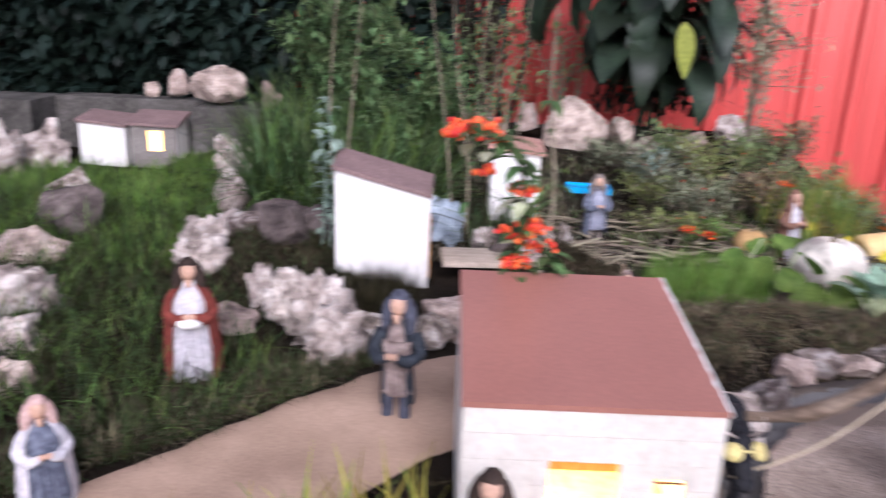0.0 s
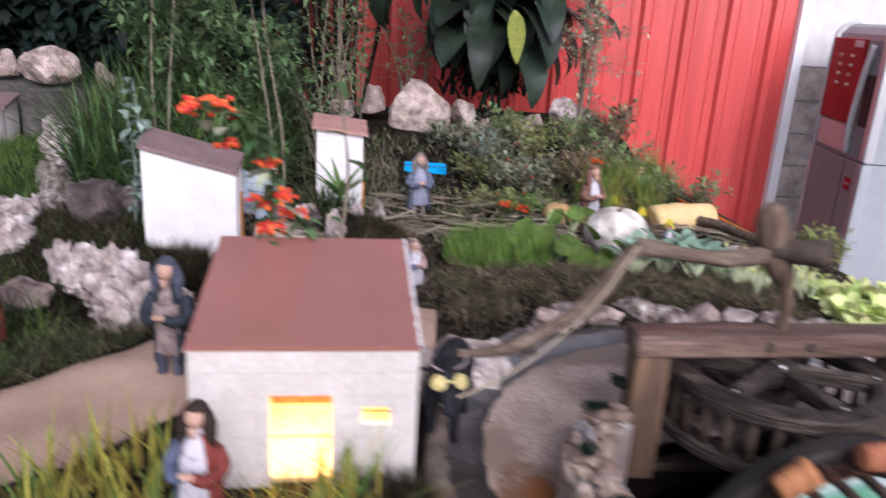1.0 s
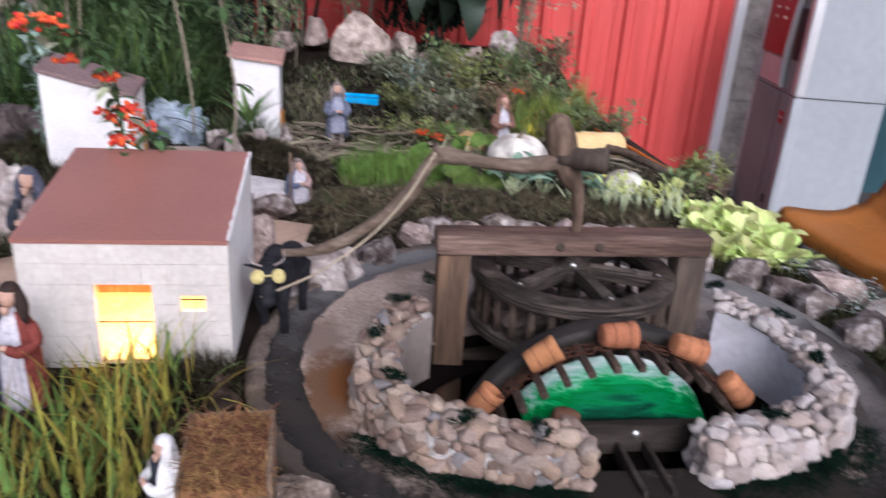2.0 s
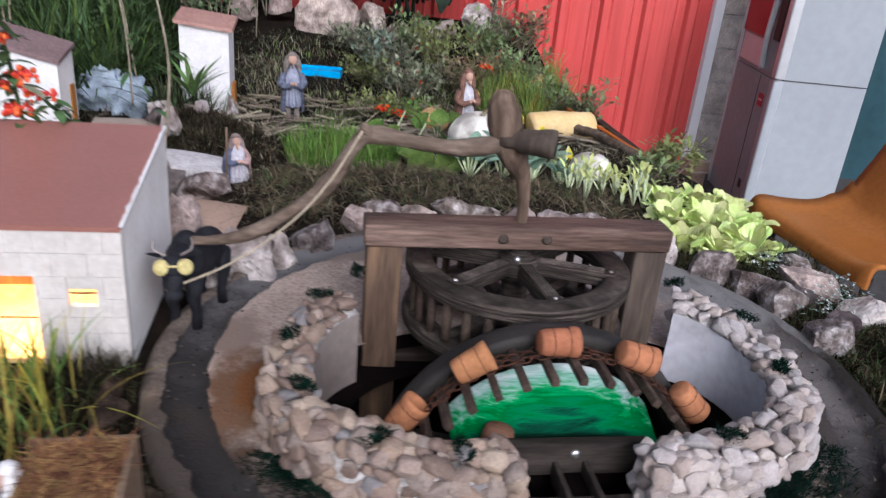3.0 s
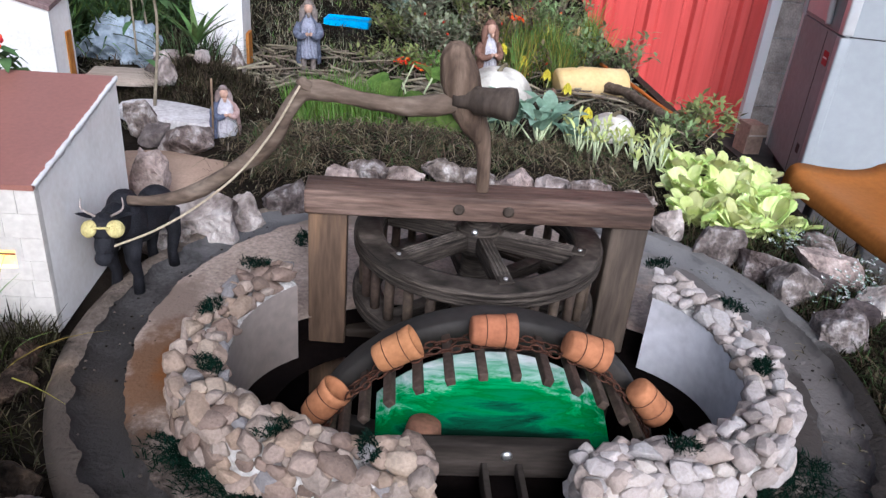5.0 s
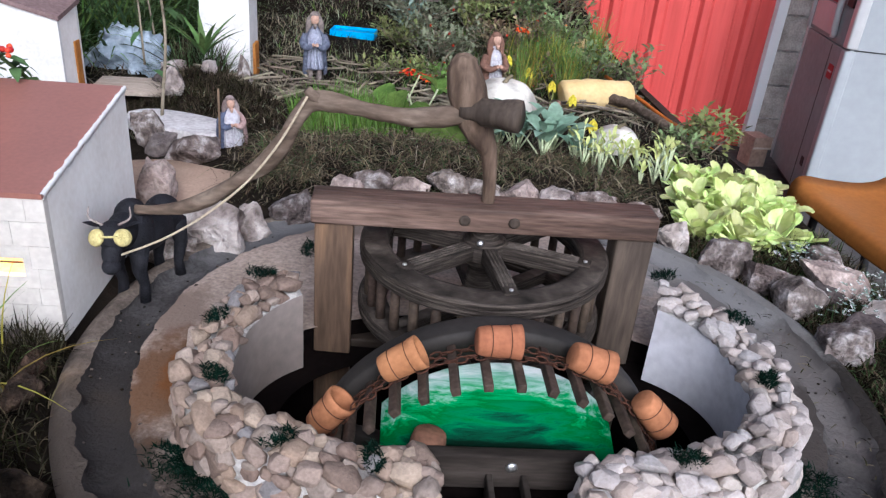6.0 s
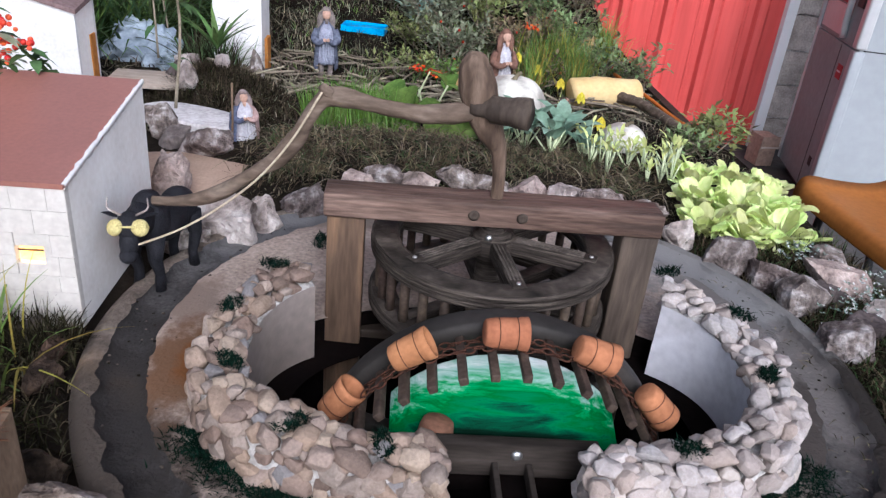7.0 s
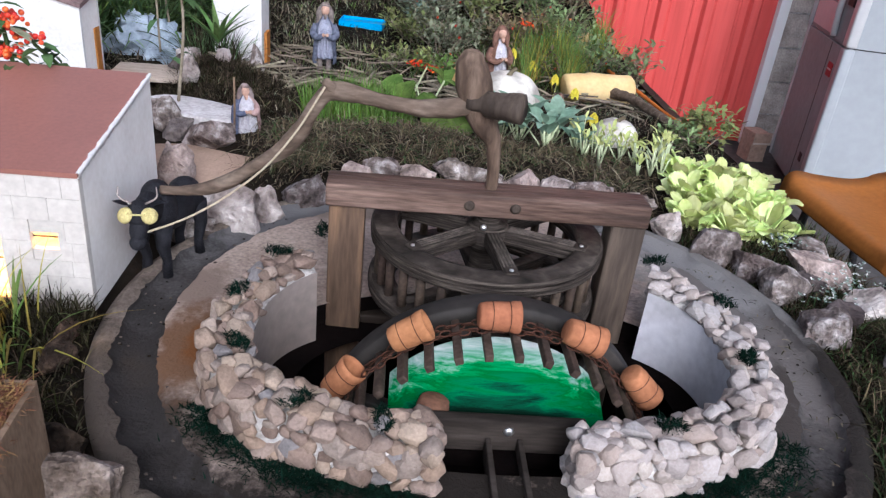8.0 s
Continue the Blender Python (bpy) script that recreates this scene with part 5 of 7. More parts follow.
def chair():
    th = thing("chair", "orange moulded plastic shell chair beside the display", "chair", (1.80, 1.43, 0.0), turn=4)
    sh = Mesh()
    prof = smooth_line([(0.0, 0, 0.672), (0.004, 0, 0.692), (0.02, 0, 0.703), (0.09, 0, 0.694), (0.19, 0, 0.690), (0.255, 0, 0.716), (0.315, 0, 0.81), (0.385, 0, 0.95), (0.46, 0, 1.09)], 5)
    n, m = len(prof), 15
    v, f = [], []
    for i, p in enumerate(prof):
        t = i / (n - 1)
        for j in range(m):
            s = -1 + 2 * j / (m - 1)
            half = 0.235 - 0.03 * max(0, t - 0.6)
            lip = 0.022 * abs(s) ** 6
            v.append((p.x + (0.03 * s * s if t > 0.6 else 0), s * half, p.z + (lip if t < 0.7 else 0) - (0.02 * abs(s) ** 8 if t < 0.1 else 0)))
    for i in range(n - 1):
        for j in range(m - 1):
            a = i * m + j
            f.append((a, a + 1, a + m + 1, a + m))
    sh.add(v, f)
    ob = part("shell", sh, M_orange, th, "orange plastic shell")
    sol = ob.modifiers.new("thick", "SOLIDIFY")
    sol.thickness = 0.012
    for x, y in ((0.05, -0.18), (0.05, 0.18), (0.20, -0.18), (0.20, 0.18)):
        l = Mesh()
        tube(l, [(x, y, 0.68), (x + (0.14 if x > 0.1 else -0.03), y * 1.1, 0.0)], 0.011, 8)
        part("leg", l, M_dark_plastic, th)


chair()

# ---------------------------------------------------------------- rocks
ROCKN = [0]


def rock(loc, size, mtl, label, turn=None, group="rocks", sub=4, rough=0.62):
    ROCKN[0] += 1
    if loc[2] < 1.0 and loc[1] < 3.5:
        loc = (loc[0], loc[1], min(loc[2], ground_z(loc[0], loc[1]) + 0.5 * size[2]))
    k = ROCKN[0]
    foam = mtl is M_rock_white and loc[0] < -0.1
    if foam or mtl is M_rock_blue:
        m = Mesh()
        lump(m, (0, 0, 0), tuple(v * 1.2 for v in size), 300 + k, sub, rough * 1.3, cuts=8, crag=0.55)
        return single("rock", m, mtl, label, "rock", loc, group, turn=turn)
    m = stone(300 + k, 17, 0.03, 3, 0.085, deep=(0.52, 0.98))
    m.v = [(x * size[0] * 1.2, y * size[1] * 1.2, z * size[2] * 1.2) for x, y, z in m.v]
    me = m.data("rock", mtl)
    me.set_sharp_from_angle(angle=radians(33))
    return single("rock", me, None, label, "rock", loc, group, turn=turn)


M_rock_peak = mat("rock_peak", (0.50, 0.43, 0.385), (0.060, 0.042, 0.030), 26, 0.88, 1.0, 6, depth=0.009, c3=(0.21, 0.165, 0.135), spread=0.42, patch=0.4)
M_rock_edge = mat("rock_edge", (0.15, 0.100, 0.064), (0.014, 0.010, 0.007), 30, 0.9, 1.0, 6, depth=0.009, vary=0.2, c3=(0.050, 0.034, 0.024), spread=0.45, patch=0.4)
BROWN, GREY, PINK, WHITE = "rough brown limestone rock edging the track", "rough grey rock with pale veins", "pale pinkish rock among moss", "white crusted rock beside the mound"
for x, y, z, s, m, l in (
    (0.440, 1.125, 0.800, (0.072, 0.044, 0.060), M_rock_white, "large pale brown rock beside the track"), (0.372, 1.150, 0.780, (0.034, 0.036, 0.040), M_rock_white, BROWN), (0.512, 1.150, 0.790, (0.034, 0.034, 0.044), M_rock_white, BROWN),
    (0.585, 1.215, 0.785, (0.042, 0.036, 0.046), M_rock_grey, GREY), (0.395, 1.045, 0.758, (0.040, 0.030, 0.030), M_rock, BROWN),
    (0.318, 1.235, 0.785, (0.036, 0.042, 0.062), M_rock_pink, "brown rock at the house corner"), (0.345, 1.470, 0.775, (0.055, 0.036, 0.034), M_rock, "broad brown rock below a pale slab"),
    (0.225, 1.560, 0.775, (0.042, 0.050, 0.046), M_rock, BROWN), (0.262, 1.515, 0.765, (0.034, 0.034, 0.034), M_rock_dark, BROWN),
    (0.665, 1.325, 0.775, (0.041, 0.029, 0.028), M_rock_pink, BROWN), (0.735, 1.345, 0.775, (0.036, 0.03, 0.032), M_rock, BROWN),
    (0.805, 1.350, 0.775, (0.039, 0.028, 0.027), M_rock_pink, BROWN), (0.880, 1.360, 0.775, (0.040, 0.03, 0.034), M_rock, BROWN),
    (0.955, 1.350, 0.775, (0.038, 0.025, 0.026), M_rock, BROWN), (1.030, 1.335, 0.775, (0.040, 0.03, 0.034), M_rock_pink, BROWN),
    (1.100, 1.315, 0.780, (0.040, 0.03, 0.036), M_rock_white, BROWN), (1.170, 1.285, 0.785, (0.044, 0.034, 0.036), M_rock, BROWN),
    (1.235, 1.255, 0.785, (0.045, 0.034, 0.040), M_rock, BROWN), (1.305, 1.190, 0.782, (0.036, 0.030, 0.042), M_rock_white, GREY),
    (1.352, 1.095, 0.776, (0.048, 0.036, 0.044), M_rock_grey, GREY), (1.418, 1.050, 0.776, (0.040, 0.036, 0.040), M_rock, GREY), (1.438, 0.965, 0.773, (0.044, 0.040, 0.042), M_rock_grey, GREY), (1.500, 1.000, 0.772, (0.030, 0.028, 0.030), M_rock_dark, "small dark mossy rock"),
    (1.552, 1.035, 0.800, (0.050, 0.042, 0.040), M_rock_pink, "pinkish rock with white quartz veins"), (1.462, 0.835, 0.768, (0.038, 0.040, 0.044), M_rock_grey, GREY), (1.515, 0.885, 0.764, (0.030, 0.032, 0.032), M_rock_dark, "small dark mossy rock"),
    (1.55, 0.755, 0.760, (0.036, 0.038, 0.036), M_rock_grey, GREY), (1.50, 0.615, 0.745, (0.04, 0.036, 0.034), M_rock_dark, "small dark mossy rock"), (1.60, 0.93, 0.77, (0.045, 0.04, 0.04), M_rock_white, GREY), (1.58, 1.13, 0.775, (0.04, 0.04, 0.035), M_rock, GREY),
    (0.212, 1.800, 0.90, (0.022, 0.022, 0.044), M_rock_white, PINK), (0.150, 1.92, 0.865, (0.030, 0.028, 0.030), M_rock_dark, "small dark rock in dry moss"), (0.268, 1.93, 0.87, (0.026, 0.022, 0.026), M_rock_white, PINK),
    (0.335, 2.04, 0.84, (0.026, 0.026, 0.062), M_rock, PINK), (0.125, 2.16, 0.88, (0.038, 0.035, 0.050), M_rock_white, PINK), (0.23, 2.10, 0.86, (0.036, 0.034, 0.034), M_rock, PINK),
    (0.06, 1.50, 0.80, (0.085, 0.06, 0.055), M_rock_pink, PINK),
    (-0.240, 1.435, 0.820, (0.055, 0.045, 0.085), M_rock_white, WHITE), (-0.205, 1.335, 0.785, (0.048, 0.040, 0.062), M_rock_white, WHITE), (-0.315, 1.50, 0.80, (0.045, 0.04, 0.062), M_rock_white, WHITE),
    (-0.385, 1.545, 0.83, (0.025, 0.025, 0.060), M_rock_white, WHITE), (-0.435, 1.44, 0.79, (0.055, 0.04, 0.04), M_rock_pink, PINK), (-0.13, 1.43, 0.77, (0.05, 0.04, 0.045), M_rock, BROWN), (-0.02, 1.42, 0.765, (0.05, 0.04, 0.04), M_rock, BROWN),
    (-0.585, 1.72, 0.84, (0.05, 0.05, 0.06), M_rock_white, WHITE), (-0.615, 1.88, 0.90, (0.045, 0.05, 0.06), M_rock_white, WHITE), (-0.60, 2.03, 0.94, (0.05, 0.05, 0.05), M_rock_white, WHITE),
    (-1.56, 2.93, 0.93, (0.06, 0.05, 0.09), M_rock_white, "white crusted rock beside the lit hut"), (-1.66, 2.80, 0.90, (0.07, 0.05, 0.09), M_rock_white, "white crusted rock beside the lit hut"), (-0.68, 2.35, 0.93, (0.045, 0.05, 0.06), M_rock_white, WHITE), (-0.74, 2.6, 0.94, (0.04, 0.05, 0.085), M_rock_white, WHITE), (-0.80, 2.8, 0.98, (0.04, 0.04, 0.07), M_rock_white, WHITE),
    (-0.34, 1.97, 0.92, (0.085, 0.06, 0.060), M_rock_dark, "dark brown rock in dry moss"), (-0.46, 2.10, 0.94, (0.11, 0.07, 0.070), M_rock_dark, "dark brown rock in dry moss"), (-0.40, 1.83, 0.94, (0.075, 0.055, 0.045), M_rock_dark, "dark brown rock in dry moss"), (-0.52, 1.95, 0.92, (0.07, 0.06, 0.05), M_rock, "brown rock in dry moss"),
    (-0.865, 1.44, 0.79, (0.085, 0.06, 0.065), M_rock_white, "white crusted rock beside the lawn"), (-0.78, 1.26, 0.775, (0.07, 0.05, 0.05), M_rock_white, "white crusted rock beside the lawn"), (-0.73, 1.12, 0.765, (0.06, 0.05, 0.045), M_rock_pink, "white crusted rock beside the lawn"),
    (-0.99, 1.72, 0.85, (0.07, 0.06, 0.06), M_rock_pink, PINK), (-1.02, 2.0, 0.90, (0.08, 0.06, 0.09), M_rock_dark, "dark brown rock in dry moss"), (-0.95, 1.9, 0.86, (0.05, 0.05, 0.06), M_rock_dark, "dark brown rock in dry moss"), (-1.15, 2.3, 0.9, (0.09, 0.06, 0.08), M_rock, GREY),
    (0.62, 3.66, 0.865, (0.135, 0.09, 0.20), M_rock_pink, "large upright pinkish boulder"), (0.375, 3.72, 0.93, (0.060, 0.05, 0.075), M_rock_pink, PINK), (0.835, 3.66, 0.89, (0.062, 0.05, 0.085), M_rock_pink, PINK),
    (0.95, 3.60, 0.82, (0.09, 0.05, 0.05), M_rock_pink, PINK), (1.07, 3.62, 0.845, (0.07, 0.05, 0.055), M_rock_white, PINK), (1.33, 3.62, 0.90, (0.085, 0.05, 0.075), M_rock_white, PINK), (1.20, 3.68, 0.86, (0.05, 0.05, 0.05), M_rock_pink, PINK),
    (0.22, 3.66, 0.88, (0.085, 0.05, 0.05), M_rock_pink, PINK), (1.46, 3.66, 0.86, (0.07, 0.05, 0.08), M_rock, GREY), (1.50, 3.0, 0.79, (0.05, 0.035, 0.03), M_squash, "smooth yellowish stone before the shrubs"),
    (-0.955, 3.12, 1.065, (0.095, 0.06, 0.072), M_rock_pink, "pale pinkish boulder on the ledge"), (-1.15, 3.27, 1.055, (0.042, 0.04, 0.062), M_rock_pink, "pale pinkish boulder on the ledge"), (-1.27, 3.29, 1.03, (0.035, 0.03, 0.035), M_rock_pink, "pale pinkish boulder on the ledge"), (-0.72, 3.08, 1.04, (0.04, 0.04, 0.06), M_rock_pink, "pale pinkish boulder on the ledge"),
    (0.452, 0.432, 0.758, (0.034, 0.032, 0.050), M_rock_peak, "pale brown jagged rock beside the track"), (0.405, 0.503, 0.758, (0.024, 0.022, 0.024), M_rock_edge, BROWN), (0.330, 0.660, 0.752, (0.020, 0.024, 0.020), M_rock_edge, BROWN),
    (0.318, 0.722, 0.752, (0.018, 0.022, 0.020), M_rock_edge, BROWN), (0.278, 0.762, 0.756, (0.024, 0.020, 0.022), M_rock_dark, BROWN),
    (-0.105, 2.30, 0.80, (0.075, 0.06, 0.075), M_rock_blue, "pale blue crumpled foam rock"), (-0.015, 2.28, 0.79, (0.055, 0.05, 0.062), M_rock_blue, "pale blue crumpled foam rock"),
):
    rock((x, y, z), s, m, l, turn=R.uniform(-30, 30))
def slab():
    """Thin irregular stone slab lying level on the rocks."""
    m, n, r = Mesh(), 22, random.Random(4)
    ring = []
    for k in range(n):
        a = math.tau * k / n
        w = 1 + 0.16 * noise.noise(Vector((math.cos(a) * 2, math.sin(a) * 2, 5))) + r.uniform(-0.03, 0.03)
        ring.append((0.150 * w * math.cos(a), 0.062 * w * math.copysign(abs(math.sin(a)) ** 0.7, math.sin(a))))
    v = [(x * s, y * s, z) for s, z in ((0.97, -0.022), (1.0, -0.004), (0.975, 0.002), (0.5, 0.004)) for x, y in ring]
    f = [(j * n + k, j * n + (k + 1) % n, (j + 1) * n + (k + 1) % n, (j + 1) * n + k) for j in range(3) for k in range(n)]
    m.add(v, f + [tuple(range(3 * n, 4 * n)), tuple(range(n))[::-1]])
    single("stone_slab", m, M_slab, "pale grey flat slab laid on rocks", "stone", (0.270, 1.630, 0.781), turn=-20, smooth=False)


M_slab = mat("slab_stone", (0.62, 0.59, 0.58), (0.40, 0.37, 0.355), 12, 0.85, 0.5, 8, depth=0.002)
slab()
M_plank = mat("plank_wood", (0.46, 0.38, 0.31), (0.28, 0.23, 0.185), 14, 0.8, 0.6, 7, depth=0.0015, stretch=(0.5, 4, 1))
single("plank", box(-0.10, 0.10, -0.06, 0.07, -0.007, 0.007, 0.002), M_plank, "pale wooden plank lying beside the hut", "plank", (0.095, 1.86, 0.790), turn=4)

# sandy path
def sand_path():
    out = Mesh()
    left = smooth_line([(-0.77, 0.61, 0), (-0.49, 0.92, 0), (-0.32, 1.14, 0), (-0.18, 1.275, 0), (0.0, 1.41, 0), (0.24, 1.50, 0), (0.44, 1.44, 0)], 8)
    right = smooth_line([(-0.55, 0.50, 0), (-0.30, 0.735, 0), (-0.19, 0.815, 0), (-0.09, 0.885, 0), (0.03, 1.0, 0), (0.20, 1.13, 0), (0.40, 1.12, 0)], 8)
    v, f = [], []
    for a, b in zip(left, right):
        for k in range(9):
            p = a.lerp(b, k / 8)
            v.append((p.x, p.y, max(ground_z(p.x, p.y), 0.735) + 0.008 - 0.02 * (abs(k - 4) / 4) ** 6 + 0.003 * noise.noise(p * 20)))
    for i in range(len(left) - 1):
        for k in range(8):
            f.append((i * 9 + k, i * 9 + k + 1, (i + 1) * 9 + k + 1, (i + 1) * 9 + k))
    out.add(v, f)
    single("path", out, M_sand, "pale sandy footpath through the model village", "path", kind="structure")


sand_path()

# ---------------------------------------------------------------- figures
M_cloth_dusk = mat("figure_dusk", (0.30, 0.24, 0.225), (0.15, 0.11, 0.10), 60, 0.7, 0.3, 3, spread=0.3)
M_cloth_scarf = mat("figure_scarf", (0.085, 0.09, 0.12), (0.04, 0.042, 0.06), 60, 0.7, 0.3, 3)
M_hair_grey = mat("figure_hair_grey", (0.24, 0.20, 0.18), (0.12, 0.10, 0.09), 80, 0.7, 0.3, 3)
M_cloth_blue_pale = mat("figure_blue_pale", (0.34, 0.35, 0.42), (0.20, 0.21, 0.27), 60, 0.7, 0.3, 3)
def figure(label, loc, h, robe, cloak, hair, skin=M_skin, turn=0.0, bulge=1.0, reach=0.0, carry=None, staff=False, kneel=False, beard=False, other=None, legs=False):
    """Robed figurine in one mesh: folded robe, open cloak, arms, head, veil or hair."""
    m = Mesh()
    k = h / 0.2
    hd = 0.178 if not kneel else 0.150
    lift = 0.045 if legs else 0.0
    for sx in ((-1, 1) if legs else ()):
        tube(m, [(sx * 0.012 * k, -0.004 * k, 0.06 * k), (sx * 0.013 * k, -0.004 * k, 0.03 * k), (sx * 0.013 * k, -0.006 * k, 0.006 * k), (sx * 0.014 * k, -0.014 * k, 0.0)], [0.010 * k, 0.008 * k, 0.009 * k, 0.009 * k], 9, 3)
    lathe(m, [(r * k * bulge, z * k) for r, z in ((0.034, lift), (0.037, lift + 0.006), (0.033, 0.05), (0.027, 0.095), (0.028, 0.125), (0.026, 0.142 if not kneel else 0.125), (0.012, 0.156 if not kneel else 0.138), (0.008, hd * 0.93))],
          24, 0, None, 1.0, 0.78, 7, 0.10)
    # cloak: shell round the back and shoulders, open in front
    v, f = [], []
    lv = ((0.041, 0.004 + lift * 0.6), (0.041, 0.05), (0.036, 0.10), (0.034, 0.135), (0.024, 0.152), (0.012, 0.160)) if not kneel else ((0.045, 0.004), (0.045, 0.05), (0.040, 0.09), (0.034, 0.118), (0.022, 0.132), (0.012, 0.142))
    nn = 18
    for r, z in lv:
        for i in range(nn + 1):
            a = radians(-48 + 276 * i / nn)
            rr = r * (1 + 0.07 * math.sin(i * 1.9 + z * 30))
            v.append((rr * math.cos(a) * k * bulge, rr * math.sin(a) * 0.85 * k * bulge, z * k))
    for j in range(len(lv) - 1):
        for i in range(nn):
            q = j * (nn + 1) + i
            f.append((q, q + 1, q + nn + 2, q + nn + 1))
    half = [q for i, q in enumerate(f) if other and i % nn > nn // 2]
    m.add(v, [q for q in f if q not in half], 1)
    m.add(v, half, 4)
    V, F = ICO[2]
    m.add([Vector((p.x * 0.0125 * k, p.y * 0.0135 * k, p.z * 0.0165 * k)) for p in V], F, 2, pose(0, -0.003 * k, (hd + 0.004) * k))
    hv, hf = [], []
    for p in V:
        q = Vector((p.x * 0.0165 * k, p.y * 0.0165 * k, p.z * 0.0200 * k))
        if p.y < -0.25 and p.z < 0.40:
            q *= 0.60
        q.x *= 1 + 0.10 * (p.z < -0.2)
        hv.append(q)
    m.add(hv, F, 3, pose(0, 0.0015 * k, (hd + 0.006) * k))
    for s in (-1, 0, 1):
        tube(m, smooth_line([(s * 0.010 * k, (0.008 - 0.006 * abs(s)) * k, (hd + 0.010) * k), (s * 0.0165 * k, (0.012 - 0.012 * abs(s)) * k, (hd - 0.010) * k), (s * 0.020 * k, (0.022 - 0.026 * abs(s)) * k, (hd - 0.038) * k)], 3), [0.008 * k, 0.009 * k, 0.0095 * k, 0.0095 * k, 0.008 * k, 0.006 * k, 0.004 * k], 9, 3)
    tube(m, [(0, -0.012 * k, (hd - 0.008) * k), (0, -0.016 * k, (hd - 0.020) * k)], [0.007 * k, 0.003 * k], 8, 3 if beard else 2)
    for i in range(7):
        a = radians(-150 + 20 * i)
        tube(m, smooth_line([(0.020 * k * math.cos(a), 0.017 * k * math.sin(a), 0.13 * k * hd / 0.178), (0.031 * k * bulge * math.cos(a), 0.027 * k * bulge * math.sin(a), 0.07 * k), (0.037 * k * bulge * math.cos(a + 0.1), 0.031 * k * bulge * math.sin(a + 0.1), (0.004 + lift) * k)], 4), 0.0034 * k, 6, 0)
    for s in (-1, 1):
        tube(m, smooth_line([(s * 0.024 * k, 0, 0.140 * hd / 0.178 * k), (s * 0.034 * k, -0.006 * k, 0.115 * hd / 0.178 * k), (s * (0.020 - reach) * k, -0.028 * k, 0.108 * hd / 0.178 * k), (s * (0.006 + reach * 0.2) * k, -0.034 * k, 0.116 * hd / 0.178 * k)], 4), [0.0095 * k] * 9 + [0.0075 * k] * 3 + [0.005 * k], 9, 1 if s > 0 else 4)
        m.add([p * 0.006 * k for p in ICO[1][0]], ICO[1][1], 2, pose(s * 0.005 * k, -0.036 * k, 0.117 * hd / 0.178 * k))
        lathe(m, ((0.010 * k, 0), (0.010 * k, 0.004 * k), (0.005 * k, 0.008 * k)), 10, 3, pose(s * 0.012 * k, -0.026 * k, 0), 0.8, 1.5)
    mats = [robe, cloak, skin, hair, other or cloak]
    if carry:
        mats.append(carry)
        lump(m, (0, -0.040 * k, 0.108 * k), (0.026 * k, 0.012 * k, 0.010 * k), 5, 2, 0.3, len(mats) - 1)
    if staff:
        mats.append(M_wood_pale)
        tube(m, [(-0.045 * k, -0.035 * k, 0), (-0.040 * k, -0.034 * k, 0.10 * k), (-0.038 * k, -0.032 * k, 0.205 * k)], 0.0032 * k, 7, len(mats) - 1)
    return single("figurine", m, mats, label, "figurine", loc, "figurines", turn=turn)


figure("painted figurine in a grey-blue robe with joined palms", (0.490, 2.412, 0.683), 0.230, M_cloth_blue_pale, M_cloth_grey, M_hair_grey, turn=8, bulge=0.84, beard=True, legs=True)
figure("painted figurine in a pale robe and brown cloak behind a pumpkin", (1.060, 2.271, 0.690), 0.228, M_cloth_pale, M_cloth_brown, M_cloth_brown, turn=20, bulge=0.82)
figure("painted figurine in a dark cloak standing on the sandy path", (-0.066, 1.118, 0.742), 0.222, M_cloth_dusk, M_cloth_dark, M_cloth_scarf, turn=-12, bulge=0.60, legs=True)
figure("painted figurine in a blue-white dress and long red-brown cloak", (-0.425, 1.210, 0.760), 0.212, M_cloth_pale, M_cloth_red, M_hair, turn=15, bulge=1.1, carry=M_white)
figure("kneeling shepherd figurine with a pale staff", (0.395, 1.565, 0.735), 0.155, M_cloth_pale, M_cloth_pink, M_cloth_dusk, turn=25, other=M_cloth_blue, staff=True, kneel=True, bulge=1.0)
figure("painted figurine in a pale dress and red shawl before the house", (0.058, 0.690, 0.742), 0.190, M_cloth_pale, M_cloth_red, M_hair, turn=-14, bulge=0.80, other=M_cloth_blue)
figure("tiny pale painted figurine among seedlings", (1.215, 1.975, 0.715), 0.085, M_cloth_pale, M_cloth_grey, M_cloth_brown, turn=0)
figure("figurine in a white shirt and dark trousers beside a straw box", (0.303, 0.440, 0.742), 0.140, M_cloth_dark, M_white, M_white, turn=-60, kneel=True)
figure("painted figurine in a white cloak among grass", (-0.500, 0.860, 0.735), 0.165, M_cloth_grey, M_cloth_pale, M_cloth_pink, turn=35, bulge=1.05)

# ---------------------------------------------------------------- vegetables and small things
def pumpkin(loc, r, flat, mtl, label, ribs=10, amt=0.05):
    th = thing("pumpkin", label, "pumpkin", loc)
    m = Mesh()
    v, f = [], []
    for p in ICO[4][0]:
        a = math.atan2(p.y, p.x)
        rr = r * (1 - amt * abs(math.cos(a * ribs / 2)) ** 6) * (1 + 0.03 * noise.noise(p * 2))
        dent = 0.18 * math.exp(-(p.x ** 2 + p.y ** 2) * 14)
        v.append((p.x * rr, p.y * rr, p.z * r * flat * (1 - dent)))
    m.add(v, ICO[4][1])
    part("body", m, mtl, th)
    s = Mesh()
    tube(s, smooth_line([(0, 0, r * flat * 0.78), (0.006, 0.0, r * flat * 0.98), (0.018, -0.004, r * flat * 1.12)], 4), [0.010, 0.009, 0.007, 0.006, 0.005, 0.005, 0.005, 0.005, 0.006], 8, wob=0.3)
    part("stem", s, M_hay, th, "dry stalk")


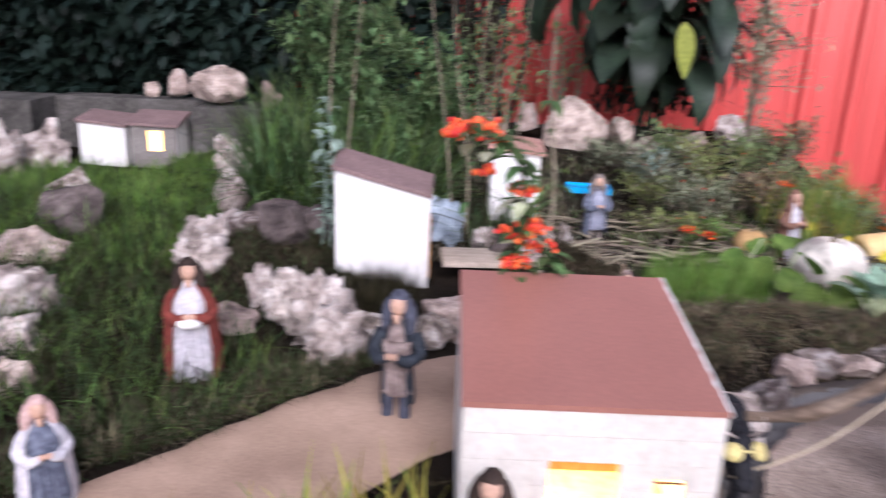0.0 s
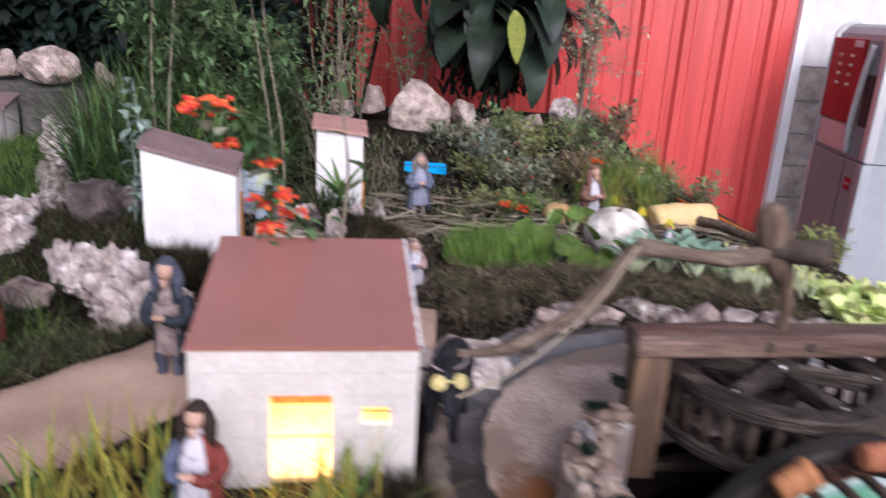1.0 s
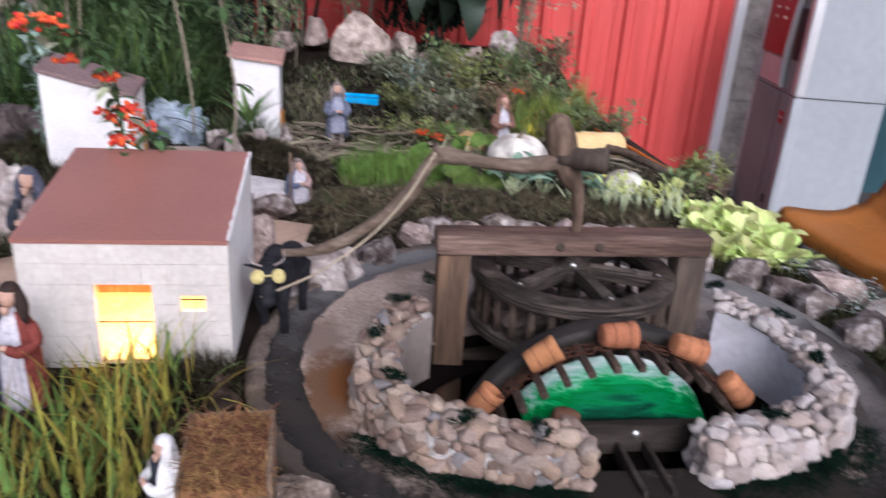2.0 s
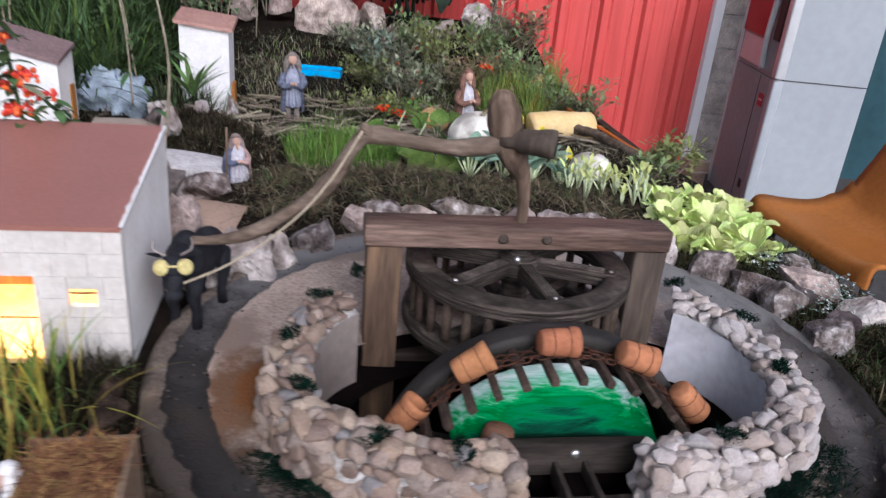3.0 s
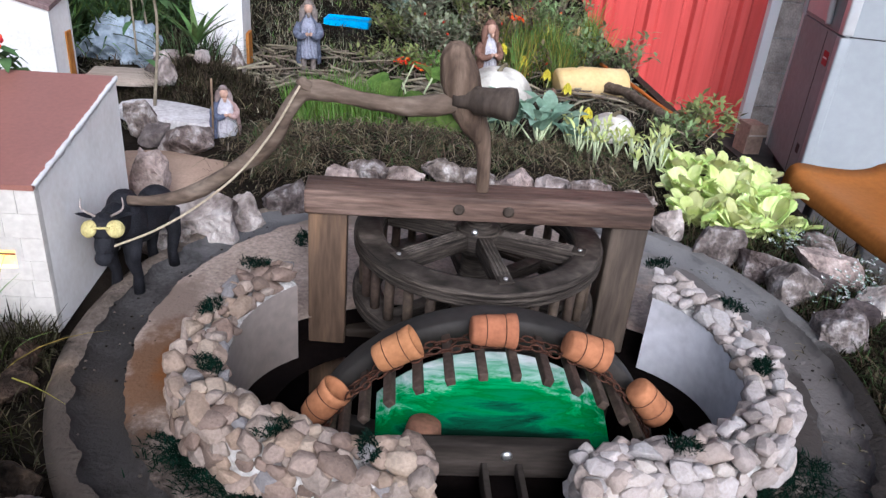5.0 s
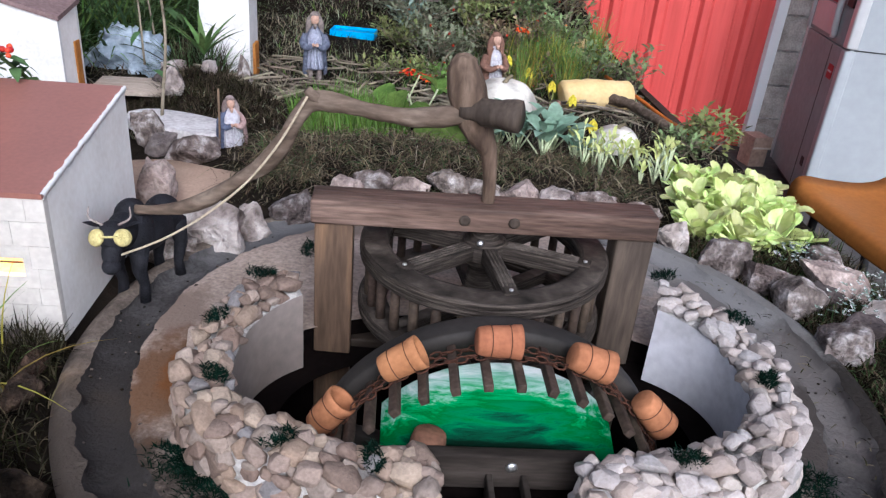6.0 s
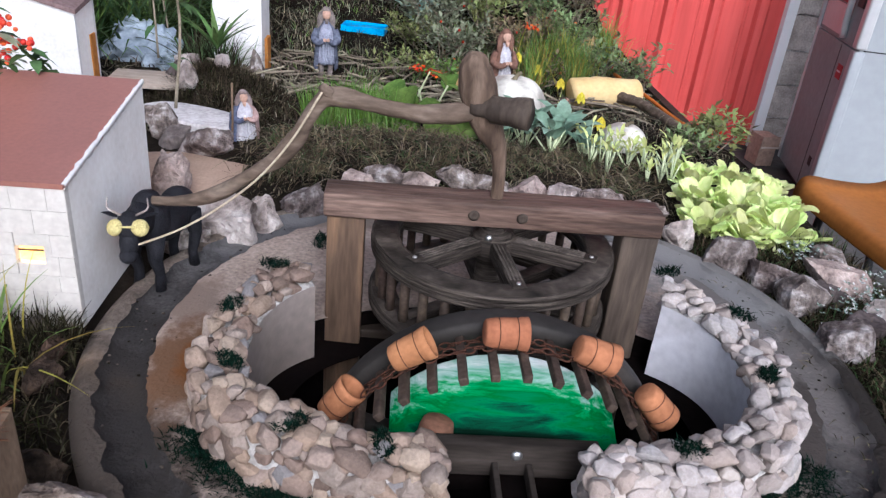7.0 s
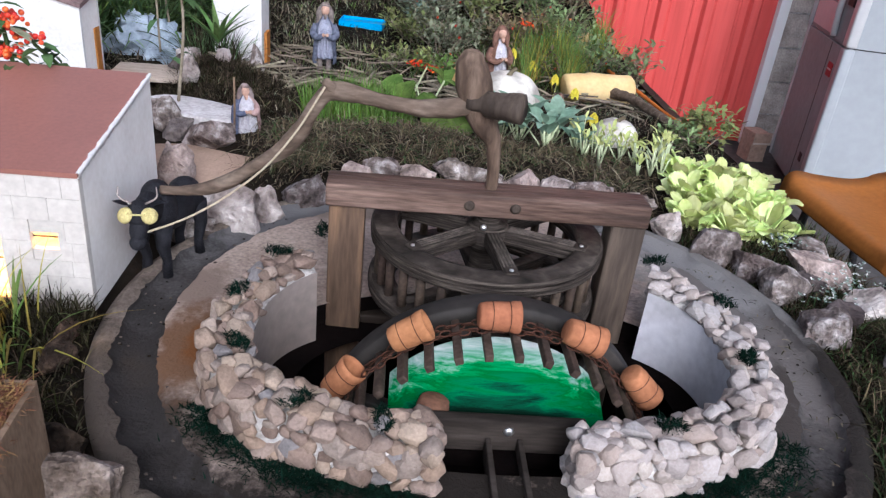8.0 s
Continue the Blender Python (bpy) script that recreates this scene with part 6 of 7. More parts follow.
pumpkin((1.066, 2.020, 0.762), 0.100, 0.80, M_pumpkin, "mottled cream pumpkin lying on the bed", 11, 0.05)
pumpkin((1.335, 1.770, 0.752), 0.062, 0.80, M_pumpkin, "small cream ribbed pumpkin", 11, 0.07)
pumpkin((0.965, 2.315, 0.735), 0.052, 0.85, M_pumpkin_o, "small orange-tan gourd on dry stems", 8, 0.04)
sq = Mesh()
line = smooth_line([(-0.125, 0, 0.0), (-0.11, 0, 0.002), (-0.05, 0.003, 0.004), (0.04, 0, 0.0), (0.10, -0.004, 0.0), (0.125, -0.004, 0.0)], 6)
tube(sq, line, [0.012 + 0.034 * min(1, (min(i, len(line) - 1 - i) / 5.0)) ** 0.5 + (0.004 if i > 12 else 0) for i in range(len(line))], 20, wob=0.03)
single("squash", sq, M_squash, "long pale yellow squash lying on dry stems", "squash", (1.408, 2.300, 0.738), turn=12)


def dish():
    th = thing("plastic_dish", "small bright blue plastic tray on the ground", "tray", (0.580, 3.05, 0.690), turn=-6)
    m = Mesh()
    for q in (box(-0.085, 0.085, -0.05, 0.05, 0.034, 0.046, 0.002), box(-0.088, 0.088, -0.055, -0.049, 0.0, 0.055, 0.002), box(-0.088, 0.088, 0.049, 0.055, 0.0, 0.055, 0.002), box(-0.090, -0.084, -0.05, 0.05, 0.0, 0.055, 0.002), box(0.084, 0.090, -0.05, 0.05, 0.0, 0.055, 0.002)):
        m.add(q.v, q.f)
    part("tray", m, M_blue, th, smooth=False)


dish()


def straw_box():
    th = thing("wooden_box", "small wooden box heaped with brown straw", "box", (0.372, 0.405, 0.742), turn=3)
    for q in ((-0.036, 0.056, -0.092, -0.088, 0, 0.135), (-0.036, 0.056, 0.016, 0.020, 0, 0.162), (-0.036, -0.032, -0.088, 0.016, 0, 0.150), (0.050, 0.056, -0.088, 0.016, 0, 0.160)):
        part("side_board", box(*q, 0.001), M_wood_pale, th, smooth=False)
    st = Mesh()
    for i in range(2000):
        y = R.uniform(-0.090, 0.012)
        p = Vector((R.uniform(-0.030, 0.050), y, 0.140 + 0.012 * (y + 0.09) / 0.1 + R.uniform(-0.004, 0.014)))
        blade(st, p, rnd_dir(0.3), R.uniform(0.010, 0.026), 0.0017, R.uniform(0.8, 3.0), 3)
    fill = box(-0.032, 0.050, -0.088, 0.016, 0.05, 0.142)
    st.add(fill.v, fill.f)
    part("straw", st, M_straw_brown, th, "brown chopped straw", kind="stuff")


M_straw_brown = mat("straw_brown", (0.29, 0.145, 0.065), (0.11, 0.055, 0.028), 60, 0.9, 0.5, 4, island=0.5)
straw_box()
oc = Mesh()
tube(oc, smooth_line([(1.50, 2.55, 0.745), (1.545, 2.30, 0.742), (1.575, 2.10, 0.736), (1.605, 1.95, 0.735), (1.63, 1.80, 0.73)], 8), 0.006, 8)
single("cord", oc, M_orange_cord, "orange cord lying along the bed's edge", "cord")
lg = Mesh()
tube(lg, smooth_line([(1.44, 2.30, 0.735), (1.49, 2.18, 0.748), (1.53, 2.02, 0.748), (1.585, 1.82, 0.735)], 6), [0.017, 0.016, 0.018, 0.015, 0.017, 0.014, 0.016, 0.015] + [0.013] * 11, 12, wob=0.5)
single("log", lg, M_branch, "grey weathered log at the bed's edge", "log")

# ---------------------------------------------------------------- plants
M_weed_pale = mat("weed_pale", (0.19, 0.27, 0.12), (0.06, 0.105, 0.04), 10, 0.6, 0, 6, island=0.5, through_light=0.3)
M_mound_dry = mat("mound_dry_moss", (0.105, 0.078, 0.052), (0.024, 0.018, 0.012), 18, 0.95, 0, 6, island=0.6, spec=0.04)
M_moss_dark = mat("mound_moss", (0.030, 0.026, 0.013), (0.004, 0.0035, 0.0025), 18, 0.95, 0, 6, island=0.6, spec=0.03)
M_mat_brown = mat("hay_mat", (0.155, 0.115, 0.070), (0.050, 0.036, 0.022), 20, 0.9, 0, 6, island=0.55, spec=0.05)
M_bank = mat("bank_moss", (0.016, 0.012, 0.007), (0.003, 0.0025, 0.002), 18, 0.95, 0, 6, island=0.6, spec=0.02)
M_bank_green = mat("bank_green_moss", (0.040, 0.044, 0.014), (0.010, 0.011, 0.004), 18, 0.9, 0, 6, island=0.6, spec=0.03)
G = random.Random(21)


def scatter(name, label, category, material, count, where, length, width, droop, lean=1.0, segs=4, clump=0, mats=None, z_off=0.0):
    """Blades over a patch. where(r) gives (x, y) or None. One object of kind stuff."""
    out = Mesh()
    made = 0
    seeds = [where(G) for _ in range(clump)] if clump else None
    tries = 0
    while made < count and tries < count * 6:
        tries += 1
        if seeds:
            c = G.choice(seeds)
            if c is None:
                continue
            p = (c[0] + G.gauss(0, 0.014), c[1] + G.gauss(0, 0.014))
        else:
            p = where(G)
        if p is None or math.hypot(p[0] - AX, p[1] - AY) < 0.545:
            continue
        d = rnd_dir(0.0, G) * G.uniform(0.15, 1.0) * lean
        out_len = G.uniform(*length)
        blade(out, (p[0], p[1], ground_z(*p) - 0.004 + z_off), d, out_len, width * G.uniform(0.6, 1.3), G.uniform(*droop), segs, G.randrange(len(mats)) if mats else 0)
        made += 1
    return single(name, out, mats or material, label, category, kind="stuff")


def rect(x0, x1, y0, y1, keep=None):
    def f(r):
        x, y = r.uniform(x0, x1), r.uniform(y0, y1)
        return (x, y) if keep is None or keep(x, y) else None
    return f


def blob(cx, cy, rx, ry):
    def f(r):
        a, q = r.uniform(0, math.tau), math.sqrt(r.random())
        return cx + rx * q * math.cos(a), cy + ry * q * math.sin(a)
    return f


def path_side(x, y):
    """True on the lawn's side of the sandy path."""
    return y > 1.02 + (x + 0.378) * 1.05 + 0.05 and not (x > -0.47 and y > 1.36) and ((x + 0.46) / 0.24) ** 2 + ((y - 1.84) / 0.34) ** 2 > 1 and not (y < 2.0 and x > -0.30) and x < -0.02


scatter("lawn", "long soft green lawn grass", "grass", None, 11000, rect(-1.35, -0.16, 1.0, 2.2, path_side), (0.05, 0.13), 0.0032, (0.8, 2.6), mats=[M_grass_dark, M_moss_dark, M_thatch, M_grass_dark, M_grass, M_grass_dark, M_moss_dark])
scatter("lawn", "bright green lawn rising to the ledge", "grass", None, 9500, rect(-1.65, -0.62, 1.7, 2.9, lambda x, y: x < -0.62 - (y - 1.7) * 0.12), (0.04, 0.10), 0.0042, (0.5, 1.8), mats=[M_grass, M_grass_bright, M_grass, M_grass_dark, M_grass_dark])
scatter("path_edge_grass", "dark grass overhanging the sandy path", "grass", None, 8500, rect(-0.78, 0.0, 0.60, 1.36, lambda x, y: abs(y - (1.105 + (x + 0.378) * 1.09 + 0.018 * noise.noise(Vector((x * 11, 0, 0))))) < 0.065), (0.03, 0.07), 0.0026, (0.8, 2.4), mats=[M_grass_dark, M_hay, M_grass_dark, M_moss_dark, M_thatch])
scatter("front_grass", "tall yellowish green grass before the house", "grass", None, 1150, rect(-0.42, 0.26, 0.36, 0.86, lambda x, y: y < 0.765 + min(x + 0.22, 0.12) * 0.8 and (x < 0.02 or y < 0.75) and not (abs(x - 0.058) < 0.05 and y > 0.6)), (0.04, 0.145), 0.0066, (0.2, 1.3), lean=0.8, segs=6, mats=[M_grass_yellow, M_grass_yellow, M_grass])
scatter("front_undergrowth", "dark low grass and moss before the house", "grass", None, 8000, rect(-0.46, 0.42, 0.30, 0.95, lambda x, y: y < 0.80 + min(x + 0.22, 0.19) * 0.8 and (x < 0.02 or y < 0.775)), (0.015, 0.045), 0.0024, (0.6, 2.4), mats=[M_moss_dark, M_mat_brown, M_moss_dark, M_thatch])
scatter("corner_grass", "long drooping grass beside the house corner", "grass", None, 44, blob(0.24, 0.66, 0.08, 0.08), (0.08, 0.19), 0.0040, (0.9, 2.4), lean=1.0, segs=6, mats=[M_grass_yellow, M_grass])
scatter("corner_moss", "dark bushy moss at the house corner", "moss", None, 900, blob(0.275, 0.735, 0.065, 0.035), (0.03, 0.07), 0.0026, (0.3, 1.8), mats=[M_moss_dark, M_thatch, M_moss_dark])
scatter("path_weeds", "sparse green grass shoots along the sandy path", "grass", None, 420, rect(-0.66, -0.20, 0.45, 0.86, lambda x, y: y < 0.70 + (x + 0.5) * 0.35), (0.035, 0.11), 0.0034, (0.5, 2.0), segs=5, clump=26, mats=[M_grass, M_grass_dark, M_grass_yellow])
scatter("wheat_patch", "dense bright green sprouting wheat", "grass", None, 1700, blob(0.650, 1.79, 0.15, 0.14), (0.040, 0.115), 0.0036, (0.1, 1.2), lean=0.8, segs=5, mats=[M_grass_bright, M_grass, M_grass])
scatter("tall_grass", "tall green meadow grass behind the hut", "grass", None, 3400, rect(-0.66, -0.02, 2.26, 3.15), (0.16, 0.46), 0.0100, (0.5, 2.6), lean=1.1, segs=7, clump=120, mats=[M_grass, M_weed_pale, M_grass_dark, M_grass_dark, M_leaf])
scatter("tall_grass", "green grass tufts by the red wall", "grass", None, 1500, rect(1.15, 1.60, 2.35, 3.05), (0.07, 0.20), 0.0042, (0.2, 1.2), lean=0.9, segs=5, clump=18, mats=[M_grass, M_grass, M_grass_yellow])
scatter("bed_moss", "dry brown moss and hay over the bed's edge", "moss", None, 12000, rect(0.40, 1.40, 1.27, 1.70, lambda x, y: math.hypot(x - AX, y - AY) > 0.53), (0.010, 0.034), 0.0024, (2.2, 4.5), mats=[M_thatch, M_hay, M_mat_brown, M_mat_brown, M_moss_dark])
scatter("bed_moss", "dry brown moss between the rows", "moss", None, 15000, rect(0.12, 1.62, 1.60, 3.6), (0.012, 0.040), 0.0026, (0.8, 3.0), mats=[M_thatch, M_hay, M_moss_dark, M_grass_dark, M_leaf_bush])
scatter("hay_tangle", "tangled brown hay and moss along the bed's edge", "hay", None, 5200, rect(0.46, 1.30, 1.38, 1.62), (0.025, 0.075), 0.0020, (2.4, 5.5), segs=6, lean=1.5, clump=90, mats=[M_mat_brown, M_hay, M_thatch, M_grass_dark, M_mat_brown], z_off=0.012)
scatter("hay_stalks", "bleached hay stalks over the bed", "hay", None, 1300, rect(0.40, 1.60, 1.32, 2.3), (0.04, 0.11), 0.0021, (2.6, 5.0), segs=6, lean=1.6, mats=[M_hay, M_mat_brown, M_twig], z_off=0.014)
scatter("low_grass", "fine green grass and creeping plants between shrubs", "grass", None, 8000, rect(0.56, 1.58, 2.30, 3.30, lambda x, y: not (x < 0.80 and 2.5 < y)), (0.02, 0.07), 0.0042, (0.5, 2.6), clump=300, mats=[M_grass, M_mat_brown, M_leaf_bush, M_grass_dark, M_hay])
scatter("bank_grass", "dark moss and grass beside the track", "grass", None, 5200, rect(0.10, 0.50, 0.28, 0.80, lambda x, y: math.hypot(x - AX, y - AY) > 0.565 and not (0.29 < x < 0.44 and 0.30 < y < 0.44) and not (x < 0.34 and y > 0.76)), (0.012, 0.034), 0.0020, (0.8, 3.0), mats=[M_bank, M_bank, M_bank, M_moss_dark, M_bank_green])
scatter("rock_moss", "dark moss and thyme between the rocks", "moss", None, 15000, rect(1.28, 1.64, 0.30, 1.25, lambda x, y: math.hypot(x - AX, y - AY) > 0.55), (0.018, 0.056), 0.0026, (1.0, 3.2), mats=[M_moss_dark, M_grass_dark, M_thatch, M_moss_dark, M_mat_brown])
scatter("dry_moss_mound", "dark dry moss covering the mound", "moss", None, 15000, blob(-0.45, 1.84, 0.27, 0.38), (0.015, 0.050), 0.0030, (0.8, 3.0), mats=[M_mound_dry, M_thatch, M_moss_dark, M_moss_dark, M_grass_dark])
scatter("dry_moss_mound", "dark dry moss covering the mound", "moss", None, 12000, blob(0.28, 1.82, 0.20, 0.20), (0.014, 0.042), 0.0022, (0.9, 3.2), mats=[M_mound_dry, M_moss_dark, M_mound_dry, M_moss_dark])
scatter("leaf_litter", "dry brown leaf litter and stems between the huts", "litter", None, 3600, rect(-0.20, 0.45, 1.98, 3.2), (0.02, 0.07), 0.0042, (1.0, 3.4), mats=[M_hay, M_thatch, M_moss_dark, M_twig])
scatter("leaf_litter", "pale dry stems and low weeds behind the figurine", "litter", None, 2400, rect(0.30, 1.05, 2.45, 3.5, lambda x, y: not (0.46 < x < 0.80 and 2.75 < y < 3.3)), (0.02, 0.065), 0.0036, (0.6, 3.2), mats=[M_hay, M_leaf_bush, M_grass, M_twig, M_thatch])
scatter("dark_weeds", "dark stems and dry leaves before the far hut", "weeds", None, 700, blob(0.185, 2.20, 0.075, 0.07), (0.05, 0.20), 0.0050, (0.3, 2.0), segs=5, clump=16, mats=[M_leaf, M_thatch, M_moss_dark, M_weed_pale])
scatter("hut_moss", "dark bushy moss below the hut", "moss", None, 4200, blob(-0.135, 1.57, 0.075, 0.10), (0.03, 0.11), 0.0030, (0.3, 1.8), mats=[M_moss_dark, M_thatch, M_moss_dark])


def ring_moss():
    out = Mesh()
    for sgn in (-1, 1):
        line = resample(ring_arc(sgn), 0.004)
        for i, p in enumerate(line):
            if (p.y > 0.62 and sgn < 0) or p.y > 0.60:
                continue
            d = (line[min(i + 1, len(line) - 1)] - line[max(i - 1, 0)]).normalized()
            nrm = Vector((d.y, -d.x, 0)) * sgn
            for _ in range(80):
                q = p + nrm * (0.036 + abs(G.gauss(0, 0.015 + 0.006 * (sgn > 0))))
                blade(out, (q.x, q.y, GZ - 0.003), rnd_dir(0, G), G.uniform(0.007, 0.018), 0.0017, G.uniform(0.6, 2.6), 3)
    single("foot_moss", out, M_moss, "dark green craft moss along the ring wall's foot", "moss", kind="stuff")
    k = 0
    for x, y in ((0.592, 0.808), (0.553, 0.712), (0.572, 0.612), (0.655, 0.522), (0.755, 0.500), (1.085, 0.512), (1.225, 0.640), (1.232, 0.758), (1.155, 0.850), (0.648, 0.870)):
        t = Mesh()
        for _ in range(240):
            a, q = G.uniform(0, math.tau), math.sqrt(G.random())
            b = Vector((0.020 * q * math.cos(a), 0.011 * q * math.sin(a), G.uniform(-0.002, 0.006)))
            blade(t, b, rnd_dir(0, G), G.uniform(0.005, 0.011), 0.0016, G.uniform(0.4, 2.2), 3)
        single("moss_tuft", t, M_moss, "dark green craft moss tuft on the ring wall", "moss", (x, y, ring_z(y) + 0.010), "moss tufts", turn=k * 70)
        k += 1


ring_moss()


def kerb_litter():
    """Dry stems and bits fallen on the platform's outer edge."""
    out = Mesh()
    for _ in range(170):
        a, r = radians(G.uniform(-55, 62)), G.uniform(0.452, 0.545)
        blade(out, (AX + r * math.cos(a), AY + r * math.sin(a), GZ - 0.006), rnd_dir(0, G), G.uniform(0.006, 0.024), 0.0018, G.uniform(2.5, 4.0), 4, G.randrange(3))
    single("dry_litter", out, [M_hay, M_thatch, M_moss_dark], "dry stems and crumbs fallen on the platform", "litter", kind="stuff")


kerb_litter()


def track_grit():
    """Small grit lying on the platform."""
    out = Mesh()
    while len(out.f) < len(ICO[1][1]) * 600:
        a, r = G.uniform(0, math.tau), G.uniform(0.36, 0.535)
        x, y = AX + r * math.cos(a), AY + r * math.sin(a)
        if r < hole_radius(a) + 0.075:
            continue
        s = G.uniform(0.0007, 0.0022)
        lift = GZ - 0.011 if 0.46 < r < 0.503 else GZ - 0.001
        out.add([(x + v.x * s * 1.3, y + v.y * s, lift + v.z * s * 0.7) for v in ICO[1][0]], ICO[1][1], G.randrange(3))
    single("track_grit", out, [M_kerb, M_soil, M_track_dark], "grit and crumbs scattered on the round platform", "grit", kind="stuff")


track_grit()


def twigs():
    out = Mesh()
    for _ in range(260):
        x, y = G.uniform(0.22, 1.05), G.uniform(1.95, 2.62)
        if G.random() < 0.35:
            x, y = G.uniform(0.9, 1.6), G.uniform(2.0, 2.6)
        a = G.gauss(0.0, 0.8)
        L = G.uniform(0.05, 0.2)
        z = ground_z(x, y) + G.uniform(0.006, 0.035)
        d = Vector((math.cos(a), math.sin(a), G.gauss(0, 0.10)))
        p = Vector((x, y, z))
        tube(out, [p - d * L / 2, p + Vector((0, 0, G.gauss(0, 0.006))), p + d * L / 2], G.uniform(0.0016, 0.0046), 5)
    single("twigs", out, M_twig, "scattered dry twigs and stalks on dark soil", "twigs", kind="stuff")


twigs()


def bush(label, loc, rx, ry, h, count, leafm, size, twig=M_twig, stems=9, berries=0, flowers=None, seed=1, name="bush", lean=0.4, group="bushes"):
    """Twiggy shrub: forking stems with many small leaves."""
    r = random.Random(seed)
    th = thing(name, label, "bush", (loc[0], loc[1], ground_z(loc[0], loc[1]) if len(loc) < 3 else loc[2]), group)
    st, lv = Mesh(), Mesh()
    tips = []
    for s in range(stems):
        a = r.uniform(0, math.tau)
        b = Vector((rx * 0.25 * r.gauss(0, 1), ry * 0.25 * r.gauss(0, 1), 0))
        e = Vector((rx * math.cos(a) * r.uniform(0.3, 1), ry * math.sin(a) * r.uniform(0.3, 1), h * r.uniform(0.5, 1.0)))
        mid = b.lerp(e, 0.5) + Vector((r.gauss(0, 0.02), r.gauss(0, 0.02), h * 0.1))
        ln = smooth_line([b, mid, e], 4)
        tube(st, ln, [0.004 * (1 - 0.08 * i) * (0.5 + h) for i in range(len(ln))], 5)
        tips += [(p, (ln[-1] - ln[0]).normalized()) for p in ln[2:]]
        for _ in range(3):
            k = r.randrange(3, len(ln))
            q = ln[k] + Vector((r.gauss(0, 1), r.gauss(0, 1), r.uniform(0.0, 1))).normalized() * h * 0.28
            tube(st, [ln[k], q], [0.0022 * (0.5 + h), 0.001], 4)
            tips += [(ln[k].lerp(q, t), (q - ln[k]).normalized()) for t in (0.35, 0.65, 1.0)]
    for _ in range(count):
        p, d = r.choice(tips)
        p = p + Vector((r.gauss(0, 1), r.gauss(0, 1), r.gauss(0, 1))) * size * 0.5
        dr = (d + Vector((r.gauss(0, 1), r.gauss(0, 1), r.gauss(0, 0.6))) * 0.9).normalized()
        leaf(lv, p, dr, size * r.uniform(0.6, 1.3), size * 0.5 * r.uniform(0.7, 1.2), curl=r.uniform(0.0, 0.6), segs=2, cup=0.2)
    part("twig_mass", st, twig, th, kind="stuff")
    part("leaves", lv, leafm, th, kind="stuff")
    if berries:
        be = Mesh()
        for _ in range(berries):
            p, d = r.choice(tips)
            q = p + Vector((r.gauss(0, 0.008), r.gauss(0, 0.008), r.gauss(0, 0.008)))
            be.add([v * r.uniform(0.0045, 0.0065) + q for v in ICO[1][0]], ICO[1][1])
        part("berries", be, flowers or M_berry, th, "red berries", kind="stuff")
    return th


M_weed = mat("weed_leaf", (0.28, 0.35, 0.16), (0.11, 0.165, 0.065), 10, 0.55, 0, 6, island=0.5, through_light=0.25)
M_shrub_olive = mat("shrub_olive", (0.32, 0.35, 0.13), (0.12, 0.145, 0.05), 10, 0.55, 0, 6, island=0.5, through_light=0.25)
M_shrub_brown = mat("shrub_brown", (0.29, 0.20, 0.13), (0.11, 0.095, 0.05), 9, 0.6, 0, 6, island=0.6, through_light=0.2)
sd = 40
for x, y, rx, h, n, m, sz, be, lab in (
    (0.78, 2.85, 0.10, 0.11, 300, M_leaf_bush, 0.020, 0, "low twiggy grey-green shrub"), (0.92, 2.75, 0.14, 0.15, 480, M_leaf_bush, 0.020, 5, "low twiggy grey-green shrub"),
    (1.16, 2.80, 0.15, 0.17, 520, M_leaf_bush, 0.020, 6, "low shrub with a few red berries"), (1.38, 2.90, 0.14, 0.16, 460, M_weed, 0.022, 6, "low shrub with a few red berries"),
    (0.84, 3.12, 0.16, 0.17, 540, M_leaf_bush, 0.022, 4, "low twiggy grey-green shrub"), (1.10, 3.18, 0.16, 0.19, 560, M_leaf_bush, 0.022, 8, "low shrub with a few red berries"),
    (1.34, 3.28, 0.16, 0.22, 600, M_weed, 0.024, 10, "leafy shrub with red berries by the red wall"), (1.50, 3.40, 0.12, 0.24, 420, M_leaf_bush, 0.024, 10, "leafy shrub with red berries by the red wall"),
    (1.00, 3.42, 0.14, 0.16, 420, M_weed, 0.024, 3, "low twiggy green shrub"), (0.72, 3.42, 0.12, 0.10, 300, M_leaf_bush, 0.022, 0, "low twiggy grey-green shrub"),
    (0.74, 2.52, 0.12, 0.07, 260, M_leaf_bush, 0.016, 0, "small creeping grey-green plant"), (0.90, 2.48, 0.10, 0.06, 220, M_grass, 0.016, 5, "small creeping green plant"), (1.22, 2.55, 0.12, 0.08, 260, M_weed, 0.018, 4, "small creeping green plant"),
    (1.47, 2.62, 0.10, 0.14, 300, M_weed, 0.020, 3, "leafy green sprigs by the red wall"), (1.56, 2.50, 0.07, 0.16, 160, M_weed, 0.022, 2, "leafy green sprigs by the red wall"),
    (1.57, 1.80, 0.07, 0.09, 240, M_weed, 0.020, 2, "small green sprigs at the bed's corner"), (1.50, 1.74, 0.06, 0.06, 160, M_weed, 0.018, 0, "small green sprigs at the bed's corner"),
):
    sd += 1
    bush(lab, (x, y), rx * 1.15, rx * 1.15, h, int(n * 1.1), (m, M_shrub_olive, m, M_shrub_brown, M_weed)[sd % 5], sz * 1.45, berries=be, seed=sd, stems=15)
bush("dark weedy shrub beside the hut", (-0.12, 2.75), 0.22, 0.2, 0.50, 1500, M_weed_pale, 0.046, seed=81, stems=12, twig=M_leaf)
bush("dark weedy shrub behind the meadow grass", (-0.45, 3.15), 0.26, 0.2, 0.62, 2300, M_weed_pale, 0.048, seed=82, stems=14, twig=M_leaf)
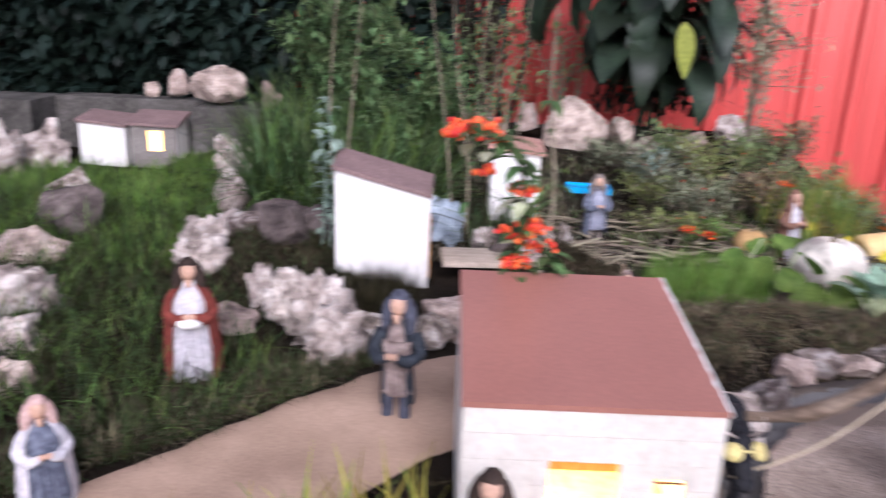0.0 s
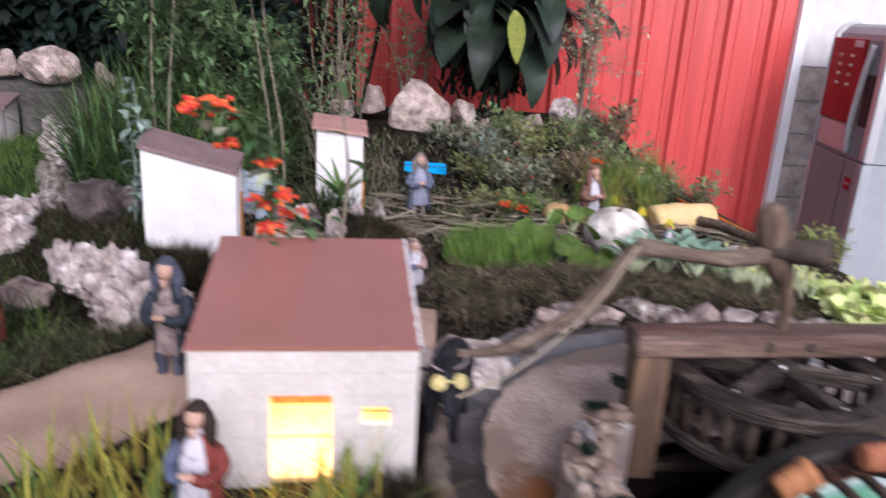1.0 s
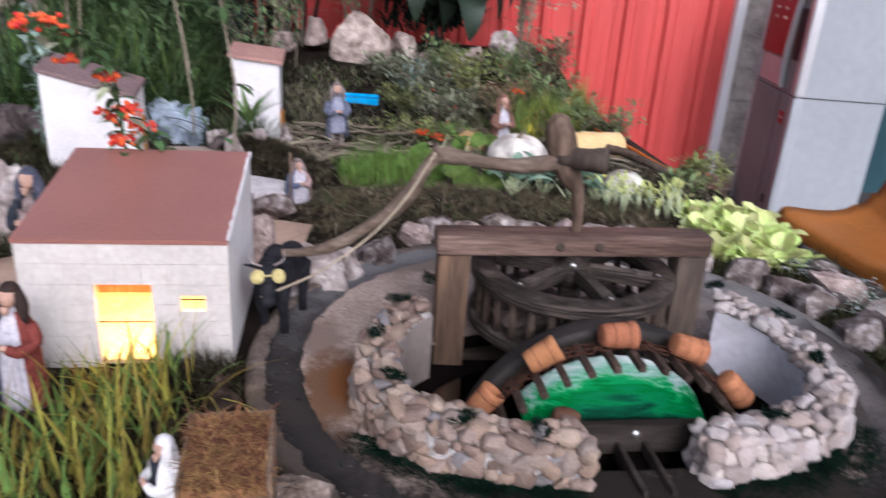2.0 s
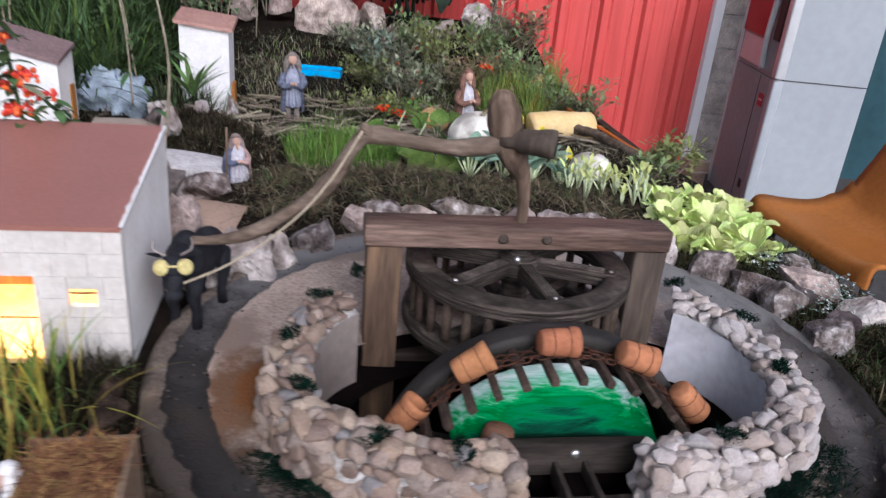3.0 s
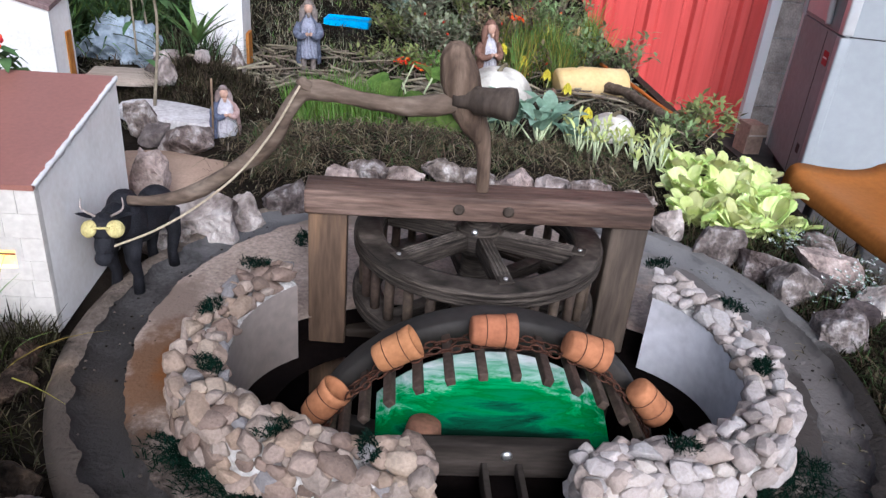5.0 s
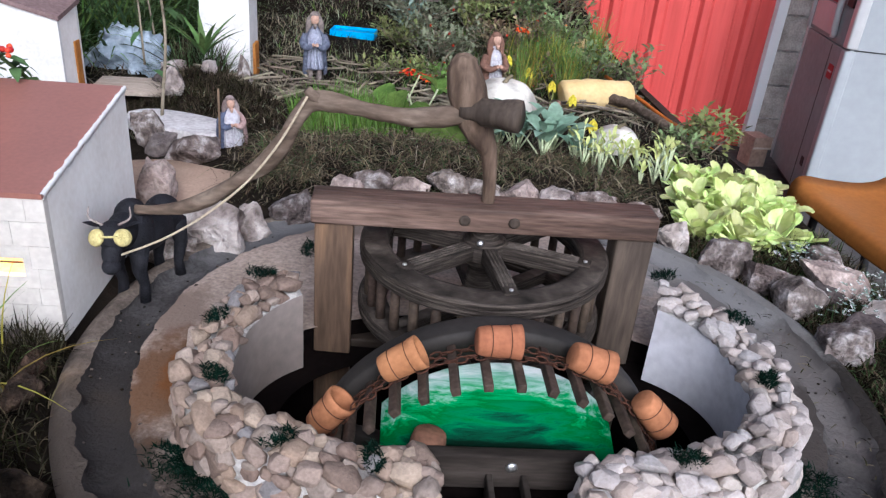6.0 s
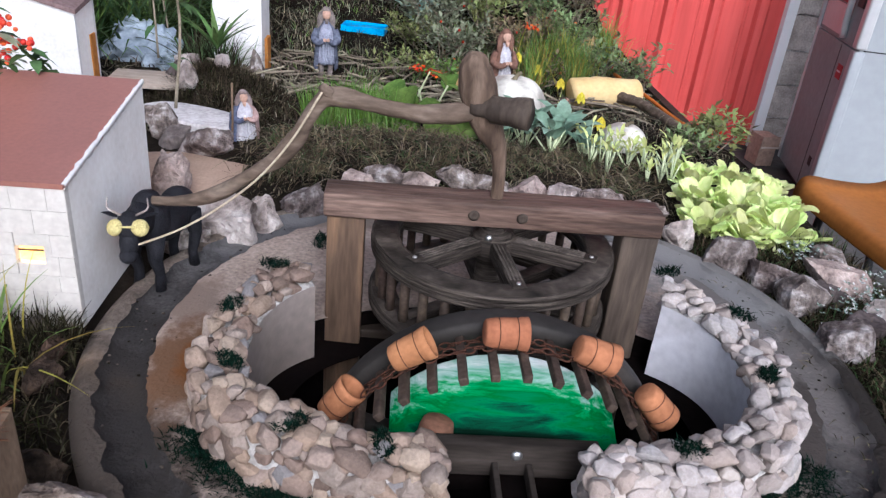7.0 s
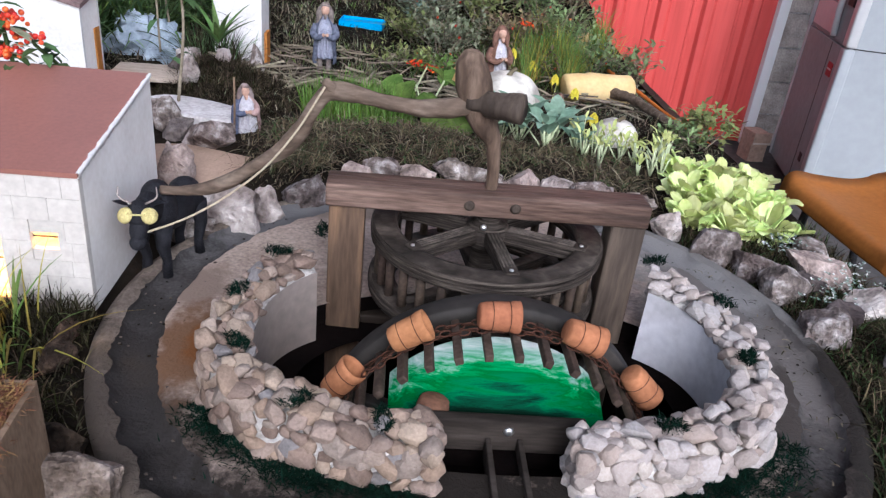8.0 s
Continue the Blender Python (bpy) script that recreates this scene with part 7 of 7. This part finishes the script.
bush("dark weedy shrub behind the pink-roofed hut", (0.12, 3.05), 0.20, 0.2, 0.48, 380, M_weed_pale, 0.034, seed=83, stems=9)
bush("thin climbing shrub with pale flowers by the red wall", (1.42, 3.62, 0.80), 0.055, 0.055, 0.86, 760, M_pale_leaf, 0.036, seed=84, stems=9, berries=40)
bush("leafy weeds before the red wall", (0.20, 3.95, 0.80), 0.30, 0.15, 0.75, 330, M_weed, 0.050, seed=85, stems=11, berries=10)
bush("leafy weeds before the red wall", (0.62, 4.05, 0.80), 0.25, 0.15, 0.60, 200, M_weed, 0.045, seed=86, stems=12, berries=8)


def hedge(label, x0, x1, y0, y1, z0, z1, count, size, seed):
    """Dense dark hedge: stems and many leaves in uneven depth."""
    r = random.Random(seed)
    th = thing("hedge", label, "hedge", (0, 0, 0))
    lv, st = Mesh(), Mesh()
    for _ in range(26):
        x, y = r.uniform(x0, x1), r.uniform(y0 + 0.15, y1)
        tube(st, smooth_line([(x, y, 0.6), (x + r.gauss(0, 0.08), y, (z0 + z1) / 2), (x + r.gauss(0, 0.15), y, z1)], 4), 0.012, 6)
    for _ in range(count):
        x, z = r.uniform(x0, x1), r.uniform(z0, z1)
        deep = y0 + 0.16 * (1 + noise.noise(Vector((x * 2.6, 0, z * 2.6)))) + abs(r.gauss(0, 0.10))
        d = Vector((r.gauss(0, 0.7), -0.6 + r.gauss(0, 0.5), -0.5 + r.gauss(0, 0.5)))
        leaf(lv, (x, min(deep, y1), z), d, size * r.uniform(0.6, 1.4), size * 0.62 * r.uniform(0.7, 1.2), curl=r.uniform(0, 0.5), segs=3, cup=0.15)
    part("twig_mass", st, M_wood_dark, th, kind="stuff")
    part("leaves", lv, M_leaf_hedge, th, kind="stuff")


hedge("dense dark green hedge behind the display", -3.2, 0.0, 3.55, 4.6, 0.75, 2.6, 15000, 0.090, 5)
hedge("dark leafy growth before the red wall", -0.10, 0.30, 4.0, 4.7, 0.8, 2.6, 170, 0.09, 6)


def big_leaf_plant():
    th = thing("broadleaf_plant", "tall plant with large drooping dark green leaves", "plant", (1.00, 3.86, 0.84))
    r = random.Random(9)
    st = Mesh()
    for k in range(7):
        a = r.uniform(0, math.tau)
        tube(st, smooth_line([(r.gauss(0, 0.04), r.gauss(0, 0.03), 0), (0.06 * math.cos(a), 0.05 * math.sin(a), 0.30), (0.16 * math.cos(a), 0.1 * math.sin(a), 0.60)], 5), 0.010, 7)
    part("twig_mass", st, M_leaf_big, th, kind="stuff")
    for k in range(95):
        a = r.uniform(0, math.tau)
        z = r.uniform(0.34, 1.10)
        b = Vector((0.16 * math.cos(a) * r.random() + r.gauss(0, 0.19), -0.02 + 0.12 * math.sin(a), z + 0.1 * abs(math.cos(a))))
        d = Vector((math.cos(a) * 0.8, -0.55 + 0.3 * math.sin(a), 0.10))
        m = Mesh()
        leaf(m, b, d, r.uniform(0.30, 0.48), r.uniform(0.13, 0.20), curl=r.uniform(0.5, 1.4), segs=8, cup=0.25, wave=0.02, seed=k)
        part("leaf", m, M_leaf_big, th)
    m = Mesh()
    leaf(m, (0.00, -0.42, 0.56), (0.10, -0.15, -0.95), 0.24, 0.085, (0, -1, 0.2), curl=0.1, segs=7, cup=0.3)
    part("leaf", m, M_leaf_yellow, th, "yellowing hanging leaf")
    m = Mesh()
    for k in range(420):
        x = r.uniform(-0.26, 0.26)
        blade(m, (x, r.uniform(-0.05, 0.12), r.uniform(0.10, 0.62)), (r.gauss(0, 0.3), -0.4, 0), r.uniform(0.18, 0.34), 0.018, r.uniform(1.5, 3.0), 5)
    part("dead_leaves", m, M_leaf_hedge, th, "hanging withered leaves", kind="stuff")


big_leaf_plant()


M_berry_orange = mat("berry_orange", (0.74, 0.085, 0.026), (0.56, 0.042, 0.016), 60, 0.35, 0, 3, island=0.22, spec=0.4)


def flower_plant():
    """Bare-stemmed plant with berry clusters behind the main house."""
    th = thing("flowering_plant", "slender plant with clusters of orange-red berries behind the house", "plant", (0.10, 1.16, 0.74))
    stem = smooth_line([(0.02, 0.0, 0.0), (0.012, -0.02, 0.15), (0.010, -0.05, 0.28), (0.012, -0.09, 0.40), (-0.02, -0.13, 0.47), (-0.075, -0.165, 0.50)], 6)
    s = Mesh()
    tube(s, stem, 0.0035, 6)
    s2 = smooth_line([(0.03, 0.02, 0.0), (0.06, 0.0, 0.12), (0.08, -0.02, 0.24), (0.05, -0.05, 0.30)], 6)
    tube(s, s2, 0.003, 6)
    part("stem", s, M_leaf, th)
    lv = Mesh()
    for p in stem[6:] + s2[5:]:
        for _ in range(3):
            leaf(lv, p, rnd_dir(0.4, G), G.uniform(0.025, 0.055), 0.018, curl=0.5, segs=3)
    part("leaves", lv, M_leaf, th, kind="stuff")
    pl = Mesh()
    for c in ((-0.060, -0.150, 0.475), (0.010, -0.10, 0.40), (0.020, -0.07, 0.33), (0.015, -0.06, 0.30)):
        for _ in range(4):
            leaf(pl, Vector(c) + Vector((G.gauss(0, 0.01), 0, G.gauss(0, 0.01))), rnd_dir(0.5, G), G.uniform(0.03, 0.045), 0.020, curl=0.3, segs=3)
    part("pale_leaves", pl, M_pale_leaf, th, "pale green leaves", kind="stuff")
    for c, n, sx in (((-0.085, -0.170, 0.498), 30, 0.012), ((-0.058, -0.165, 0.500), 22, 0.010), ((-0.030, -0.13, 0.48), 12, 0.007), ((-0.045, -0.12, 0.435), 10, 0.010), ((0.012, -0.10, 0.405), 22, 0.011), ((-0.002, -0.07, 0.335), 26, 0.016), ((0.026, -0.07, 0.345), 20, 0.012), ((0.005, -0.055, 0.285), 24, 0.012), ((0.045, -0.05, 0.310), 16, 0.012)):
        fl = Mesh()
        for _ in range(n):
            q = Vector(c) + Vector((G.gauss(0, sx), G.gauss(0, sx * 0.7), G.gauss(0, sx * 0.45)))
            size = G.uniform(0.0038, 0.0056)
            fl.add([q + v * size for v in ICO[2][0]], ICO[2][1])
        part("berry_cluster", fl, M_berry_orange, th, "orange-red berry cluster", kind="stuff")


flower_plant()


def stalk(loc, h, lean, label, leafy=12, seed=0, r0=0.0035):
    r = random.Random(seed)
    th = thing("tall_stalk", label, "plant", loc, "tall stalks")
    ln = smooth_line([(0, 0, 0), (lean * 0.3 + r.gauss(0, 0.01), 0, h * 0.35), (lean * 0.7, r.gauss(0, 0.015), h * 0.7), (lean, 0, h)], 7)
    s, lv = Mesh(), Mesh()
    tube(s, ln, [r0 * (1 - 0.6 * i / len(ln)) for i in range(len(ln))], 6)
    for _ in range(leafy):
        p = r.choice(ln[3:])
        leaf(lv, p, rnd_dir(0.5, r), r.uniform(0.03, 0.07), r.uniform(0.012, 0.024), curl=0.6, segs=3)
    part("stem", s, M_twig, th)
    part("leaves", lv, M_leaf, th, kind="stuff")


stalk((0.06, 2.05, 0.80), 0.62, -0.06, "tall bare weed stalk", 8, 1)
stalk((0.215, 1.66, 0.78), 0.62, 0.0, "tall pale weed stalk with few leaves", 14, 2, 0.0045)
stalk((0.02, 2.30, 0.80), 0.75, -0.10, "tall bare weed stalk", 14, 3)
stalk((-0.30, 2.2, 0.84), 0.75, 0.06, "tall yellowish seeding stalk", 40, 4)
stalk((-0.36, 2.35, 0.86), 0.85, 0.03, "tall yellowish seeding stalk", 50, 5)
stalk((0.30, 3.3, 0.82), 0.85, 0.02, "tall leafy weed stalk", 46, 6)
stalk((0.12, 3.4, 0.82), 0.95, 0.05, "tall leafy weed stalk", 46, 7)


def silver_plant():
    th = thing("silver_leaf_plant", "slender plant with silvery grey-green leaves", "plant", (-0.29, 1.86, 0.80))
    s, lv = Mesh(), Mesh()
    for dx, h in ((0.0, 0.38), (-0.02, 0.30)):
        ln = smooth_line([(dx, 0, 0), (dx + 0.01, 0, h * 0.5), (dx - 0.005, 0, h)], 8)
        tube(s, ln, 0.003, 5)
        for p in ln[3:]:
            for _ in range(2):
                q = p + Vector((G.gauss(0, 0.005), G.gauss(0, 0.005), G.gauss(0, 0.010)))
                leaf(lv, q, rnd_dir(0.3, G) + Vector((0, 0, G.uniform(-0.2, 0.8))), G.uniform(0.022, 0.060), G.uniform(0.016, 0.030), curl=G.uniform(0.2, 1.2), segs=4, cup=0.2)
    part("twig_mass", s, M_silver, th, kind="stuff")
    part("leaves", lv, M_silver, th, kind="stuff")


silver_plant()
bush("silvery leaved sprig among twigs", (0.82, 2.95), 0.05, 0.05, 0.20, 60, M_silver, 0.04, seed=91, stems=5)


M_stalk = mat("pale_stalk", (0.54, 0.59, 0.38), (0.34, 0.40, 0.22), 30, 0.5, 0.1, 4)


def rosette(name, label, category, loc, leaves, length, width, material, up=0.6, stalk_len=0.0, curl=0.7, wave=0.0, inner=0.3, seed=0, group="", stemm=None, cup=0.2, dome=0.0, tip=0.8):
    """Leaves round a centre, each a part of its own."""
    r = random.Random(seed)
    th = thing(name, label, category, loc, group, turn=r.uniform(0, 360))
    for k in range(leaves):
        a = k * 2.399 + r.gauss(0, 0.2)
        t = k / max(1, leaves - 1)
        el = up * (1.6 - 1.2 * t) + r.gauss(0, 0.08)
        d = Vector((math.cos(a), math.sin(a), el)).normalized()
        L = length * (inner + (1 - inner) * t) * r.uniform(0.85, 1.12)
        m = Mesh()
        b = Vector((0, 0, dome * (1 - t)))
        if stalk_len:
            e = b + d * stalk_len * r.uniform(0.7, 1.2)
            tube(m, [b, e + Vector((0, 0, -0.002))], [0.0028, 0.0018], 5, 1)
            b = e
            d = (d - Vector((0, 0, 0.35))).normalized()
        leaf(m, b, d, L, width * (inner + (1 - inner) * t) * r.uniform(0.85, 1.15), curl=curl * r.uniform(0.6, 1.3), segs=6, cup=cup, wave=wave, seed=k, tip=tip)
        part("leaf", m, [material, M_stalk], th)
    return th


def lettuce(loc, s, seed):
    """Loose head of broad ruffled leaves standing round a paler heart."""
    r = random.Random(seed)
    th = thing("lettuce", "pale green lettuce head with loose ruffled leaves", "lettuce", loc, "lettuces", turn=r.uniform(0, 360))
    for k in range(36):
        t = k / 35
        a = k * 2.399 + r.gauss(0, 0.4)
        el = 4.0 - 2.5 * t + r.gauss(0, 0.8)
        m = Mesh()
        q = (0.008 + 0.036 * r.random() * (0.4 + t)) * s
        frill(m, (q * math.cos(a), q * math.sin(a), 0.004), (math.cos(a + r.gauss(0, 0.5)), math.sin(a + r.gauss(0, 0.5)), el), (0.064 - 0.016 * t) * s * r.uniform(0.65, 1.2), 0.040 * s * r.uniform(0.65, 1.25), curl=r.uniform(0.4, 1.9) * (0.5 + 0.6 * t), seed=seed + k, ruffle=0.095, cup=r.uniform(-0.1, 0.45), na=10, nl=8)
        part("leaf", m, M_lettuce, th)


k = 0
for x, y, s in ((1.380, 1.255, 1.0), (1.452, 1.225, 1.0), (1.525, 1.235, 1.05), (1.400, 1.370, 1.0), (1.475, 1.330, 1.15), (1.555, 1.345, 1.05), (1.430, 1.470, 1.0), (1.510, 1.455, 1.0), (1.580, 1.455, 0.9)):
    k += 1
    lettuce((x, y, ground_z(x, y)), s, 200 + k)
for x, y, s in ((0.955, 1.585, 1.0), (1.055, 1.640, 1.15), (1.105, 1.560, 1.0), (1.150, 1.680, 1.1), (1.025, 1.720, 1.0), (1.190, 1.590, 0.7)):
    k += 1
    rosette("cabbage_seedling", "young blue-green cabbage plant", "cabbage", (x, y, ground_z(x, y)), 11, 0.078 * s, 0.036 * s, M_cabbage, 3.2, 0.062 * s, 0.55, 0.02, 0.65, 300 + k, "cabbages", tip=1.1)
for i in range(30):
    x, y = G.uniform(1.19, 1.45), G.uniform(1.47, 1.69)
    k += 1
    rosette("lettuce_seedling", "thin pale yellow-green lettuce seedling", "seedling", (x, y, ground_z(x, y)), 4, 0.034, 0.011, M_seedling, G.uniform(3.5, 7.0), G.uniform(0.03, 0.075), 0.6, 0.08, 0.7, 400 + k, "seedlings", tip=1.3)
def squash_plant(x, y, h, L, seed):
    """Young plant: a few broad lobed leaves on tall stalks."""
    r = random.Random(seed)
    th = thing("squash_plant", "young squash plant with broad bright green leaves", "plant", (x, y, ground_z(x, y)), "squash plants", turn=0)
    for k in range(3):
        a = -math.pi / 2 + (k - 1) * 1.1 + r.gauss(0, 0.3)
        e = Vector((0.045 * math.cos(a), 0.03 * math.sin(a), h * r.uniform(0.7, 1.1)))
        m = Mesh()
        tube(m, smooth_line([(0, 0, 0), e * 0.5 + Vector((0, 0, 0.01)), e], 3), 0.0024, 6, 1)
        frill(m, e, (math.cos(a), math.sin(a), -0.25), L * r.uniform(0.75, 1.0), L * 0.95, curl=1.2, seed=seed + k, ruffle=0.05, cup=0.22, na=10, nl=8)
        part("leaf", m, [M_leaf_squash, M_stalk], th)


for x, y, h, L in ((0.82, 1.79, 0.11, 0.09), (0.895, 1.71, 0.085, 0.09), (0.775, 1.90, 0.12, 0.075), (0.95, 2.12, 0.13, 0.07)):
    k += 1
    squash_plant(x, y, h, L, 500 + k)


M_sword = mat("sword_leaf", (0.15, 0.24, 0.075), (0.06, 0.11, 0.035), 30, 0.45, 0.1, 4, vary=0.3, stretch=(1, 1, 0.3), through_light=0.2)


def spiky():
    th = thing("spiky_plant", "upright plant with long sword-shaped green leaves", "plant", (0.222, 2.06, 0.835))
    r = random.Random(3)
    for k in range(11):
        a = k * 2.4
        m = Mesh()
        leaf(m, (0, 0, 0), (math.cos(a) * 0.75, math.sin(a) * 0.5, 1.0 + r.gauss(0, 0.2)), r.uniform(0.10, 0.16), 0.020, curl=0.25, segs=6, cup=0.4, tip=0.6)
        part("leaf", m, M_sword, th)


spiky()
for x, y, z, h in ((1.30, 2.16, 0.0, 0.07), (1.26, 2.30, 0.0, 0.09), (1.20, 2.42, 0.0, 0.11), (1.285, 1.83, 0.0, 0.06), (1.14, 2.50, 0.0, 0.12)):
    th = thing("wilted_flower", "wilted yellow squash flower on a thin stalk", "flower", (x, y, ground_z(x, y)), "yellow flowers")
    s, p = Mesh(), Mesh()
    tube(s, smooth_line([(0, 0, 0), (0.008, 0, h * 0.6), (0.0, 0, h)], 4), 0.0018, 5)
    for q in range(6):
        a = q * math.tau / 6
        leaf(p, (0, 0, h), (math.cos(a) * 0.35, math.sin(a) * 0.35, -0.9), 0.040, 0.020, curl=-0.2, segs=3)
    part("stalk", s, M_seedling, th)
    part("petals", p, M_flower_y, th, "limp yellow petals", kind="stuff")
for x, y, h in ((0.80, 2.42, 0.05), (1.20, 2.66, 0.16), (0.86, 2.38, 0.05)):
    th = thing("red_flower", "small bright red flower cluster near the shrubs", "flower", (x, y, ground_z(x, y)), "red flowers")
    s, p = Mesh(), Mesh()
    tube(s, [(0, 0, 0), (0.004, 0, h)], 0.002, 5)
    for q in range(26):
        leaf(p, (G.gauss(0, 0.012), G.gauss(0, 0.012), h + G.gauss(0, 0.006)), rnd_dir(0.8, G), 0.016, 0.012, segs=2)
    part("stalk", s, M_leaf, th)
    part("petals", p, M_flower, th, "red petals", kind="stuff")
wf = Mesh()
for cx, cy, sx, sy, count in ((1.515, 1.130, 0.022, 0.016, 60), (1.562, 1.015, 0.028, 0.030, 90), (1.50, 0.93, 0.030, 0.030, 40)):
    for _ in range(count):
        x, y = G.gauss(cx, sx), G.gauss(cy, sy)
        z = ground_z(x, y) + G.uniform(0.020, 0.050)
        for q in range(5):
            leaf(wf, (x, y, z), rnd_dir(0.5, G) + Vector((0, 0, 0.5)), G.uniform(0.004, 0.007), 0.0032, segs=2, mi=G.randrange(3) % 2)
single("thyme_flowers", wf, [M_silver, M_white], "silvery thyme leaves and tiny white flowers between rocks", "flowers", kind="stuff")
